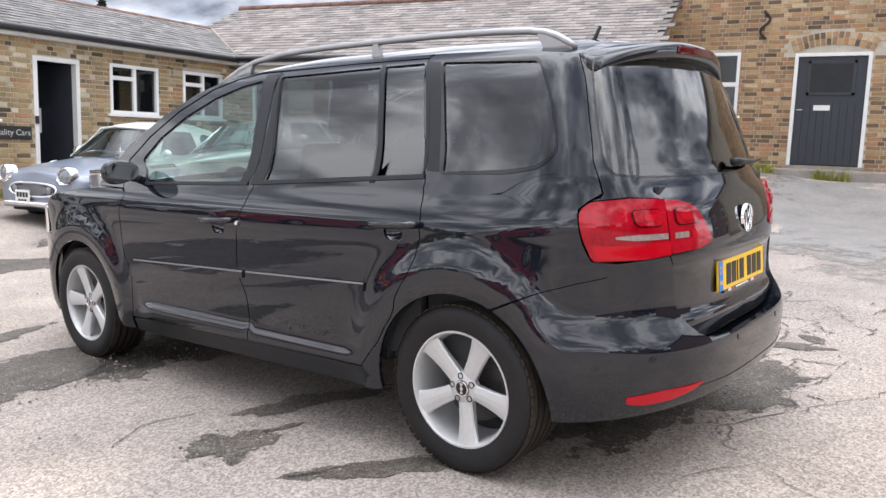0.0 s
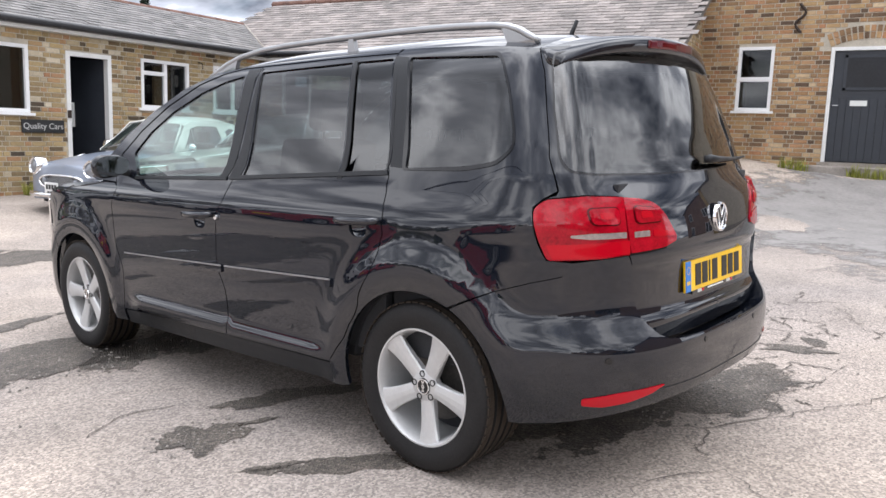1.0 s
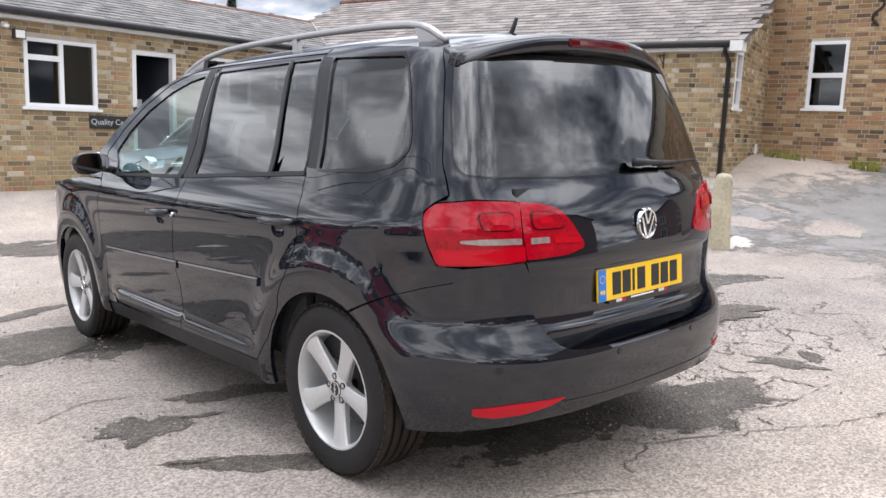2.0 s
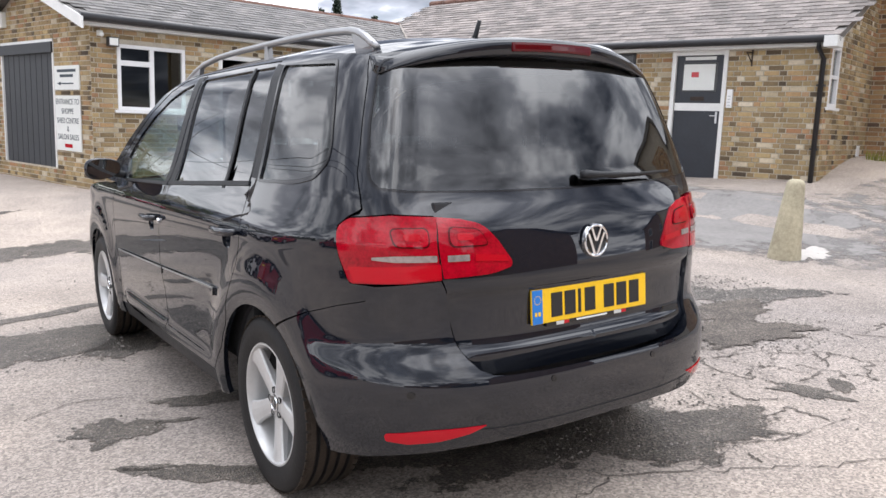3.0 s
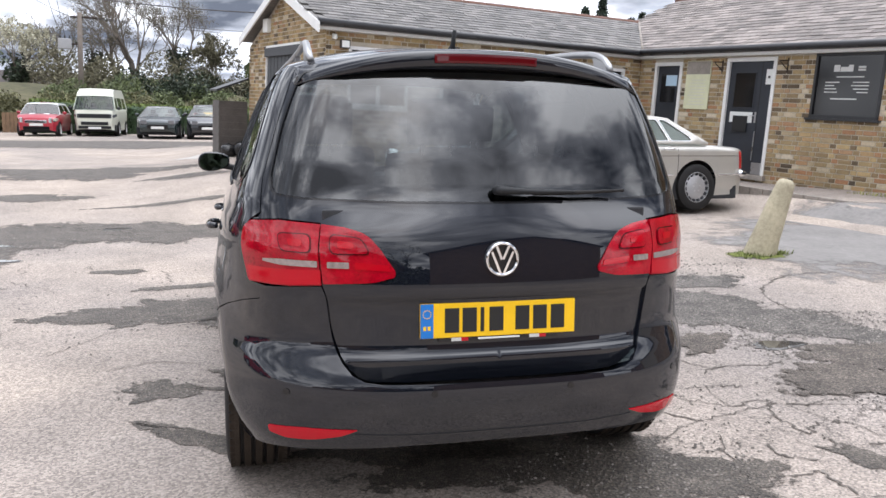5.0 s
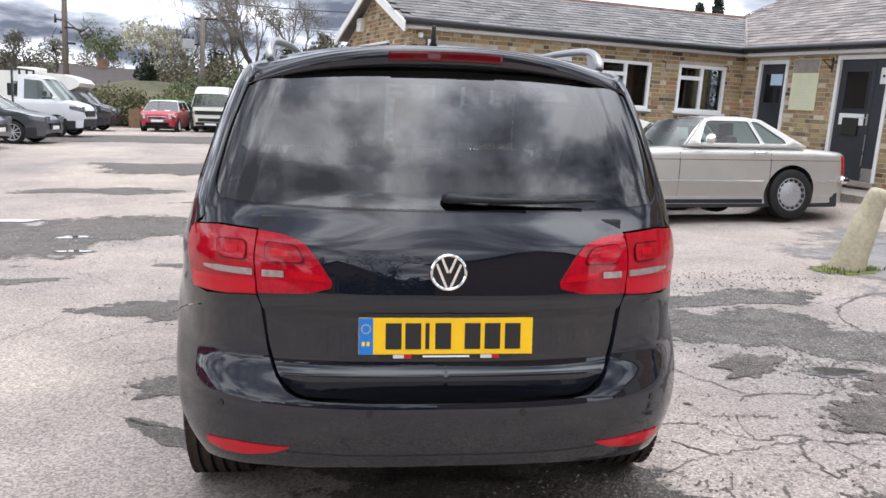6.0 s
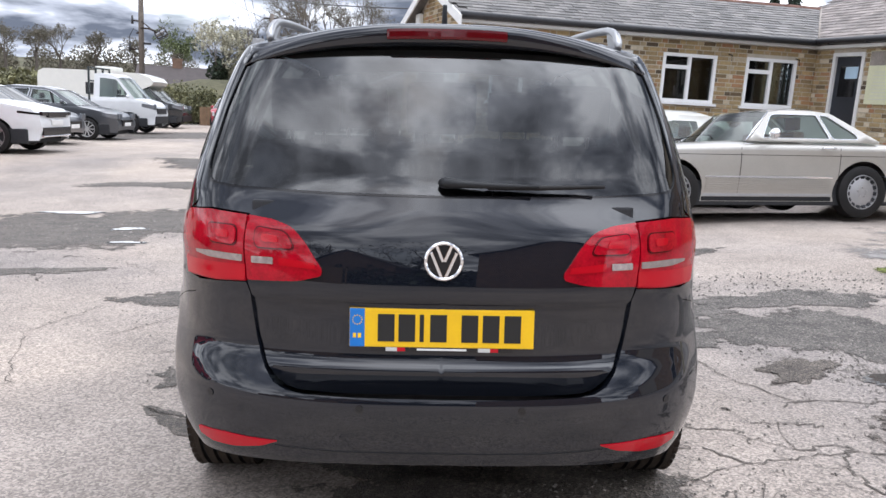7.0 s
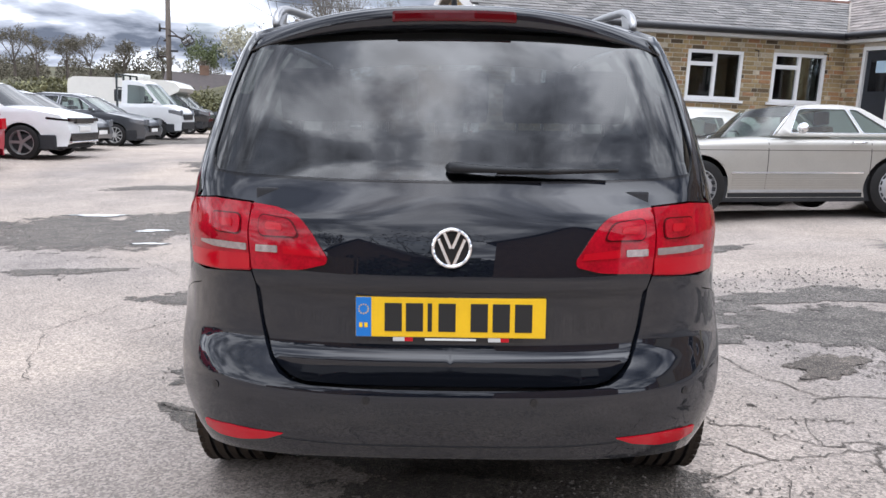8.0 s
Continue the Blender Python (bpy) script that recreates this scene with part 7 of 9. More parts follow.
# silver two-seater with hard top
RSHELL = Rolled(4.39, 1.79, (.42, 3.6), (.40, 3.4), .76, ([-2.2, -2.05, -1.5, -.4, .4, 1.2, 1.9, 2.1, 2.2], [.83, .885, .925, .935, .925, .875, .80, .76, .73]), 4.2, .10)
ROADSTER = dict(length=4.39, width=1.79, belt=.925, roof_w=.60, floor=.20, paint="silver_paint", top="silver_paint", glass="car_glass", chrome=True, seats="tan", mirror="chrome", mirror_back=.28, shell=RSHELL, screen_bow=.26, roof_crown=.035,
                wheel_r=.318, arch_r=.372, axles=(1.27, -1.185), rim="hubcap", rim_r=.66, disc=True,
                body=[(2.19, .30), (2.19, .52), (2.15, .68), (-2.10, .825), (-2.195, .60), (-2.17, .33)],
                cabin=[(.36, .91), (-.03, 1.262), (-.2, 1.29), (-.6, 1.295), (-.86, 1.265), (-1.40, .925)],
                windows=[[(.15, .95), (-.045, 1.222), (-.12, 1.238), (-.655, 1.238), (-.73, .95)], [(-.775, .95), (-.70, 1.238), (-.80, 1.232), (-1.10, 1.01), (-1.12, .965), (-1.09, .95)]])
rx, ry0, yawm = 6.2, 6.47, 90.0
mm = ground_pose(rx, ry0, yawm)
roadster = vehicle("roadster", "pale silver classic two-seater with a hard top and chrome trim", mm @ Matrix.Translation((0, 1.185, 0)), ROADSTER)
for z_, r_, lab_, end_ in ((.50, .035, "chrome bumper", 1), (.50, .035, "chrome bumper", -1)):
    hoop("front_bumper" if end_ > 0 else "rear_bumper", RSHELL, z_, .98, r_, M["chrome"], roadster, lab_, .03, end_)
    hoop("bumper_rubber", RSHELL, z_ + .002, .96, .014, M["trim"], roadster, "black rubber bumper strip", .066, end_)
for s in (1, -1):
    U = lambda y: RSHELL.at(y)
    flank = lambda nm, y0, y1, z0, z1, mt, lab="", off=.006: panel(nm, [[(U(y0), z0), (U(y0), z1), (U(y1), z1), (U(y1), z0)]], RSHELL, M[mt], roadster, lab, off, off, .08, s)
    flank("bright_strip", .88, -.78, .478, .498, "chrome", "chrome side strip", .009)
    flank("bright_strip", -1.57, -1.98, .478, .498, "chrome", "chrome side strip", .009)
    flank("bright_strip", 1.98, 1.66, .478, .498, "chrome", "chrome side strip", .009)
    for k in range(6):
        flank("side_rib", .86, -.76, .315 + k * .026, .331 + k * .026, "silver_paint", "", .006)
    flank("sill_strip", .88, -.79, .262, .290, "hubcap", "", .007)
    flank("sill", .90, -.80, .205, .255, "trim", "black sill", .002)
    for y_ in (.44, -.86):
        flank("door_gap", y_ + .004, y_ - .004, .30, .885, "ink", "", .0015)
    flank("waist_line", 1.86, -2.05, .742, .748, "trim", "", .0015)
    flank("belt_trim", .40, -.76, .905, .918, "chrome", "chrome window sill", .004)
    flank("belt_trim", -.77, -1.36, .905, .918, "chrome", "chrome edge of the hard top", .006)
    xs_ = -s * .885
    tube("door_handle", [(xs_, -.60, .835), (xs_ - s * .026, -.62, .837), (xs_ - s * .026, -.76, .837), (xs_, -.78, .835)], .011, M["chrome"], roadster, "chrome door handle", 8)
    panel("tail_lamp", [[(RSHELL.s[-1] - .02, .57), (RSHELL.s[-1] - .02, .78), (U(-1.97), .80), (U(-1.97), .57)]], RSHELL, M["lens_bright"], roadster, "ribbed red tail lamp", .008, .008, .05, s)
    for k in range(5):
        panel("lamp_rib", [[(RSHELL.s[-1] - .03, .60 + k * .037), (RSHELL.s[-1] - .03, .608 + k * .037), (U(-1.98), .608 + k * .037), (U(-1.98), .60 + k * .037)]], RSHELL, M["lens_deep"], roadster, "", .012, .004, .08, s)
    panel("headlight", [[(.50, .56), (.50, .70), (.86, .70), (.86, .56)]], RSHELL, M["headlamp"], roadster, "clear rectangular headlight", .008, .008, .05, s)
    tube("screen_pillar_trim", [(-s * .84, .37, .92), (-s * .60, -.035, 1.268)], .013, M["chrome"], roadster, "bright windscreen edge", 8)
    tube("wiper", [(-s * .50, .62, .945), (-s * .28, .52, .985), (-s * .02, .49, 1.005)], .008, M["trim"], roadster, "black wiper", 6)
box("grille", -.40, .40, 2.16, 2.20, .52, .70, M["chrome"], roadster, "chrome grille", .012)

# small round blue-grey convertible
FSHELL = Rolled(3.74, 1.63, (.34, 3.8), (.60, 2.4), .54, ([-1.87, -1.6, -1.2, -.6, .6, 1.0, 1.4, 1.7, 1.87], [.62, .75, .83, .88, .89, .86, .80, .74, .69]), 2.5, .06)
ROUND = dict(length=3.74, width=1.63, belt=.87, roof_w=.52, floor=.20, paint="slate_blue", top="off_white", glass="car_glass", seats="tan", mirror="chrome", mirror_back=.22, wheel_r=.29, arch_r=.335, axles=(1.15, -1.15), rim="chrome", spokes=8, rim_r=.6, shell=FSHELL, screen_bow=.22, roof_crown=.055,
             body=[(1.80, .28), (1.86, .40), (1.84, .55), (-1.65, .70), (-1.80, .52), (-1.82, .30)],
             cabin=[(.66, .87), (.28, 1.25), (.14, 1.305), (-.10, 1.335), (-.55, 1.335), (-.88, 1.26), (-1.22, .87)],
             windows=[[(.44, .92), (.18, 1.215), (.02, 1.255), (-.36, 1.255), (-.38, .92)], [(-.50, .93), (-.50, 1.19), (-.62, 1.23), (-.78, 1.18), (-.86, 1.02), (-.80, .93)]])
fig_m = Matrix.Translation((4.75, 8.48, float(ground_z(4.75, 8.0)) - .015)) @ Matrix.Rotation(radians(94), 4, "Z")
roundcar = vehicle("small_convertible", "blue-grey retro convertible with a white soft top", fig_m, ROUND)
for s in (-1, 1):
    hp = FSHELL.point(s * .555, .650)
    mh = Matrix.Translation(hp - Vector((0, .04, 0))) @ Matrix.Rotation(math.pi / 2 - s * radians(9), 4, "Z") @ Matrix.Rotation(radians(-6), 4, "Y")
    hl = revolve("headlight", [(-.05, .125), (.062, .120), (.082, .106), (.068, .090), (.05, .088), (.05, 0)], M["chrome"], roundcar, "round chrome-ringed headlight", 32, mh, False)
    revolve("headlight_glass", [(.055, .089), (.074, .06), (.082, .03), (.084, 0)], M["headlamp"], hl, "", 24, mh, False)
gy = float(FSHELL.point(0.02, .50).y)


def nose_at(x, z, out=0.0):
    p = FSHELL.point(max(abs(x), .01) * (1 if x >= 0 else -1), z)
    return Vector((x, p.y + out, z))


oval = [(.43 * math.copysign(abs(math.cos(a)) ** .7, math.cos(a)), .088 * math.copysign(abs(math.sin(a)) ** .8, math.sin(a))) for a in np.linspace(0, 2 * math.pi, 48, endpoint=False)]
rb = tube("grille_ring", [nose_at(px_, .465 + pz_, .012) for px_, pz_ in oval + oval[:1]], .017, M["chrome"], roundcar, "oval chrome grille ring", 8)
verts = [nose_at(0, .465, .006)] + [nose_at(px_ * .97, .465 + pz_ * .96, .006) for px_, pz_ in oval]
mesh_ob("grille_back", verts, [(0, 1 + i, 1 + (i + 1) % 48) for i in range(48)], M["trim"], rb, "dark grille opening")
for k in range(-14, 15):
    for way in (-1, 1):
        x0 = k * .033
        seg_ = [(x0 + way * (t - .5) * .15, .465 + (t - .5) * .15) for t in np.linspace(0, 1, 6)]
        seg_ = [q for q in seg_ if (abs(q[0]) / .40) ** 2.6 + (abs(q[1] - .465) / .080) ** 2.4 < 1]
        if len(seg_) > 1:
            tube("grille_wire", [nose_at(px_, pz_, .010) for px_, pz_ in seg_], .0028, M["hubcap"], rb, "", 5)
for x_ in (-.315, .315):
    p_ = nose_at(x_, .465, .0)
    revolve("fog_lamp", [(0, .05), (.030, .048), (.036, .036), (.040, 0)], M["headlamp"], rb, "small round lamp in the grille", 18, Matrix.Translation(p_) @ Matrix.Rotation(math.pi / 2, 4, "Z"), False)
hoop("front_bumper", FSHELL, .285, .66, .028, M["chrome"], roundcar, "slim chrome bumper", .035, 1)
hoop("rear_bumper", FSHELL, .36, .92, .032, M["chrome"], roundcar, "slim chrome bumper", .035, -1)
py_ = gy + .052
plate_ = box("number_plate", .01, .275, py_ - .012, py_, .255, .455, M["plate_white"], roundcar, "square white number plate", .006)
for k in range(2):
    for i in range(4 if k else 3):
        x_ = .035 + i * .056 + (0 if k else .028)
        box("plate_bar", x_, x_ + .040, py_ + .0005, py_ + .004, .275 + k * .088, .338 + k * .088, M["ink"], plate_, "", 0)
tube("aerial", [(-.63, 1.02, .80), (-.635, 1.03, 1.02)], [.005, .003], M["chrome"], roundcar, "thin wing aerial", 6)
tube("bonnet_badge", [(.0, 1.50, .835), (.0, 1.62, .805)], [.010, .005], M["chrome"], roundcar, "small chrome bonnet badge", 8)
for x_ in (-.30, .22):
    tube("wiper", [(x_ + .12, .86, .915), (x_ - .05, .80, .955), (x_ - .30, .74, .965)], .007, M["steel"], roundcar, "slim bright wiper", 6)
tube("screen_frame", [(.70, .62, .89), (.53, .30, 1.27), (.0, .52, 1.30), (-.53, .30, 1.27), (-.70, .62, .89)], .016, M["off_white"], roundcar, "white windscreen frame", 8)

HATCH_BODY = [(2.10, .28), (2.14, .45), (2.08, .66), (1.9, .76), (1.5, .87), (1.0, .95), (.3, .98), (-1.0, 1.0), (-1.7, .98), (-2.0, .92), (-2.12, .70), (-2.10, .35)]
HATCH = dict(length=4.30, width=1.79, belt=.98, roof_w=.58, paint="grey_paint", glass="dark_glass", plan=2.6, wheel_r=.32, axles=(1.30, -1.30), rim="alloy", spokes=10, rim_r=.72,
             body=HATCH_BODY, cabin=[(1.05, .96), (.35, 1.36), (.0, 1.44), (-.9, 1.46), (-1.5, 1.38), (-1.95, 1.02)],
             windows=[[(.75, 1.01), (.22, 1.34), (-.28, 1.385), (-.30, 1.01)], [(-.38, 1.01), (-.36, 1.385), (-.95, 1.38), (-1.35, 1.20), (-1.2, 1.03)]],
             fittings=[("headlight", .42, .84, .62, .78, "headlamp", 1, "clear headlight"), ("grille", -.40, .40, .42, .60, "gloss_black", 1, "dark grille"), ("number_plate", -.26, .26, .42, .53, "plate_white", 1, "white number plate"), ("tail_lamp", .52, .86, .72, .92, "lens_bright", -1, "red tail lamp"), ("rear_plate", -.26, .26, .55, .66, "plate", -1, "yellow number plate")])


def like(base, **kw):
    d = dict(base)
    d.update(kw)
    return d


SUV = like(HATCH, length=4.48, width=1.84, belt=1.08, roof_w=.62, floor=.27, paint="white_paint", wheel_r=.355, arch_r=.41, axles=(1.33, -1.35), spokes=5, rim="satin",
           body=[(2.18, .32), (2.24, .52), (2.20, .80), (2.06, .93), (1.5, 1.03), (1.0, 1.07), (0, 1.09), (-1.2, 1.10), (-2.0, 1.08), (-2.2, .9), (-2.2, .4)],
           cabin=[(1.02, 1.06), (.35, 1.52), (.0, 1.62), (-1.2, 1.63), (-1.75, 1.55), (-2.08, 1.12)],
           windows=[[(.72, 1.12), (.22, 1.48), (-.28, 1.55), (-.30, 1.12)], [(-.38, 1.12), (-.36, 1.55), (-1.2, 1.55), (-1.62, 1.36), (-1.5, 1.13)]],
           fittings=[("headlight", .42, .86, .80, .88, "gloss_black", 1, "slim dark headlight"), ("grille", -.42, .42, .76, .88, "gloss_black", 1, "dark slatted grille"), ("lower_grille", -.66, .66, .40, .56, "gloss_black", 1, "dark lower grille"), ("bright_strip", -.72, .72, .36, .39, "chrome", 1, "bright bumper strip"), ("number_plate", -.26, .26, .60, .71, "plate_white", 1, "white number plate")])
row = "vehicles parked in a row across the yard"
YR = -98.0
fx, fy_ = -math.sin(radians(YR)), math.cos(radians(YR))


def parked(name, label, spec, wx, wy, yaw=YR, grp=row):
    """Placed by where its front axle stands."""
    ax = spec["axles"][0]
    cx, cy = wx + math.sin(radians(yaw)) * ax, wy - math.cos(radians(yaw)) * ax
    return vehicle(name, label, ground_pose(cx, cy, yaw), spec, grp)


parked("white_suv", "white sports utility car with large dark-spoked wheels", SUV, -6.5, 15.45)
parked("grey_hatchback", "mid-grey hatchback nosing out of the parked row", like(HATCH, paint="grey_paint", length=4.1), -6.95, 18.8)
parked("dark_hatchback", "dark grey hatchback with ten-spoke alloys and bright window trim", like(HATCH, paint="grey_paint", chrome=True, glass="car_glass"), -6.35, 22.1)
RED = like(HATCH, paint="red_paint", length=3.9)
vehicle("red_hatchback", "bright red hatchback showing its tail", ground_pose(-8.55, 12.9, 74), RED, row)
TRUCK = dict(length=5.6, width=1.97, belt=1.22, roof_w=.82, floor=.32, paint="white_paint", glass="car_glass", plan=3.0, crown=.03, wheel_r=.345, arch_r=.42, axles=(1.95, -1.45), rim="hubcap", spokes=6,
             body=[(2.76, .36), (2.80, .70), (2.74, .95), (2.55, 1.12), (2.2, 1.22), (1.8, 1.24), (.75, 1.24), (.70, .72), (-2.0, .72), (-2.75, .72), (-2.78, .42)],
             cabin=[(2.15, 1.22), (1.55, 1.92), (1.35, 2.02), (.95, 2.05), (.76, 2.03), (.74, 1.24)], rear_glass=False, mirror_back=.2,
             windows=[[(1.98, 1.27), (1.50, 1.86), (.95, 1.90), (.95, 1.22)]],
             fittings=[("headlight", .62, .93, .86, 1.06, "headlamp", 1, "clear headlight"), ("grille", -.5, .5, .72, .92, "trim", 1, "dark grille"), ("front_bumper", -.96, .96, .38, .64, "trim", 1, "dark plastic bumper")])
truck = parked("tipper_truck", "white pickup truck with dropside bed and headboard frame", TRUCK, -6.25, 27.5)
box("bed_side", -.98, -.94, -2.78, .55, .78, 1.22, M["white_paint"], truck, "white dropside panel", .01)
box("bed_side", .94, .98, -2.78, .55, .78, 1.22, M["white_paint"], truck, "white dropside panel", .01)
box("bed_tail", -.98, .98, -2.80, -2.76, .78, 1.22, M["white_paint"], truck, "", .01)
for x_ in (-.95, -.32, .32, .95):
    box("headboard_post", x_ - .03, x_ + .03, .58, .64, .78, 2.25, M["green_black"], truck, "dark green headboard post", .005)
for z_ in (1.3, 1.75, 2.2):
    box("headboard_rail", -.98, .98, .585, .635, z_, z_ + .06, M["green_black"], truck, "", .005)
HOME = dict(length=6.6, width=2.2, belt=1.30, roof_w=.98, floor=.35, paint="black_paint", top="black_paint", glass="car_glass", plan=3.0, crown=.03, wheel_r=.34, arch_r=.42, axles=(2.4, -1.6), rim="alloy", spokes=10,
            body=[(3.26, .38), (3.30, .75), (3.22, 1.0), (2.95, 1.22), (2.5, 1.34), (1.5, 1.35), (1.45, .60), (-3.2, .60), (-3.28, .42)],
            cabin=[(2.5, 1.33), (1.75, 2.05), (1.6, 2.10), (1.5, 2.12), (1.46, 2.10), (1.44, 1.3)], rear_glass=False, mirror_back=.1,
            windows=[[(2.25, 1.38), (1.68, 1.98), (1.56, 2.0), (1.56, 1.38)]],
            fittings=[("headlight", .60, 1.0, .95, 1.18, "headlamp", 1, "clear headlight"), ("front_bumper", -1.05, 1.05, .38, .66, "trim", 1, "dark plastic bumper")])
home = parked("motorhome", "white coach-built motorhome with a black cab", HOME, -6.1, 34.6)
home.matrix_world = home.matrix_world @ Matrix.Diagonal((.92, .92, .86, 1))
home_line = [(1.52, .62), (1.52, 1.9), (1.95, 2.12), (2.05, 2.30), (1.85, 2.52), (1.3, 2.68), (0, 2.74), (-3.0, 2.74), (-3.25, 2.6), (-3.30, 2.3), (-3.30, .55)]
hs = lambda u, z: np.stack([-1.14 + 0 * np.asarray(u) + 0 * np.asarray(z), np.asarray(u) + 0 * np.asarray(z), np.asarray(z) + 0 * np.asarray(u)], -1)
coach_hole = rounded([(-1.1, 1.55), (-1.1, 2.15), (-.4, 2.15), (-.4, 1.55)], .06)
for s in (1, -1):
    c_ = panel("coach_side", [home_line, coach_hole], hs, M["off_white"], home, "off-white coach body", 0, .03, .25, s)
    panel("coach_window", [coach_hole], hs, M["dark_glass"], c_, "", -.01, 0, .3, s)
strip_loft("coach_roof", dense(home_line, .3), lambda y, z: 1.14, .02, M["off_white"], home, "off-white coach roof")
box("roof_pod", -.5, .5, -.9, .1, 2.74, 2.98, M["off_white"], home, "white roof pod", .1)
# the row against the hedge, noses towards the yard
YH = 172.0
MINI = like(HATCH, length=3.70, width=1.68, belt=.92, roof_w=.60, paint="red_paint", top="white_paint", wheel_r=.30, axles=(1.20, -1.25),
            body=[(1.80, .26), (1.85, .50), (1.78, .74), (1.5, .86), (1.05, .91), (0, .93), (-1.4, .93), (-1.78, .8), (-1.82, .35)],
            cabin=[(1.0, .91), (.5, 1.34), (.3, 1.39), (-1.2, 1.40), (-1.45, 1.34), (-1.72, .95)],
            windows=[[(.78, .96), (.42, 1.30), (-.3, 1.33), (-.3, .96)], [(-.38, .96), (-.36, 1.33), (-1.2, 1.32), (-1.4, .98)]],
            fittings=[("headlight", .50, .78, .58, .78, "chrome", 1, "round-cornered headlight"), ("grille", -.42, .42, .55, .68, "chrome", 1, "chrome grille"), ("number_plate", -.26, .26, .44, .54, "plate_white", 1, "white number plate"), ("lower_grille", -.5, .5, .28, .42, "gloss_black", 1, "")])
grp2 = "vehicles parked along the hedge"
mini = vehicle("small_hatchback", "red small hatchback with a white roof and stripes", ground_pose(-3.5, 36.2, YH), MINI, grp2)
for sx in (-.28, .28):
    bm = bmesh.new()
    add_box(bm, sx - .11, sx + .11, 1.02, 1.70, .955, .962, 0)
    for q in bm.verts:
        q.co.z -= .16 * max(0, (q.co.y - 1.05)) / .65
    part("bonnet_stripe", bm, M["white_paint"], mini, "white bonnet stripe")
box("roof_stripe", -.12, .12, -1.2, .3, 1.425, 1.437, M["red_paint"], mini, "red roof stripe", .003)
T3 = dict(length=4.57, width=1.85, belt=1.16, roof_w=.70, floor=.26, paint="cream_paint", glass="car_glass", plan=3.5, crown=.02, wheel_r=.325, arch_r=.37, axles=(1.35, -1.11), rim="hubcap", spokes=6, mirror_back=.1, mirror="trim",
          body=[(2.22, .30), (2.26, .55), (2.24, .95), (2.18, 1.14), (1.9, 1.17), (0, 1.17), (-2.1, 1.17), (-2.22, 1.0), (-2.25, .4)],
          cabin=[(2.16, 1.14), (1.76, 1.74), (1.60, 1.92), (1.2, 2.06), (-1.6, 2.09), (-2.05, 1.9), (-2.18, 1.2)],
          windows=[[(1.98, 1.20), (1.68, 1.66), (1.05, 1.70), (1.05, 1.20)], [(.95, 1.2), (.95, 1.70), (-.5, 1.70), (-.5, 1.2)], [(-.6, 1.2), (-.6, 1.70), (-1.8, 1.70), (-1.9, 1.2)]],
          fittings=[("upper_grille", -.80, .80, .80, .98, "trim", 1, "black upper grille"), ("headlight", .60, .78, .80, .98, "headlamp", 1, "square headlight"), ("lower_grille", -.55, .55, .50, .64, "trim", 1, "black lower grille"), ("front_bumper", -.92, .92, .34, .46, "trim", 1, "black bumper"), ("number_plate", -.26, .26, .32, .42, "plate_white", 1, "white number plate")])
vehicle("camper_van", "cream high-roof camper van with black grilles", ground_pose(-1.2, 37.2, YH), T3, grp2)
SALOON = like(HATCH, length=4.5, width=1.80, belt=.92, paint="green_black", chrome=False, glass="car_glass",
              body=[(2.20, .28), (2.24, .46), (2.18, .66), (1.95, .74), (1.3, .84), (.9, .90), (0, .92), (-1.2, .93), (-1.9, .90), (-2.2, .8), (-2.24, .4)],
              cabin=[(.85, .90), (.2, 1.27), (-.1, 1.34), (-.8, 1.33), (-1.05, 1.27), (-1.6, .93)], windows=[[(.55, .95), (.1, 1.24), (-.5, 1.28), (-.9, 1.22), (-1.2, .96)]])
vehicle("dark_roadster", "dark green saloon with pale headlights", ground_pose(1.2, 34.3, YH), SALOON, grp2)
vehicle("black_hatchback", "black hatchback with pale headlights", ground_pose(3.15, 33.7, YH), like(HATCH, length=3.98, paint="black_paint", glass="car_glass", body=[(y * .93, z) for y, z in HATCH_BODY]), grp2)
# seen in the people carrier's flank: a red car across the yard
vehicle("red_saloon", "dark red saloon parked across the yard", ground_pose(-8.6, 2.6, 12), like(SALOON, paint="red_paint", glass="dark_glass"))
# ---------------------------------------------------------------- bare and damp patches of the yard
M["grit"] = gravel_material("loose_grey_grit", (0.115, 0.103, 0.092), 0.85)
M["brown_gravel"] = gravel_material("brown_broken_gravel", (0.105, 0.088, 0.074), 0.8)
M["spill"] = frayed(worn(material("faded_white_spill", (0.44, 0.41, 0.38), 0.85), 6, 0.2, 0.3, 60), 8.0)
DAMP = [
    (-1.04, 1.08, .18, .14, 0), (-.80, 1.02, .09, .025, -20), (-.95, .40, .27, .07, -54), (-1.10, .62, .10, .03, -40), (-.45, 1.12, .34, .10, -35), (-.80, 2.75, .66, .46, -15), (-.35, 2.45, .40, .20, 25), (.05, 2.3, .45, .16, 10), (-.55, 3.65, .45, .10, 8),
    (-2.7, 6.5, 1.35, 1.45, 0), (-.85, 7.0, 1.25, .75, 0), (.65, 6.9, .65, .32, 10), (1.3, 6.4, .75, .40, 0), (-1.15, 4.45, .24, .10, 0), (-2.6, 3.9, .40, .16, 0), (-4.9, 6.9, .9, .6, 0), (-1.5, 13.4, 1.7, 1.1, -10), (-2.6, 10.3, 1.1, .35, 5), (.2, 11.6, .9, .28, 0), (-.3, 9.1, .9, .14, 0),
    (.42, -.40, .70, .34, -18), (-.15, -.05, .40, .14, -20), (3.1, 7.6, .9, .22, 15), (2.2, 5.2, .5, .09, 20), (-1.0, 26.0, 9.5, 3.0, 0), (-7.5, 24.0, 3.0, 1.2, -10), (1.57, -.78, .08, .17, 20), (1.78, -.85, .14, .05, 30)]
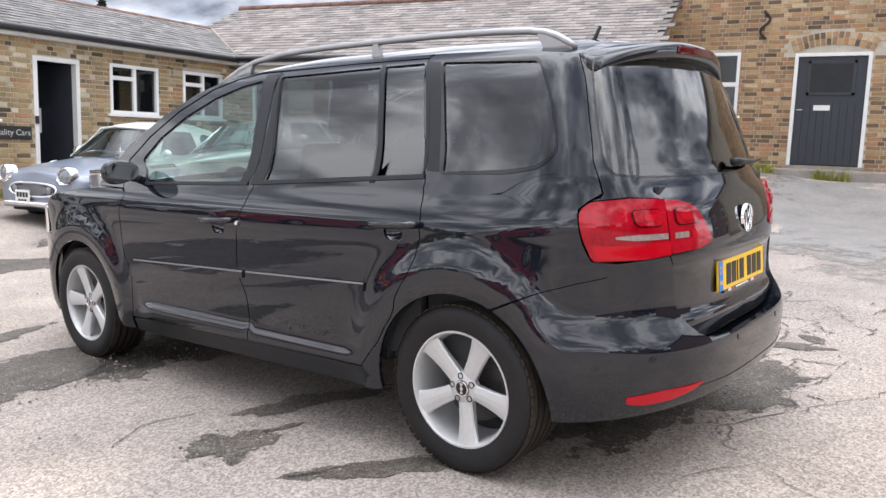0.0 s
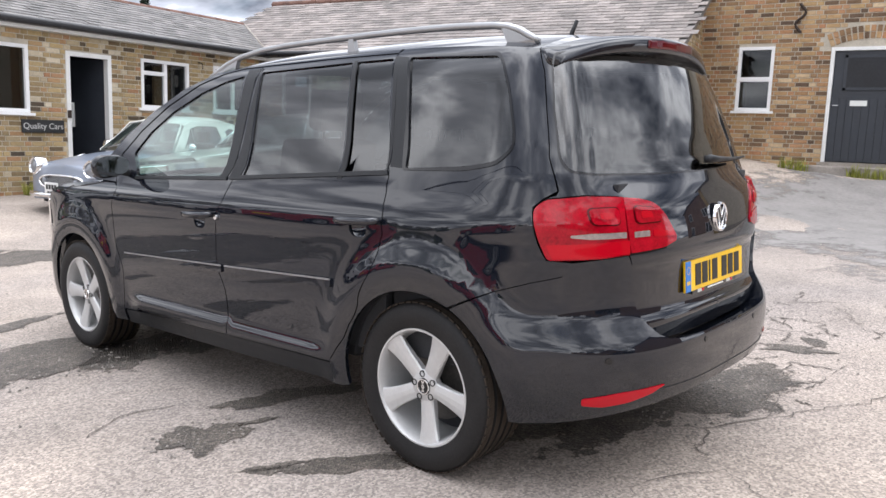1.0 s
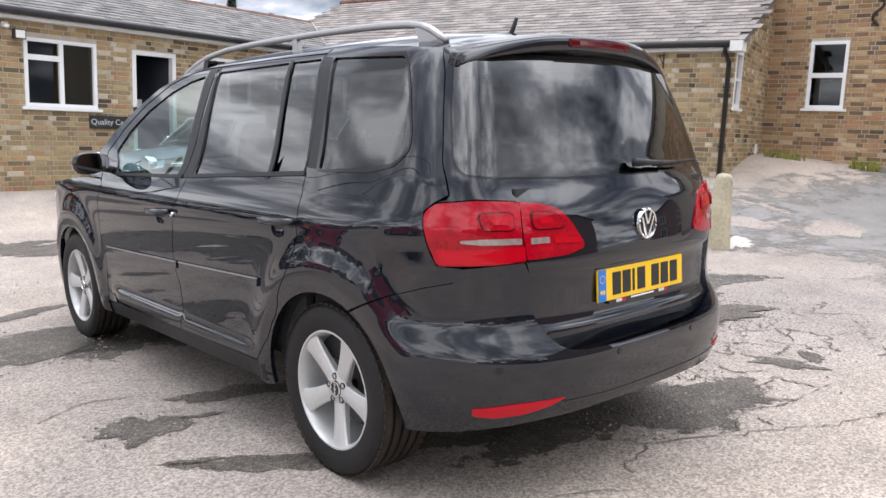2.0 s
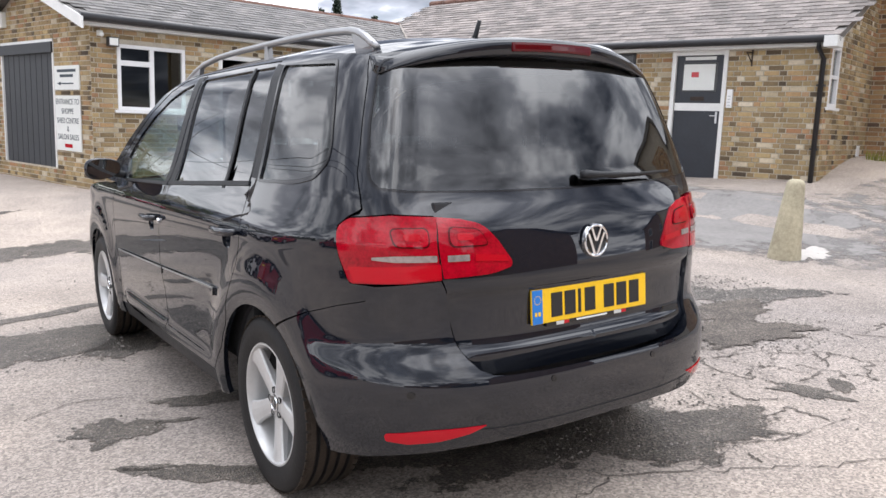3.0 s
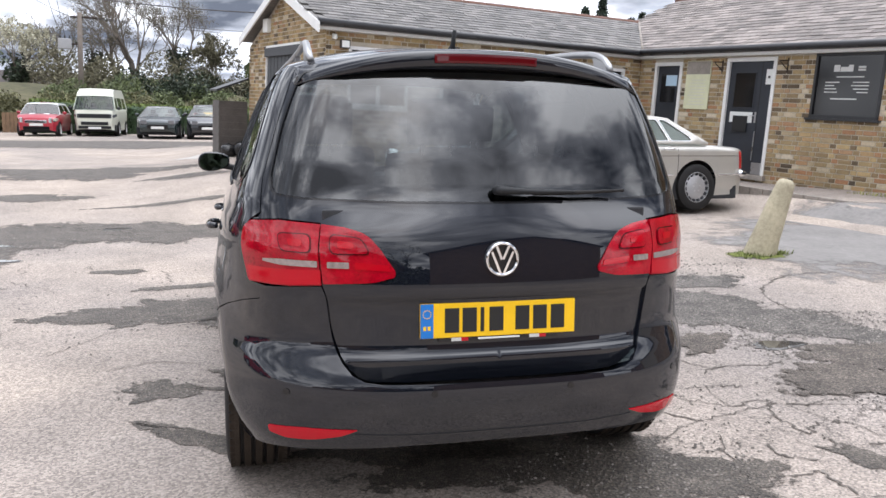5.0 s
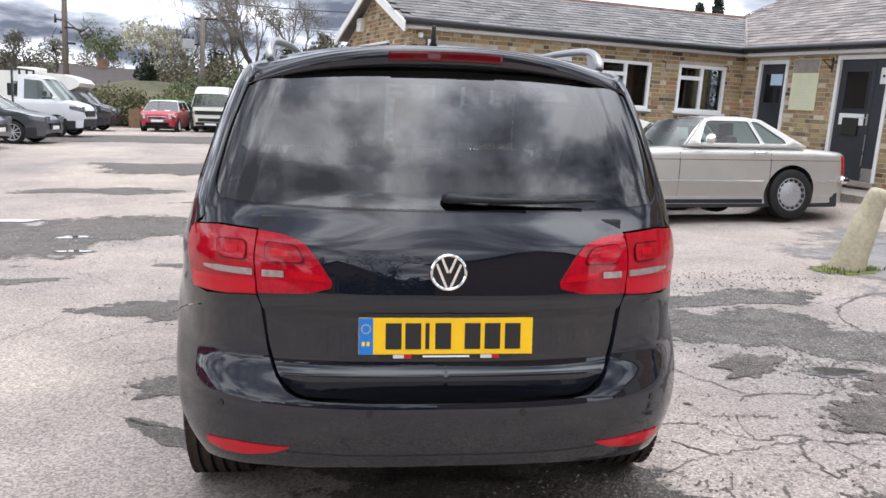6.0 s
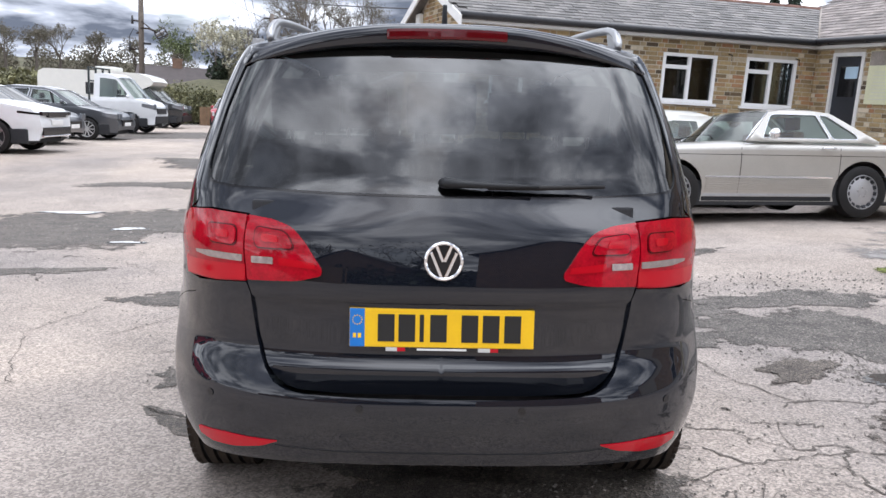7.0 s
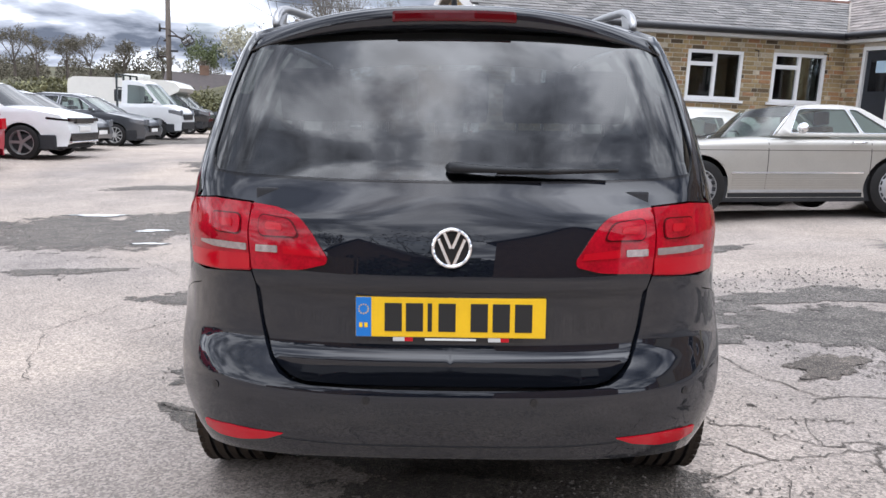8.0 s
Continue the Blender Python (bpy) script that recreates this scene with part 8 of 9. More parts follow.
for i, (x, y, rx_, ry_, a) in enumerate(DAMP):
    blot("damp_patch", x, y, rx_, ry_, a, 300 + i, M["gravel"], "dark damp patch of broken asphalt", .55, .004)
for i, (x, y, rx_, ry_, a) in enumerate([(3.4, .52, .66, .26, -35), (2.75, 1.42, .85, .46, -22), (3.05, 2.25, .62, .24, -10), (2.05, 2.05, .5, .16, 15), (2.7, 4.1, .75, .20, 5), (1.75, 1.45, .4, .15, 10)]):
    blot("grit_patch", x, y, rx_, ry_, a, 340 + i, M["grit"], "loose grey grit where the surface has broken up", .5, .005)
for i, (x, y, rx_, ry_, a) in enumerate([(2.42, -.04, .44, .26, -40), (2.85, .30, .42, .22, -10), (2.15, .85, .30, .12, 30)]):
    blot("bare_patch", x, y, rx_, ry_, a, 360 + i, M["brown_gravel"], "brown bare patch of broken gravel", .5, .009)
blot("grey_repair", 8.8, -2.0, 4.3, 3.6, 0, 369, M["patch"], "darker grey resurfaced area before the brick wall", .25, .006)
blot("grey_repair", 6.5, 2.7, 1.9, 2.5, 0, 370, M["patch"], "darker grey resurfaced area before the low building", .25, .006)
blot("white_spill", 5.62, .85, .40, .17, 0, 372, M["spill"], "white spilt patch on the asphalt", .5, .009)
blot("white_spill", 1.0, 16.2, .62, .55, 0, 373, M["spill"], "white spilt patch on the asphalt", .4, .009)
for i, (x, y, rx_, ry_) in enumerate([(-2.35, 6.25, .17, .08), (-3.3, 7.6, .30, .10), (-1.15, 7.3, .12, .06), (-2.2, 5.3, .16, .05), (2.55, .62, .16, .06)]):
    blot("puddle", x, y, rx_, ry_, 0, 380 + i, M["puddle"], "small shallow puddle reflecting the sky", .5, .013)


def strip(verts, faces, a, b, wa, wb, lift):
    d = (b - a)
    n = np.array([-d[1], d[0]]) / max(np.linalg.norm(d), 1e-6)
    k = len(verts)
    for p, w in ((a, wa), (b, wb)):
        for s in (-1, 1):
            q = p + n * s * w
            verts.append((q[0], q[1], float(ground_z(q[0], q[1])) + lift))
    faces.append((k, k + 1, k + 3, k + 2))


def crack_net(name, cx, cy, rx_, ry_, cell, keep, seed, label):
    """A web of cracks: the edges of a shaken honeycomb, each one kinked and of uneven width."""
    rng = random.Random(seed)
    verts, faces = [], []
    node_at = {}

    def corner(i, j):
        if (i, j) not in node_at:
            node_at[i, j] = np.array([cx - rx_ + i * cell * .5 + rng.uniform(-.34, .34) * cell, cy - ry_ + j * cell * .86 + rng.uniform(-.34, .34) * cell])
        return node_at[i, j]
    ni, nj = int(4 * rx_ / cell), int(2 * ry_ / (cell * .86))
    for j in range(nj + 1):
        for i in range(ni + 1):
            ends = [(i + 1, j)]
            if (i + j) % 2 == 0:
                ends.append((i, j + 1))
            for e in ends:
                a, b = corner(i, j), corner(*e)
                mid_ = (a + b) / 2
                far = ((mid_[0] - cx) / rx_) ** 2 + ((mid_[1] - cy) / ry_) ** 2
                if rng.random() > keep * (1.15 - far):
                    continue
                w0 = rng.choice([.0008, .0012, .0017, .0025, .004])
                pts = [a + (b - a) * t + np.array([rng.uniform(-1, 1), rng.uniform(-1, 1)]) * cell * .10 * (0 < t < 1) for t in np.linspace(0, 1, 9)]
                ws = [w0 * rng.uniform(.5, 1.6) for _ in pts]
                for k in range(8):
                    strip(verts, faces, pts[k], pts[k + 1], ws[k], ws[k + 1], .0045)
    ob = mesh_ob(name, verts, faces, M["crack"])
    return tagged(ob, label, "cracks", kind="stuff")


def long_crack(pts, w, seed):
    rng = random.Random(seed)
    verts, faces = [], []
    line = []
    for p, q in zip(pts, pts[1:]):
        p, q = np.array(p, float), np.array(q, float)
        n = max(3, int(np.linalg.norm(q - p) / .04))
        line += [p + (q - p) * k / n + np.array([rng.gauss(0, .010), rng.gauss(0, .010)]) for k in range(n)]
    ws = [w * .5 * rng.uniform(.3, 1.5) for _ in line]
    for k in range(len(line) - 1):
        strip(verts, faces, line[k], line[k + 1], ws[k], ws[k + 1], .0045)
    ob = mesh_ob("crack", verts, faces, M["crack"])
    return tagged(ob, "thin wandering crack in the asphalt", "crack", kind="structure")


crack_net("crack_web", 1.75, -.1, .95, .75, .24, .80, 11, "web of cracks in the worn asphalt")
crack_net("crack_web", 1.1, -.75, .55, .35, .16, .62, 12, "fine web of cracks in the worn asphalt")
crack_net("crack_web", 2.5, -.75, .9, .7, .34, .6, 13, "web of cracks in the worn asphalt")
crack_net("crack_web", 2.3, .75, .7, .25, .20, .6, 14, "fine web of cracks in the worn asphalt")
crack_net("crack_web", -2.0, 4.2, 1.6, .8, .5, .35, 15, "web of cracks in the worn asphalt")
for i, (w, pts) in enumerate([
        (.006, [(-.01, -.33), (.10, -.66), (.44, -.89), (.79, -1.20), (1.3, -1.45)]), (.007, [(.10, -.66), (-.15, -.69), (-.19, -.76)]), (.004, [(-.60, -.55), (-.37, -.69), (-.27, -.82), (-.44, -1.0), (-.7, -1.3)]),
        (.007, [(.44, -.89), (.69, -.81), (1.0, -.66), (1.2, -.3)]), (.005, [(.69, -.81), (.93, -.98), (1.4, -1.05)]), (.006, [(.9, -.3), (1.23, -.2), (1.71, -.16), (2.2, -.35)]),
        (.008, [(1.67, 1.11), (1.67, .82), (1.82, .43), (2.19, .34), (2.6, .45)]), (.006, [(2.15, .99), (2.4, .75), (2.79, .61)]), (.004, [(-1.6, 1.9), (-1.2, 2.4), (-1.25, 3.1), (-.8, 3.6)]), (.004, [(-2.2, .4), (-1.9, 1.1), (-2.1, 2.0), (-1.8, 2.7)]),
        (.005, [(3.3, 1.9), (4.2, 2.1), (5.2, 2.0)]), (.005, [(3.3, 1.6), (3.4, 1.0), (3.9, .7)]),
        (.016, [(4.3 + .95 * math.cos(a), 1.25 + .82 * math.sin(a)) for a in np.linspace(-.2, 3.4, 14)]), (.006, [(-1.3, 1.5), (-1.05, 1.6), (-.8, 1.45)]), (.006, [(-.66, .05), (-.80, .35), (-1.05, .55)]), (.005, [(-.72, .92), (-.60, 1.0), (-.5, .95)])]):
    long_crack(pts, w, 400 + i)


def scatter_stones(name, spots, seed, mat, label):
    rng = random.Random(seed)
    verts, faces = [], []
    for x, y, rx_, ry_, n, size in spots:
        for _ in range(n):
            a, r = rng.uniform(0, 6.283), math.sqrt(rng.random()) * 1.15
            px_, py_ = x + rx_ * r * math.cos(a), y + ry_ * r * math.sin(a)
            s = size * rng.uniform(.4, 1.3)
            z = float(ground_z(px_, py_)) + .004
            k = len(verts)
            t0 = rng.uniform(0, 6.28)
            for q in range(4):
                t = t0 + q * 1.571 + rng.uniform(-.4, .4)
                verts.append((px_ + s * math.cos(t), py_ + s * math.sin(t), z))
            verts.append((px_ + rng.uniform(-.3, .3) * s, py_ + rng.uniform(-.3, .3) * s, z + s * rng.uniform(.5, .9)))
            faces += [(k + q, k + (q + 1) % 4, k + 4) for q in range(4)]
    return tagged(mesh_ob(name, verts, faces, mat), label, "gravel", kind="stuff")


M["stones"] = worn(material("loose_stones", (0.21, 0.19, 0.17), 0.9), 30, 0.3, 0, 40, 0.05, None, 0.5)
scatter_stones("loose_stones", [(3.15, .7, .8, .45, 800, .011), (3.1, 2.6, .9, .45, 500, .011), (2.5, .0, .45, .45, 350, .009), (2.7, 1.2, .7, .5, 350, .010), (.55, -.52, .6, .22, 380, .007), (1.9, -.1, 1.4, 1.0, 260, .007),
                                (-.45, 2.55, .75, .3, 260, .009), (-1.05, 1.1, .22, .14, 90, .007), (-2.6, 6.3, 1.3, .7, 380, .013), (-1.6, .2, 1.6, 2.2, 700, .0042), (1.4, -1.1, 1.6, .8, 500, .0042), (-.6, -1.3, 1.5, .9, 400, .0038), (2.2, 1.0, 1.6, 1.6, 400, .006), (-1.5, 4.0, 2.0, 2.0, 300, .008), (8.0, -1.0, 3.0, 2.5, 160, .016)], 71, M["stones"], "loose stones and grit on the broken asphalt")

# ---------------------------------------------------------------- bollard
M["moss"] = worn(material("moss", (0.13, 0.15, 0.03), 0.95), 20, 0.4, 0.6, 60)
BX, BY = 4.59, 2.83


def bollard_at(x, y, lean, axis_, label):
    ob = thing("bollard", label, "bollard", Matrix.Translation((x, y, float(ground_z(x, y)))) @ Matrix.Rotation(radians(lean), 4, Vector(axis_)) @ Matrix.Rotation(-math.pi / 2, 4, "Y") @ Matrix.Scale(.84, 4), "concrete bollards in the yard")
    post = revolve("post", [(-.12, 0), (-.12, .185), (.04, .178), (.22, .152), (.30, .148), (.62, .120), (.78, .103), (.85, .096), (.885, .075), (.90, .04), (.902, 0)], M["concrete"], ob, "", 36, None, False)
    rng = random.Random(int(x * 100))
    for v in post.data.vertices:
        v.co.y += rng.uniform(-.003, .003)
        v.co.z += rng.uniform(-.003, .003)


bollard_at(BX, BY, 12, (.68, .73, 0), "weathered pale concrete bollard leaning over, mossy at its foot")
bollard_at(5.19, .92, 3, (.92, .39, 0), "weathered pale concrete bollard standing nearly upright in the yard")


def tufts(name, spots, seed, mat, label, cat="weeds", w=.006):
    """Blades of grass in clumps."""
    rng = random.Random(seed)
    verts, faces = [], []
    for x, y, rx_, ry_, n, h in spots:
        for _ in range(n):
            a, r = rng.uniform(0, 6.283), math.sqrt(rng.random())
            px_, py_ = x + rx_ * r * math.cos(a), y + ry_ * r * math.sin(a)
            z = float(ground_z(px_, py_)) - .01
            t, l = rng.uniform(0, 6.283), h * rng.uniform(.4, 1.2)
            lean = rng.uniform(.1, .7) * l
            c, s = math.cos(t), math.sin(t)
            k = len(verts)
            verts += [(px_ - s * w, py_ + c * w, z), (px_ + s * w, py_ - c * w, z), (px_ + c * lean * .4 + s * w * .8, py_ + s * lean * .4 - c * w * .8, z + l * .6), (px_ + c * lean * .4 - s * w * .8, py_ + s * lean * .4 + c * w * .8, z + l * .6), (px_ + c * lean, py_ + s * lean, z + l)]
            faces += [(k, k + 1, k + 2, k + 3), (k + 3, k + 2, k + 4)]
    return tagged(mesh_ob(name, verts, faces, mat), label, cat, kind="stuff")


M["grass"] = worn(material("rough_grass", (0.09, 0.13, 0.03), 0.8), 6, 0.35, 0, 40, 0.1, (0.14, 0.16, 0.045), 0.4)
M["weed"] = worn(material("yellow_green_weed", (0.24, 0.25, 0.04), 0.8), 6, 0.3, 0, 40, 0.1, None, 0.4)
tufts("bollard_grass", [(BX - .10, BY - .10, .20, .10, 130, .055), (BX + .16, BY - .12, .12, .08, 70, .06), (BX - .2, BY + .05, .12, .12, 60, .05)], 5, M["grass"], "short grass and moss round the foot of the bollard", "grass")
M["moss"] = frayed(M["moss"])
blot("moss_patch", BX - .05, BY - .05, .30, .16, 0, 390, M["moss"], "patch of moss at the foot of the bollard", .4, .010)
tufts("wall_weeds", [(3.62, 10.22, .16, .10, 220, .20), (3.95, 10.25, .10, .06, 90, .14), (11.3, -.35, .06, .30, 160, .22), (11.25, .75, .06, .25, 140, .20), (11.2, 2.0, .06, .35, 150, .16), (11.35, -1.8, .05, .3, 90, .15), (9.75, 2.55, .25, .06, 120, .10), (8.9, 5.0, .05, .5, 80, .07)], 6, M["weed"], "yellow-green weeds along the foot of the wall")

# ---------------------------------------------------------------- things by the barn
sz = float(ground_z(1.4, 15.6))
shed = thing("lean_to_shed", "low dark weatherboarded lean-to beside the brick barn", "shed")
SX0, SX1, SY0, SY1 = 1.12, 1.74, 15.35, 16.4
for k in range(int((1.45 - sz) / .155)):
    z0 = sz - .05 + k * .155
    top_l, top_r = 1.38, 1.60
    m = Matrix.Rotation(radians(7), 4, "X")
    box("weatherboard", SX0, SX1 - .003, -.011, .011, 0, .168, M["timber"], shed, "", .002, Matrix.Translation((0, SY0, z0)) @ m)
    box("weatherboard", -.011, .011, SY0 + .02, SY1, 0, .168, M["timber"], shed, "", .002, Matrix.Translation((SX0, 0, z0)) @ Matrix.Rotation(radians(7), 4, "Y"))
bm = bmesh.new()
vs = [bm.verts.new(p) for p in [(SX0 - .07, SY0 - .14, 1.46), (SX1, SY0 - .14, 1.74), (SX1, SY1, 1.74), (SX0 - .07, SY1, 1.46), (SX0 - .07, SY0 - .14, 1.50), (SX1, SY0 - .14, 1.78), (SX1, SY1, 1.78), (SX0 - .07, SY1, 1.50)]]
for f in [(0, 1, 2, 3), (4, 5, 6, 7), (0, 1, 5, 4), (1, 2, 6, 5), (2, 3, 7, 6), (3, 0, 4, 7)]:
    bm.faces.new([vs[i] for i in f])
part("roof", bm, M["gutter"], shed, "dark felt roof")


def bag(x, y, r, h, seed):
    rng = random.Random(seed)
    bm = bmesh.new()
    bmesh.ops.create_icosphere(bm, subdivisions=3, radius=1.0)
    z0 = float(ground_z(x, y))
    for v in bm.verts:
        n = 1 + .12 * math.sin(5 * v.co.x + seed) * math.cos(6 * v.co.z) + rng.uniform(-.04, .04)
        zz = max(-.75, v.co.z)
        tie = .35 if zz > .85 else 1
        v.co = Vector((x + v.co.x * r * n * tie, y + v.co.y * r * n * tie, z0 + (zz + .75) * h / 1.75))
    ob = part("rubbish_bag", bm, M["plastic_bag"], None, "", True)
    return tagged(ob, "tied black plastic rubbish bag on the ground", "rubbish bag", "bags by the shed")


bag(1.58, 15.0, .19, .36, 1)
bag(1.30, 15.12, .17, .30, 2)
bot = thing("bottle", "small white plastic bottle standing by the wall", "bottle", Matrix.Translation((3.80, 10.20, float(ground_z(3.80, 10.20)))) @ Matrix.Rotation(-math.pi / 2, 4, "Y"))
revolve("body", [(0, 0), (0, .045), (.16, .045), (.20, .02), (.215, .018), (.215, 0)], M["upvc"], bot, "", 20, None, False)
revolve("cap", [(.215, 0), (.215, .021), (.24, .021), (.24, 0)], M["sign_black"], bot, "dark screw cap", 16, None, False)
# ---------------------------------------------------------------- trees, hedge and the distance
M["bark"] = worn(material("grey_brown_bark", (0.12, 0.10, 0.085), 0.9), 5, 0.3, 0.4, 30)
M["twigs"] = worn(material("bare_twigs", (0.17, 0.145, 0.12), 0.9), 5, 0.25)
M["ivy"] = worn(material("dark_ivy_leaves", (0.022, 0.035, 0.016), 0.6), 5, 0.3, 0, 40, 0.1, None, 0.5)
M["leaf"] = worn(material("spring_leaves", (0.085, 0.115, 0.04), 0.7), 3, 0.3, 0, 40, 0.1, (0.12, 0.14, 0.06), 0.5)
M["brown_leaf"] = worn(material("budding_brown_leaves", (0.125, 0.115, 0.07), 0.8), 3, 0.3, 0, 40, 0.1, None, 0.5)
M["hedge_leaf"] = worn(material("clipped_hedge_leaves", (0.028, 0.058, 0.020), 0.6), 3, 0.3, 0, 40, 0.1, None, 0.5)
M["hedge_top"] = worn(material("paler_hedge_leaves", (0.11, 0.15, 0.03), 0.7), 3, 0.3, 0, 40, 0.1, None, 0.4)
M["scrub"] = worn(material("scrub_leaves", (0.105, 0.115, 0.05), 0.8), 1, 0.35, 0, 40, 0.1, (0.15, 0.14, 0.07), 0.5)
M["far_leaf"] = worn(material("far_budding_twigs", (0.15, 0.135, 0.10), 0.9), 1, 0.3, 0, 40, 0.1, None, 0.4)
M["blossom"] = worn(material("pale_blossom", (0.42, 0.40, 0.30), 0.8), 3, 0.2, 0, 40, 0.1, None, 0.4)
M["conifer"] = worn(material("conifer_needles", (0.022, 0.036, 0.024), 0.8), 3, 0.3, 0, 40, 0.1, None, 0.5)


def limb(verts, faces, pts, rad, seg):
    k = len(verts)
    for i, p in enumerate(pts):
        d = (pts[min(i + 1, len(pts) - 1)] - pts[max(i - 1, 0)])
        d = d / max(np.linalg.norm(d), 1e-6)
        up = np.array([0, 0, 1.0]) if abs(d[2]) < .9 else np.array([0, 1.0, 0])
        s = np.cross(d, up)
        s /= np.linalg.norm(s)
        u = np.cross(s, d)
        for q in range(seg):
            a = 2 * math.pi * q / seg
            verts.append(p + rad[i] * (math.cos(a) * s + math.sin(a) * u))
    for i in range(len(pts) - 1):
        for q in range(seg):
            q2 = (q + 1) % seg
            faces.append((k + i * seg + q, k + i * seg + q2, k + (i + 1) * seg + q2, k + (i + 1) * seg + q))


def leaf_cloud(verts, faces, rng, c, r, n, size):
    for _ in range(n):
        d = np.array([rng.gauss(0, 1), rng.gauss(0, 1), rng.gauss(0, 1)])
        d *= (rng.random() ** .45) * r / max(np.linalg.norm(d), 1e-6)
        p = c + d * np.array([1, 1, .8])
        a = np.array([rng.uniform(-1, 1), rng.uniform(-1, 1), rng.uniform(-.8, .8)])
        b = np.array([rng.uniform(-1, 1), rng.uniform(-1, 1), rng.uniform(-.8, .8)])
        a *= size * rng.uniform(.5, 1.2) / max(np.linalg.norm(a), .2)
        b *= size * rng.uniform(.4, 1.0) / max(np.linalg.norm(b), .2)
        k = len(verts)
        verts += [p - a, p + b * .6, p + a, p - b * .6]
        faces.append((k, k + 1, k + 2, k + 3))


def tree(x, y, base, h, seed, label, spread=.5, leaves=0, leaf_mat="leaf", leaf_size=.12, trunk_r=None, fork=.25, depth=5, ivy=0, twig_mat="twigs", lean=0.0, group="", clump=.55, thick=1.0):
    """Tapered trunk, limbs that fork again and again, a crown of twigs and of small leaves where it has them."""
    rng = random.Random(seed)
    t = thing("tree", label, "tree", None, group)
    wood, twig, leaf, cover_ = ([], []), ([], []), ([], []), ([], [])
    tr = trunk_r or h * .022

    def grow(p, d, length, r, level):
        n = 4
        pts, rad = [p], [r]
        for i in range(n):
            d = d + np.array([rng.gauss(0, .10), rng.gauss(0, .10), rng.gauss(.03, .06)])
            d /= np.linalg.norm(d)
            pts.append(pts[-1] + d * length / n)
            rad.append(r * (1 - .42 * (i + 1) / n))
        tgt = wood if level < 2 else twig
        limb(tgt[0], tgt[1], pts, rad, 7 if level == 0 else (5 if level < 2 else 3))
        if ivy and level <= 1:
            for q in pts[:-1] if level else pts:
                leaf_cloud(cover_[0], cover_[1], rng, q, r * 2.2 + .35, int(ivy), .16)
        if level >= depth - 2 and leaves:
            leaf_cloud(leaf[0], leaf[1], rng, pts[-1], length * clump, leaves, leaf_size)
        if level >= depth:
            return
        kids = 3 if level < 3 else rng.choice([2, 3, 3])
        for k in range(kids):
            a = 2 * math.pi * (k + rng.random() * .6) / kids
            s = np.cross(d, np.array([math.cos(a), math.sin(a), .3]))
            s /= max(np.linalg.norm(s), 1e-6)
            nd = d + s * spread * rng.uniform(.6, 1.35) + np.array([0, 0, .10])
            nd /= np.linalg.norm(nd)
            st = pts[-1] if k == 0 else pts[rng.choice([2, 3, 4, 4])]
            grow(st, nd, length * rng.uniform(.62, .86), rad[-1] * (.85 if k == 0 else .65) * thick, level + 1)
    d0 = np.array([lean, 0, 1.0])
    grow(np.array([x, y, base - .2]), d0 / np.linalg.norm(d0), h * fork, tr, 0)
    # bring the crown to its height
    top = max(v[2] for v in twig[0] + wood[0])
    k = h / (top - base)
    for lst in (wood[0], twig[0], leaf[0], cover_[0]):
        for i, v in enumerate(lst):
            lst[i] = np.array([x + (v[0] - x) * (.5 + .5 * k), y + (v[1] - y) * (.5 + .5 * k), base + (v[2] - base) * k])
    mesh_ob("trunk", *wood, M["bark"], t, "", True)
    crown = mesh_ob("crown", *twig, M[twig_mat], t, "", False)
    if leaves:
        mesh_ob("leaves", *leaf, M[leaf_mat], crown, "")
    if ivy:
        mesh_ob("ivy", *cover_, M["ivy"], t, "dark ivy on the trunk")
    return t


def thicket(name, x0, x1, y0, y1, base, top, n, size, mat, seed, label, cat="scrub", lumps=14, kind="stuff"):
    """Dense uneven growth: overlapping mounds of small leaves, with a ragged top."""
    rng = random.Random(seed)
    verts, faces = [], []
    per = n // lumps
    for i in range(lumps):
        cx_ = x0 + (x1 - x0) * (i + rng.random()) / lumps
        cy_ = rng.uniform(y0, y1)
        hh = (top - base) * rng.uniform(.55, 1.1)
        rr = max((x1 - x0) / lumps * 1.1, hh * .5)
        for _ in range(per):
            a, q = rng.uniform(0, 6.283), rng.random() ** .5
            e = rng.random() ** .6
            px_, py_ = cx_ + rr * q * math.cos(a), cy_ + min(rr, 2.5) * q * math.sin(a)
            pz = base + hh * e * (1 - .55 * q * q)
            p = np.array([px_, py_, pz])
            a_ = np.array([rng.uniform(-1, 1), rng.uniform(-1, 1), rng.uniform(-1, 1)]) * size
            b_ = np.array([rng.uniform(-1, 1), rng.uniform(-1, 1), rng.uniform(-1, 1)]) * size * .7
            k = len(verts)
            verts += [p - a_, p + b_, p + a_, p - b_]
            faces.append((k, k + 1, k + 2, k + 3))
    return tagged(mesh_ob(name, verts, faces, M[mat]), label, cat, kind=kind)


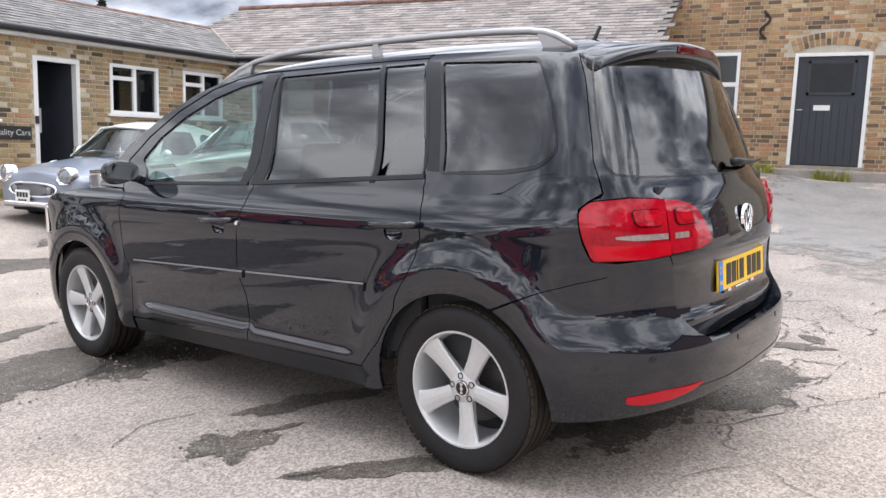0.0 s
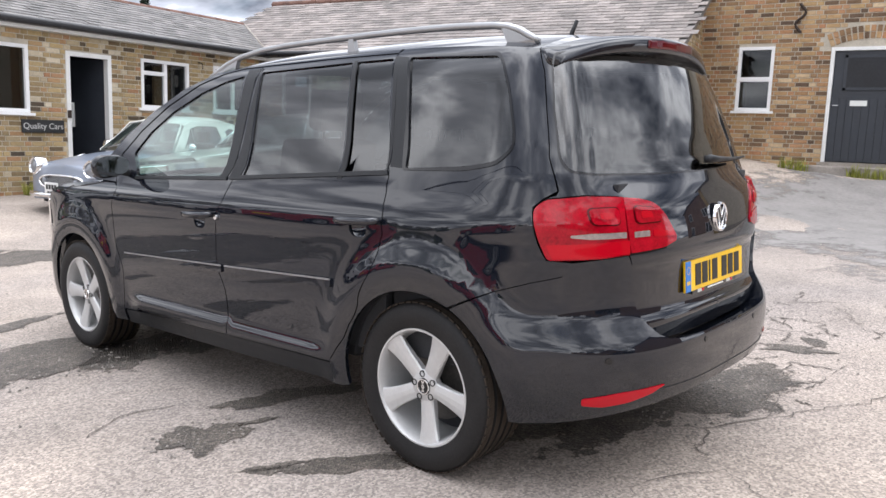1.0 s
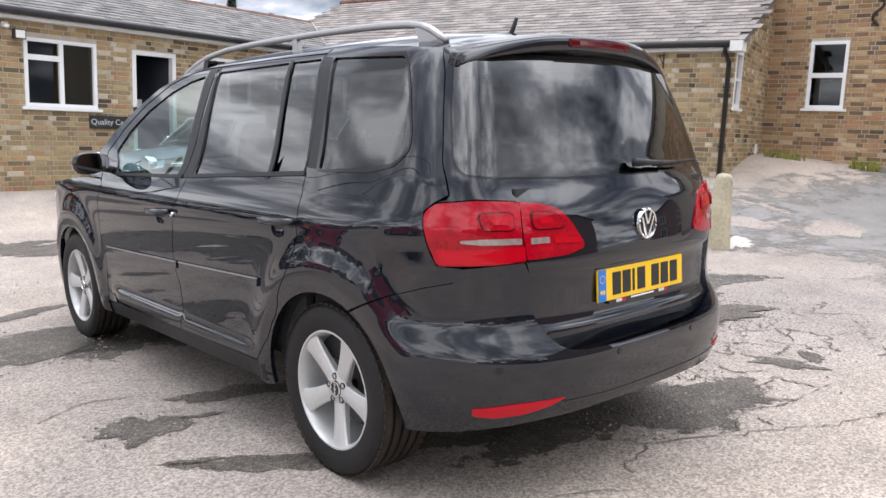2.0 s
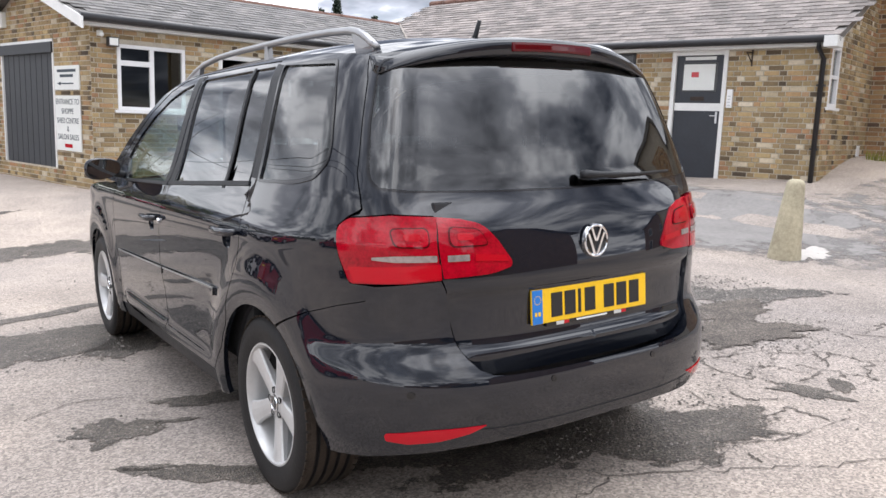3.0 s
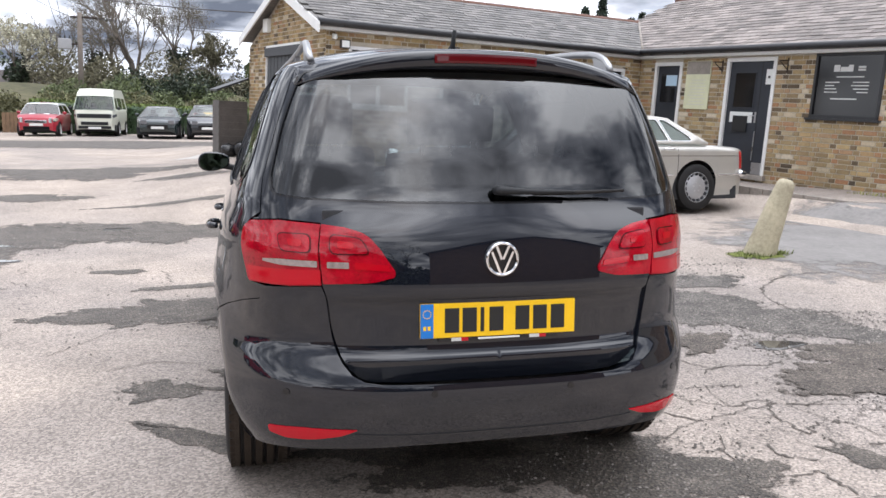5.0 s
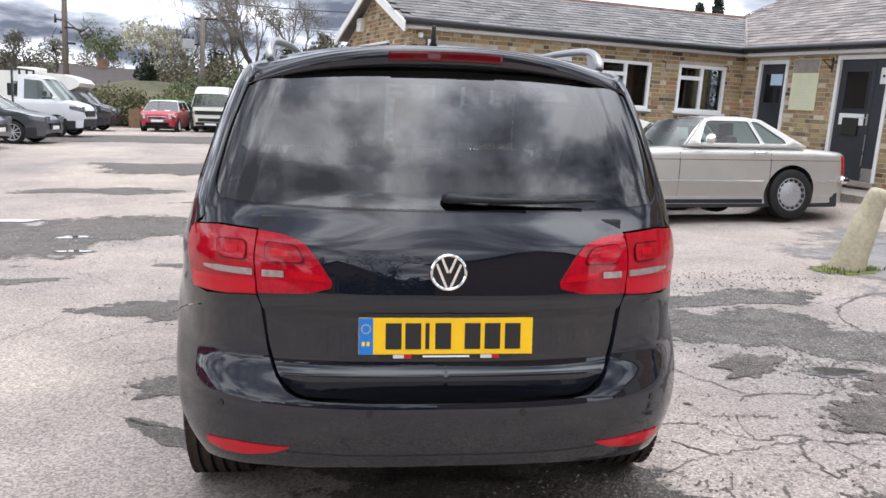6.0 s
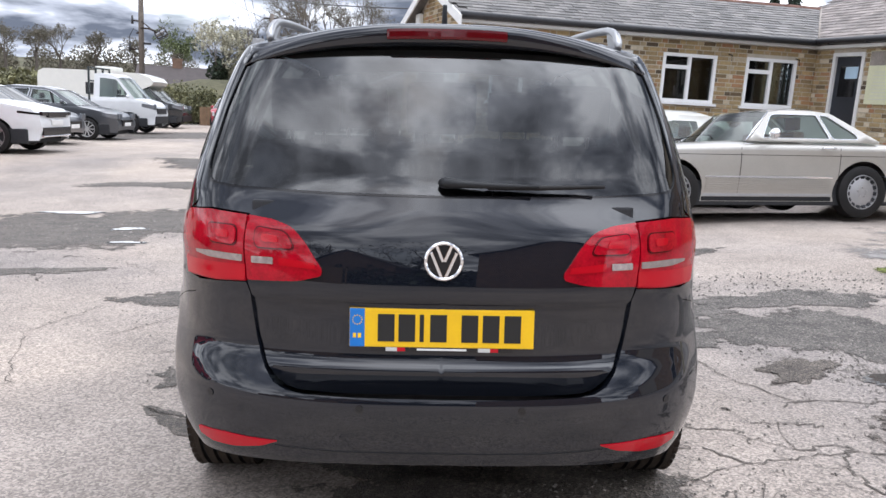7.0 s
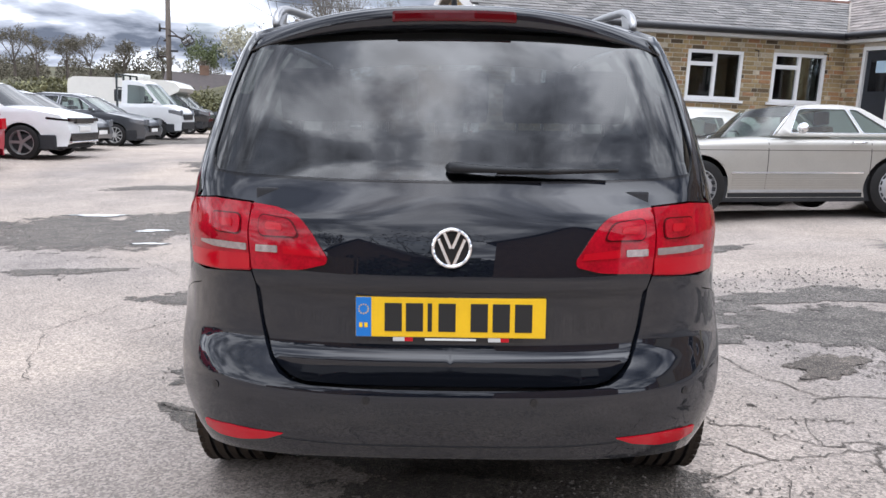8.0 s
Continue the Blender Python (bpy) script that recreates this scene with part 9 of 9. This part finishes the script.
# clipped hedge behind the far row of cars
HX0, HX1, HY0, HY1, HZ0, HZ1 = -4.4, 9.0, 39.6, 40.8, -1.3, .55
hedge = thing("hedge", "dark green clipped hedge with paler yellow-green leaves along its top", "hedge")
rng = random.Random(41)
nxh, rows_h = 60, []
for name_, mat_, sx in (("hedge_core", "hedge_leaf", 0),):
    vs, fs = [], []
    prof = [(HY0, HZ0), (HY0 - .05, HZ0 + .6), (HY0, HZ1 - .15), (HY0 + .15, HZ1), (HY1 - .15, HZ1), (HY1, HZ1 - .15), (HY1, HZ0)]
    for i in range(nxh + 1):
        for y_, z_ in prof:
            vs.append((HX0 + (HX1 - HX0) * i / nxh, y_ + rng.uniform(-.05, .05), z_ + rng.uniform(-.04, .04)))
    for i in range(nxh):
        for j in range(len(prof) - 1):
            k = i * len(prof) + j
            fs.append((k, k + 1, k + 1 + len(prof), k + len(prof)))
    mesh_ob(name_, vs, fs, M[mat_], hedge)
# leaves along the top are a paler, yellower green than those of the face
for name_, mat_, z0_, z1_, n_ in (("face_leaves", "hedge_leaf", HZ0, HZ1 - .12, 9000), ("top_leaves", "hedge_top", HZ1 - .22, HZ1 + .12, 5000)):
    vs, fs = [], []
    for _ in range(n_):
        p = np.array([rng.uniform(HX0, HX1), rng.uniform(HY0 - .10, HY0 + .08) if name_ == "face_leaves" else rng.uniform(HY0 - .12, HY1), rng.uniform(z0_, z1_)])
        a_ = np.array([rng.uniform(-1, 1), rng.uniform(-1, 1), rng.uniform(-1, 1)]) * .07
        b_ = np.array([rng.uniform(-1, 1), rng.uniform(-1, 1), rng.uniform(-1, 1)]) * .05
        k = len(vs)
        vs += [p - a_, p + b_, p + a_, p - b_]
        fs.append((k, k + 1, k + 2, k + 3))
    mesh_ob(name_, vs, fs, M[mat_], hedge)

# rising bank of scrub and the hill
def bank(name, x0, x1, y0, y1, z0, z1, mat, label, nx_=40, ny_=10, seed=1, wave=.4):
    rng = random.Random(seed)
    vs, fs = [], []
    for j in range(ny_ + 1):
        for i in range(nx_ + 1):
            t = j / ny_
            edge = min(1, 4 * min(i, nx_ - i) / nx_ + .15)
            vs.append((x0 + (x1 - x0) * i / nx_, y0 + (y1 - y0) * t, z0 + (z1 - z0) * float(smoothstep(0, 1, t)) * edge + rng.uniform(-wave, wave) * t))
    for j in range(ny_):
        for i in range(nx_):
            k = j * (nx_ + 1) + i
            fs.append((k, k + 1, k + nx_ + 2, k + nx_ + 1))
    return tagged(mesh_ob(name, vs, fs, mat, smooth=True), label, "bank", kind="structure")


M["rough_field"] = worn(material("rough_field", (0.06, 0.062, 0.03), 0.95), .4, 0.35, 0.5, 6, 0.02, (0.10, 0.09, 0.05))
bank("scrub_bank", -16, 26, 41.5, 52, -1.4, 1.3, M["rough_field"], "rough grassy bank rising behind the hedge", 42, 10, 2, .12)
bank("far_hill", -120, 60, 66, 130, -1.6, 3.0, M["rough_field"], "low brown hillside in the distance", 60, 14, 3, .3)
thicket("scrub", -10, 24, 42.0, 50, -.9, 1.3, 40000, .09, "scrub", 51, "tangled olive-green scrub on the bank", lumps=40)
thicket("bramble", -9, -2, 41.0, 43.5, -1.2, 1.3, 14000, .08, "scrub", 52, "dense ivy and bramble over the boundary", lumps=12)
thicket("evergreen_shrubs", -1, 24, 50, 55, .4, 2.8, 20000, .11, "ivy", 53, "dark evergreen shrubs on the skyline", "shrubs", lumps=18)
thicket("far_woods", -110, -14, 84, 108, .8, 4.9, 60000, .13, "far_leaf", 54, "far brown woods along the hill", "woods", lumps=70)
thicket("far_scrub", -90, 0, 70, 84, -1.0, 1.6, 24000, .20, "scrub", 55, "far scrub on the hillside", lumps=30)

tree(1.3, 58, .6, 9.3, 61, "tall bare tree with a wide crown of fine twigs", .55, 9, "far_leaf", .05, .30, .26, 6, thick=1.3, group="trees on the skyline")
tree(3.6, 57, .6, 7.4, 62, "bare tree with dark ivy up its trunk and limbs", .45, 7, "far_leaf", .06, .26, .30, 6, 90, thick=1.3, group="trees on the skyline")
tree(-1.6, 60, .6, 7.0, 63, "dark ivy-clad tree with a bare top", .45, 2, "ivy", .10, .26, .32, 5, 130, group="trees on the skyline")
tree(-.4, 61, .6, 8.2, 72, "bare tree with a tangle of fine twigs", .6, 8, "far_leaf", .06, .24, .24, 6, thick=1.3, group="trees on the skyline")
tree(-3.6, 62, .4, 6.2, 73, "bare tree with a tangle of fine twigs", .6, 8, "far_leaf", .06, .20, .24, 5, thick=1.4, group="trees on the skyline")
thicket("mixed_shrubs", -5, 27, 52, 58, .3, 3.9, 45000, .10, "brown_leaf", 59, "mixed budding shrubs and brambles on the skyline", "shrubs", lumps=24)
thicket("green_shrubs", -4, 27, 46, 52, -.2, 2.2, 40000, .09, "leaf", 60, "green brambles along the top of the bank", "shrubs", lumps=26)
tree(6.4, 56, .6, 5.0, 64, "small budding tree among the shrubs", .7, 14, "brown_leaf", .09, .16, .2, 5, group="trees on the skyline")
tree(9.6, 55, .6, 4.2, 65, "rounded budding shrub tree on the bank", .75, 16, "leaf", .09, .15, .18, 5, group="trees on the skyline")
tree(13.5, 55, .6, 4.0, 66, "rounded budding shrub tree on the bank", .75, 16, "scrub", .09, .15, .18, 5, group="trees on the skyline")
tree(-6.2, 56, .2, 5.2, 67, "spreading tree in pale early leaf and blossom", .75, 16, "blossom", .07, .18, .2, 5, 40, group="trees on the skyline")
tree(-9.5, 64, .4, 5.4, 68, "small tree in pale early leaf beside a low roof", .7, 10, "leaf", .09, .16, .22, 5, group="trees on the skyline")
for i, (x, y, b, h) in enumerate([(-17, 84, 1.5, 3.6), (-21, 84, 1.5, 4.0), (-24, 83, 1.5, 4.4), (-26.5, 84, 1.5, 4.2), (-29, 83, 1.5, 4.6), (-31.5, 84, 1.6, 5.0), (-34.5, 85, 1.6, 5.3), (-38, 85, 1.6, 5.4), (-43, 85, 1.6, 5.2), (-13, 86, 1.4, 3.2)]):
    tree(x, y, b, h, 700 + i, "far bare tree on the hill", .6, 8, "far_leaf", .07, .14, .25, 5, group="far trees on the hill", thick=1.35)
for i, (x, y, h) in enumerate([(20.5, 31.0, 6.6), (22.0, 31.8, 7.4), (23.4, 31.2, 6.4), (25, 32.5, 6.9)]):
    rng = random.Random(90 + i)
    c = thing("conifer", "dark conifer showing above the slate roof", "tree", None, "conifers behind the roofs")
    tube("trunk", [(x, y, -.8), (x, y, h * .9)], [.16, .03], M["bark"], c, "", 7)
    vs, fs = [], []
    for _ in range(2600):
        e = rng.random() ** .7
        q = (1 - e) * 1.5 * rng.uniform(.55, 1.0) + .06
        a = rng.uniform(0, 6.283)
        leaf_cloud(vs, fs, rng, np.array([x + q * math.cos(a), y + q * math.sin(a), .2 + e * (h - .3)]), .12, 1, .13)
    mesh_ob("crown", vs, fs, M["conifer"], c)

# low house with a dark roof beyond the boundary
M["roof_tile"] = worn(material("brown_roof_tile", (0.075, 0.062, 0.060), 0.85), 2, 0.3, 0.3, 12)
M["far_brick"] = worn(material("dark_brick", (0.17, 0.105, 0.075), 0.9), 3, 0.35, 0.3, 14, 0.05, (0.22, 0.14, 0.10))


def gabled(name, label, x, y, yaw, w, d, zb, ze, zr, wall_mat, windows=(), chimney=None):
    """A plain gabled house: ridge along its own x."""
    m = Matrix.Translation((x, y, 0)) @ Matrix.Rotation(radians(yaw), 4, "Z")
    h = thing(name, label, "house", m)
    bm = bmesh.new()
    pr = [(-d / 2, zb), (d / 2, zb), (d / 2, ze), (0, zr), (-d / 2, ze)]
    a = [bm.verts.new((-w / 2, p, z)) for p, z in pr]
    b = [bm.verts.new((w / 2, p, z)) for p, z in pr]
    bm.faces.new(a)
    bm.faces.new(b)
    for i in range(5):
        bm.faces.new((a[i], a[(i + 1) % 5], b[(i + 1) % 5], b[i]))
    part("wall", bm, wall_mat, h)
    o = .35
    s = (zr - ze) / (d / 2)
    for sg in (-1, 1):
        bm = bmesh.new()
        q = [(-w / 2 - o, sg * (d / 2 + o), ze - o * s + .03), (w / 2 + o, sg * (d / 2 + o), ze - o * s + .03), (w / 2 + o, 0, zr + .03), (-w / 2 - o, 0, zr + .03)]
        lo = [bm.verts.new(p) for p in q]
        hi = [bm.verts.new((p[0], p[1], p[2] + .12)) for p in q]
        bm.faces.new(lo)
        bm.faces.new(hi)
        for i in range(4):
            bm.faces.new((lo[i], lo[(i + 1) % 4], hi[(i + 1) % 4], hi[i]))
        roof_ = part("roof", bm, M["roof_tile"], h)
        if chimney and sg > 0:
            ch = box("chimney", chimney - .35, chimney + .35, -.3, .3, zr - .6, zr + .75, wall_mat, roof_, "", .02)
    for face, s0, z0, ww, hh in windows:
        # face "f" looks along -y, "g" along -x
        if face == "f":
            fr = box("window", s0, s0 + ww, -d / 2 - .03, -d / 2 + .02, z0, z0 + hh, M["upvc"], h, "", .01)
            for k in range(2):
                box("pane", s0 + .06 + k * (ww - .06) / 2, s0 + (k + 1) * (ww - .06) / 2, -d / 2 - .04, -d / 2 - .032, z0 + .06, z0 + hh - .06, M["gloss_black"], fr, "", 0)
        else:
            fr = box("window", -w / 2 - .03, -w / 2 + .02, s0, s0 + ww, z0, z0 + hh, M["upvc"], h, "", .01)
            for k in range(2):
                box("pane", -w / 2 - .04, -w / 2 - .032, s0 + .06 + k * (ww - .06) / 2, s0 + (k + 1) * (ww - .06) / 2, z0 + .06, z0 + hh - .06, M["gloss_black"], fr, "", 0)
    return h


gabled("bungalow", "low house with a dark tiled roof and chimney beyond the boundary", -8.6, 62, 4, 7.5, 6.5, -1.6, .55, 2.05, M["far_brick"], (("f", -3, -.9, 1.2, .9), ("f", 1.2, -.9, 1.2, .9)), -1.2)
# two-storey brick house and fence that close the yard behind the camera
gabled("brick_house", "two-storey brown brick house with white windows across the yard", 4.2, -18.5, 97, 8.5, 9.5, -.2, 4.7, 7.4, M["far_brick"], (("g", -3.4, 3.0, 1.2, 1.2), ("g", 1.6, 3.0, 1.2, 1.2), ("g", -3.4, .9, 1.2, 1.2), ("g", 1.0, .9, 1.6, 1.2), ("f", -2.5, 3.0, 1.2, 1.2), ("f", 1.4, 3.0, 1.2, 1.2)), None)
gabled("brick_house", "lower brown brick house end-on across the yard", -7.5, -21.0, 92, 8.0, 7.0, -.4, 3.0, 5.4, M["far_brick"], (("g", -2.2, 1.0, 1.2, 1.2), ("g", 1.0, 1.0, 1.2, 1.2)), None)
gabled("brick_house", "two-storey brown brick house with white sash windows beside the yard", 26.0, -15.0, 0, 9.0, 11.0, -.2, 5.2, 8.0, M["far_brick"], (("g", -4.2, 3.2, 1.0, 1.5), ("g", -.6, 3.2, 1.0, 1.5), ("g", 3.0, 3.2, 1.0, 1.5), ("g", -4.2, .8, 1.0, 1.5), ("g", -.6, .8, 1.0, 1.5), ("g", 3.0, .8, 1.0, 1.5)), None)
fence = thing("fence", "weathered brown close-boarded fence along the yard", "fence")
for i in range(64):
    x_ = -22 + i * .24
    z_ = float(ground_z(x_, -14))
    box("board", x_, x_ + .225, -14.02, -13.99, z_, z_ + 1.75, M["fence_wood"], fence, "", .003)
for i in range(7):
    x_ = -22 + i * 2.6
    z_ = float(ground_z(x_, -14))
    box("post", x_ - .05, x_ + .05, -14.14, -14.03, z_ - .1, z_ + 1.85, M["fence_wood"], fence, "", .006)
thicket("evergreen_screen", -26, 0, -19, -16.5, -.6, 3.6, 9000, .28, "ivy", 58, "dark evergreen screen behind the fence", "hedge", lumps=14)
for i, (x, y, h) in enumerate([(-10, -20, 8.5), (-3.2, -21, 9.5), (-17, -19, 7.5)]):
    tree(x, y, -.4, h, 80 + i, "bare tree with ivy behind the fence", .6, 5, "brown_leaf", .14, .22, .25, 4, 60, group="trees behind the fence")
thicket("boundary_hedge", -36, -31, -16, 34, -1.2, 1.3, 9000, .30, "leaf", 56, "ragged green hedge along the yard's open side", "hedge", lumps=6)
# fence at the far end of the hedge
low_fence = thing("low_fence", "low brown wooden fence at the end of the hedge", "fence")
for i in range(16):
    x_ = -5.6 + i * .17
    z_ = float(ground_z(x_, 40.2))
    box("board", x_, x_ + .155, 40.2, 40.23, z_, z_ + .95, M["fence_wood"], low_fence, "", .004)

# ---------------------------------------------------------------- poles and wires
M["pole_wood"] = worn(material("grey_pole_wood", (0.16, 0.135, 0.115), 0.9), 3, 0.3, 0.3, 30)
pole = thing("utility_pole", "tall grey wooden pole with brackets and a caged lamp", "pole")
PX, PY = -9.4, 45.5
pz0 = float(ground_z(PX, PY))
tube("shaft", [(PX, PY, pz0 - .2), (PX, PY, 9.6)], [.17, .13], M["pole_wood"], pole, "", 14)
tube("lamp_arm", [(PX, PY - .1, 4.0), (PX + .5, PY - .3, 3.98), (PX + .85, PY - .5, 3.85)], .05, M["iron"], pole, "", 8)
tube("arm_brace", [(PX, PY - .1, 4.4), (PX + .55, PY - .3, 4.0)], .03, M["iron"], pole, "", 6)
cage = thing("lamp_cage", "", "", None)
cage.name = "lamp_cage"
cage.parent = pole
cm = Matrix.Translation((PX + 1.15, PY - .5, 3.75)) @ Matrix.Rotation(radians(-32), 4, "Y")
for k in range(8):
    a = k * math.pi / 4
    tube("bar", [cm @ Vector((-.30, .19 * math.cos(a), .26 * math.sin(a))), cm @ Vector((.30, .21 * math.cos(a), .30 * math.sin(a)))], .02, M["iron"], cage, "", 5)
for xx, rr in ((-.30, .19), (0, .20), (.30, .21)):
    tube("ring", [cm @ Vector((xx, rr * math.cos(a), rr * math.sin(a))) for a in np.linspace(0, 6.283, 17)], .02, M["iron"], cage, "", 5)
revolve("lamp", [(-.28, 0), (-.28, .09), (0, .12), (.15, .11), (.15, 0)], M["hubcap"], cage, "pale lamp glass", 14, cm, False)
for z_, l_ in ((4.35, -.45), (3.75, -.25), (2.85, -.60)):
    tube("bracket", [(PX, PY, z_), (PX + l_, PY - .1, z_ + (.05 if z_ > 4 else -.05))], .045, M["iron"], pole, "", 7)
    if l_ < -.4:
        tube("insulator", [(PX + l_, PY - .1, z_ - .15), (PX + l_, PY - .1, z_ + .30)], [.07, .05], M["gutter"], pole, "", 8)
tube("loop_cable", [(PX - .6, PY - .1, 3.1), (PX - .62, PY - .1, 3.5), (PX - .4, PY - .1, 3.95), (PX - .1, PY - .1, 3.75)], .02, M["gutter"], pole, "", 5)
box("clamp", PX + .15, PX + .55, PY - .2, PY - .05, 3.10, 3.22, M["gutter"], pole, "", .02)
pole2 = thing("utility_pole", "wooden pole with a grey transformer box", "pole")
QX, QY = -2.3, 49.0
tube("shaft", [(QX, QY, float(ground_z(QX, QY)) - .2), (QX, QY, 5.6)], [.16, .13], M["pole_wood"], pole2, "", 12)
box("transformer", QX - 1.15, QX - .45, QY - .35, QY + .25, 3.45, 4.05, M["hubcap"], pole2, "grey transformer box", .05)
for k in range(3):
    tube("bushing", [(QX - 1.05 + k * .25, QY - .05, 4.0), (QX - 1.05 + k * .25, QY - .05, 4.25)], [.07, .04], M["gutter"], pole2, "", 8)
tube("crossarm", [(QX - .5, QY, 5.3), (QX + .9, QY, 5.35)], .06, M["iron"], pole2, "", 7)
tube("bracket", [(QX, QY, 3.8), (QX - .5, QY - .05, 3.75)], .05, M["iron"], pole2, "", 7)


def wire(a, b, sag, label="thin black overhead wire slung between poles", r=.016):
    a, b = np.array(a, float), np.array(b, float)
    pts = [a + (b - a) * t - np.array([0, 0, sag * 4 * t * (1 - t)]) for t in np.linspace(0, 1, 25)]
    ob = tube("overhead_wire", pts, r, M["gutter"], None, "", 5)
    return tagged(ob, label, "wire", "overhead wires")


wire((PX + .1, PY, 9.4), (QX - .5, QY, 5.3), .5)
wire((PX, PY, 9.2), (-13.0, -24.0, 8.4), 1.4)
wire((PX - .1, PY, 8.9), (-13.4, -24.0, 8.0), 1.5)
wire((PX, PY, 8.6), (-14.0, -24.0, 7.4), 1.3)
wire((QX - 1.05, QY - .05, 4.25), (QX - 2.4, QY - 6, 9.8), .2)
wire((QX - .8, QY - .05, 4.25), (QX - 1.6, QY - 6, 9.8), .2)
wire((QX + .9, QY, 5.35), (30, 46, 6.8), .6)
wire((QX + .8, QY, 5.3), (30, 45, 6.4), .7)
wire((-8.3, 45.4, 7.3), (2.4, 15.0, 3.2), .5)
pole3 = thing("utility_pole", "wooden pole carrying wires behind the yard", "pole")
tube("shaft", [(-13.4, -24, -1), (-13.4, -24, 8.8)], [.17, .13], M["pole_wood"], pole3, "", 12)
tube("crossarm", [(-14.2, -24, 8.0), (-12.6, -24, 8.0)], .06, M["iron"], pole3, "", 7)
# ---------------------------------------------------------------- bricks of the walls
arch_void = lambda s, z: (s - (H3[1][0] + H3[1][1]) / 2) ** 2 / .75 ** 2 + (z - H3[1][3]) ** 2 / .40 ** 2 < 1 and z > H3[1][3] - .02
lay_bricks(wall_b2, PL2, 0, L2, .42, lambda s: EAVE_Z - .08, H2, ("brick", "brick_rest"), lambda s, z: 5.2 < s < 8.0 and z > .55, 21)
lay_bricks(wall_b1, PL1, 0, L1, -.25, lambda s: EAVE_Z - .08, H1, ("brick", "brick_rest"), lambda s, z: .1 < s < 3.0 and z > .35, 22)
lay_bricks(wall_gable, PLG, 0, LG, -.6, lambda s: gable_top(s) - .04, HG, ("brick", "brick_rest"), lambda s, z: s > 4.4 and z > 0, 23)
lay_bricks(wall_end, PLE, 0, 2.55, .2, lambda s: end_top(s) - .05, HE, ("brick", "brick_rest"), lambda s, z: s < 1.2 and z > .4, 24)
lay_bricks(wall_b3, PL3, 0, 7.5, .2, lambda s: 4.6, H3, ("brick_red", "brick_red_rest"), lambda s, z: .2 < s < 2.2 and 1.0 < z < 3.2, 25, arch_void)
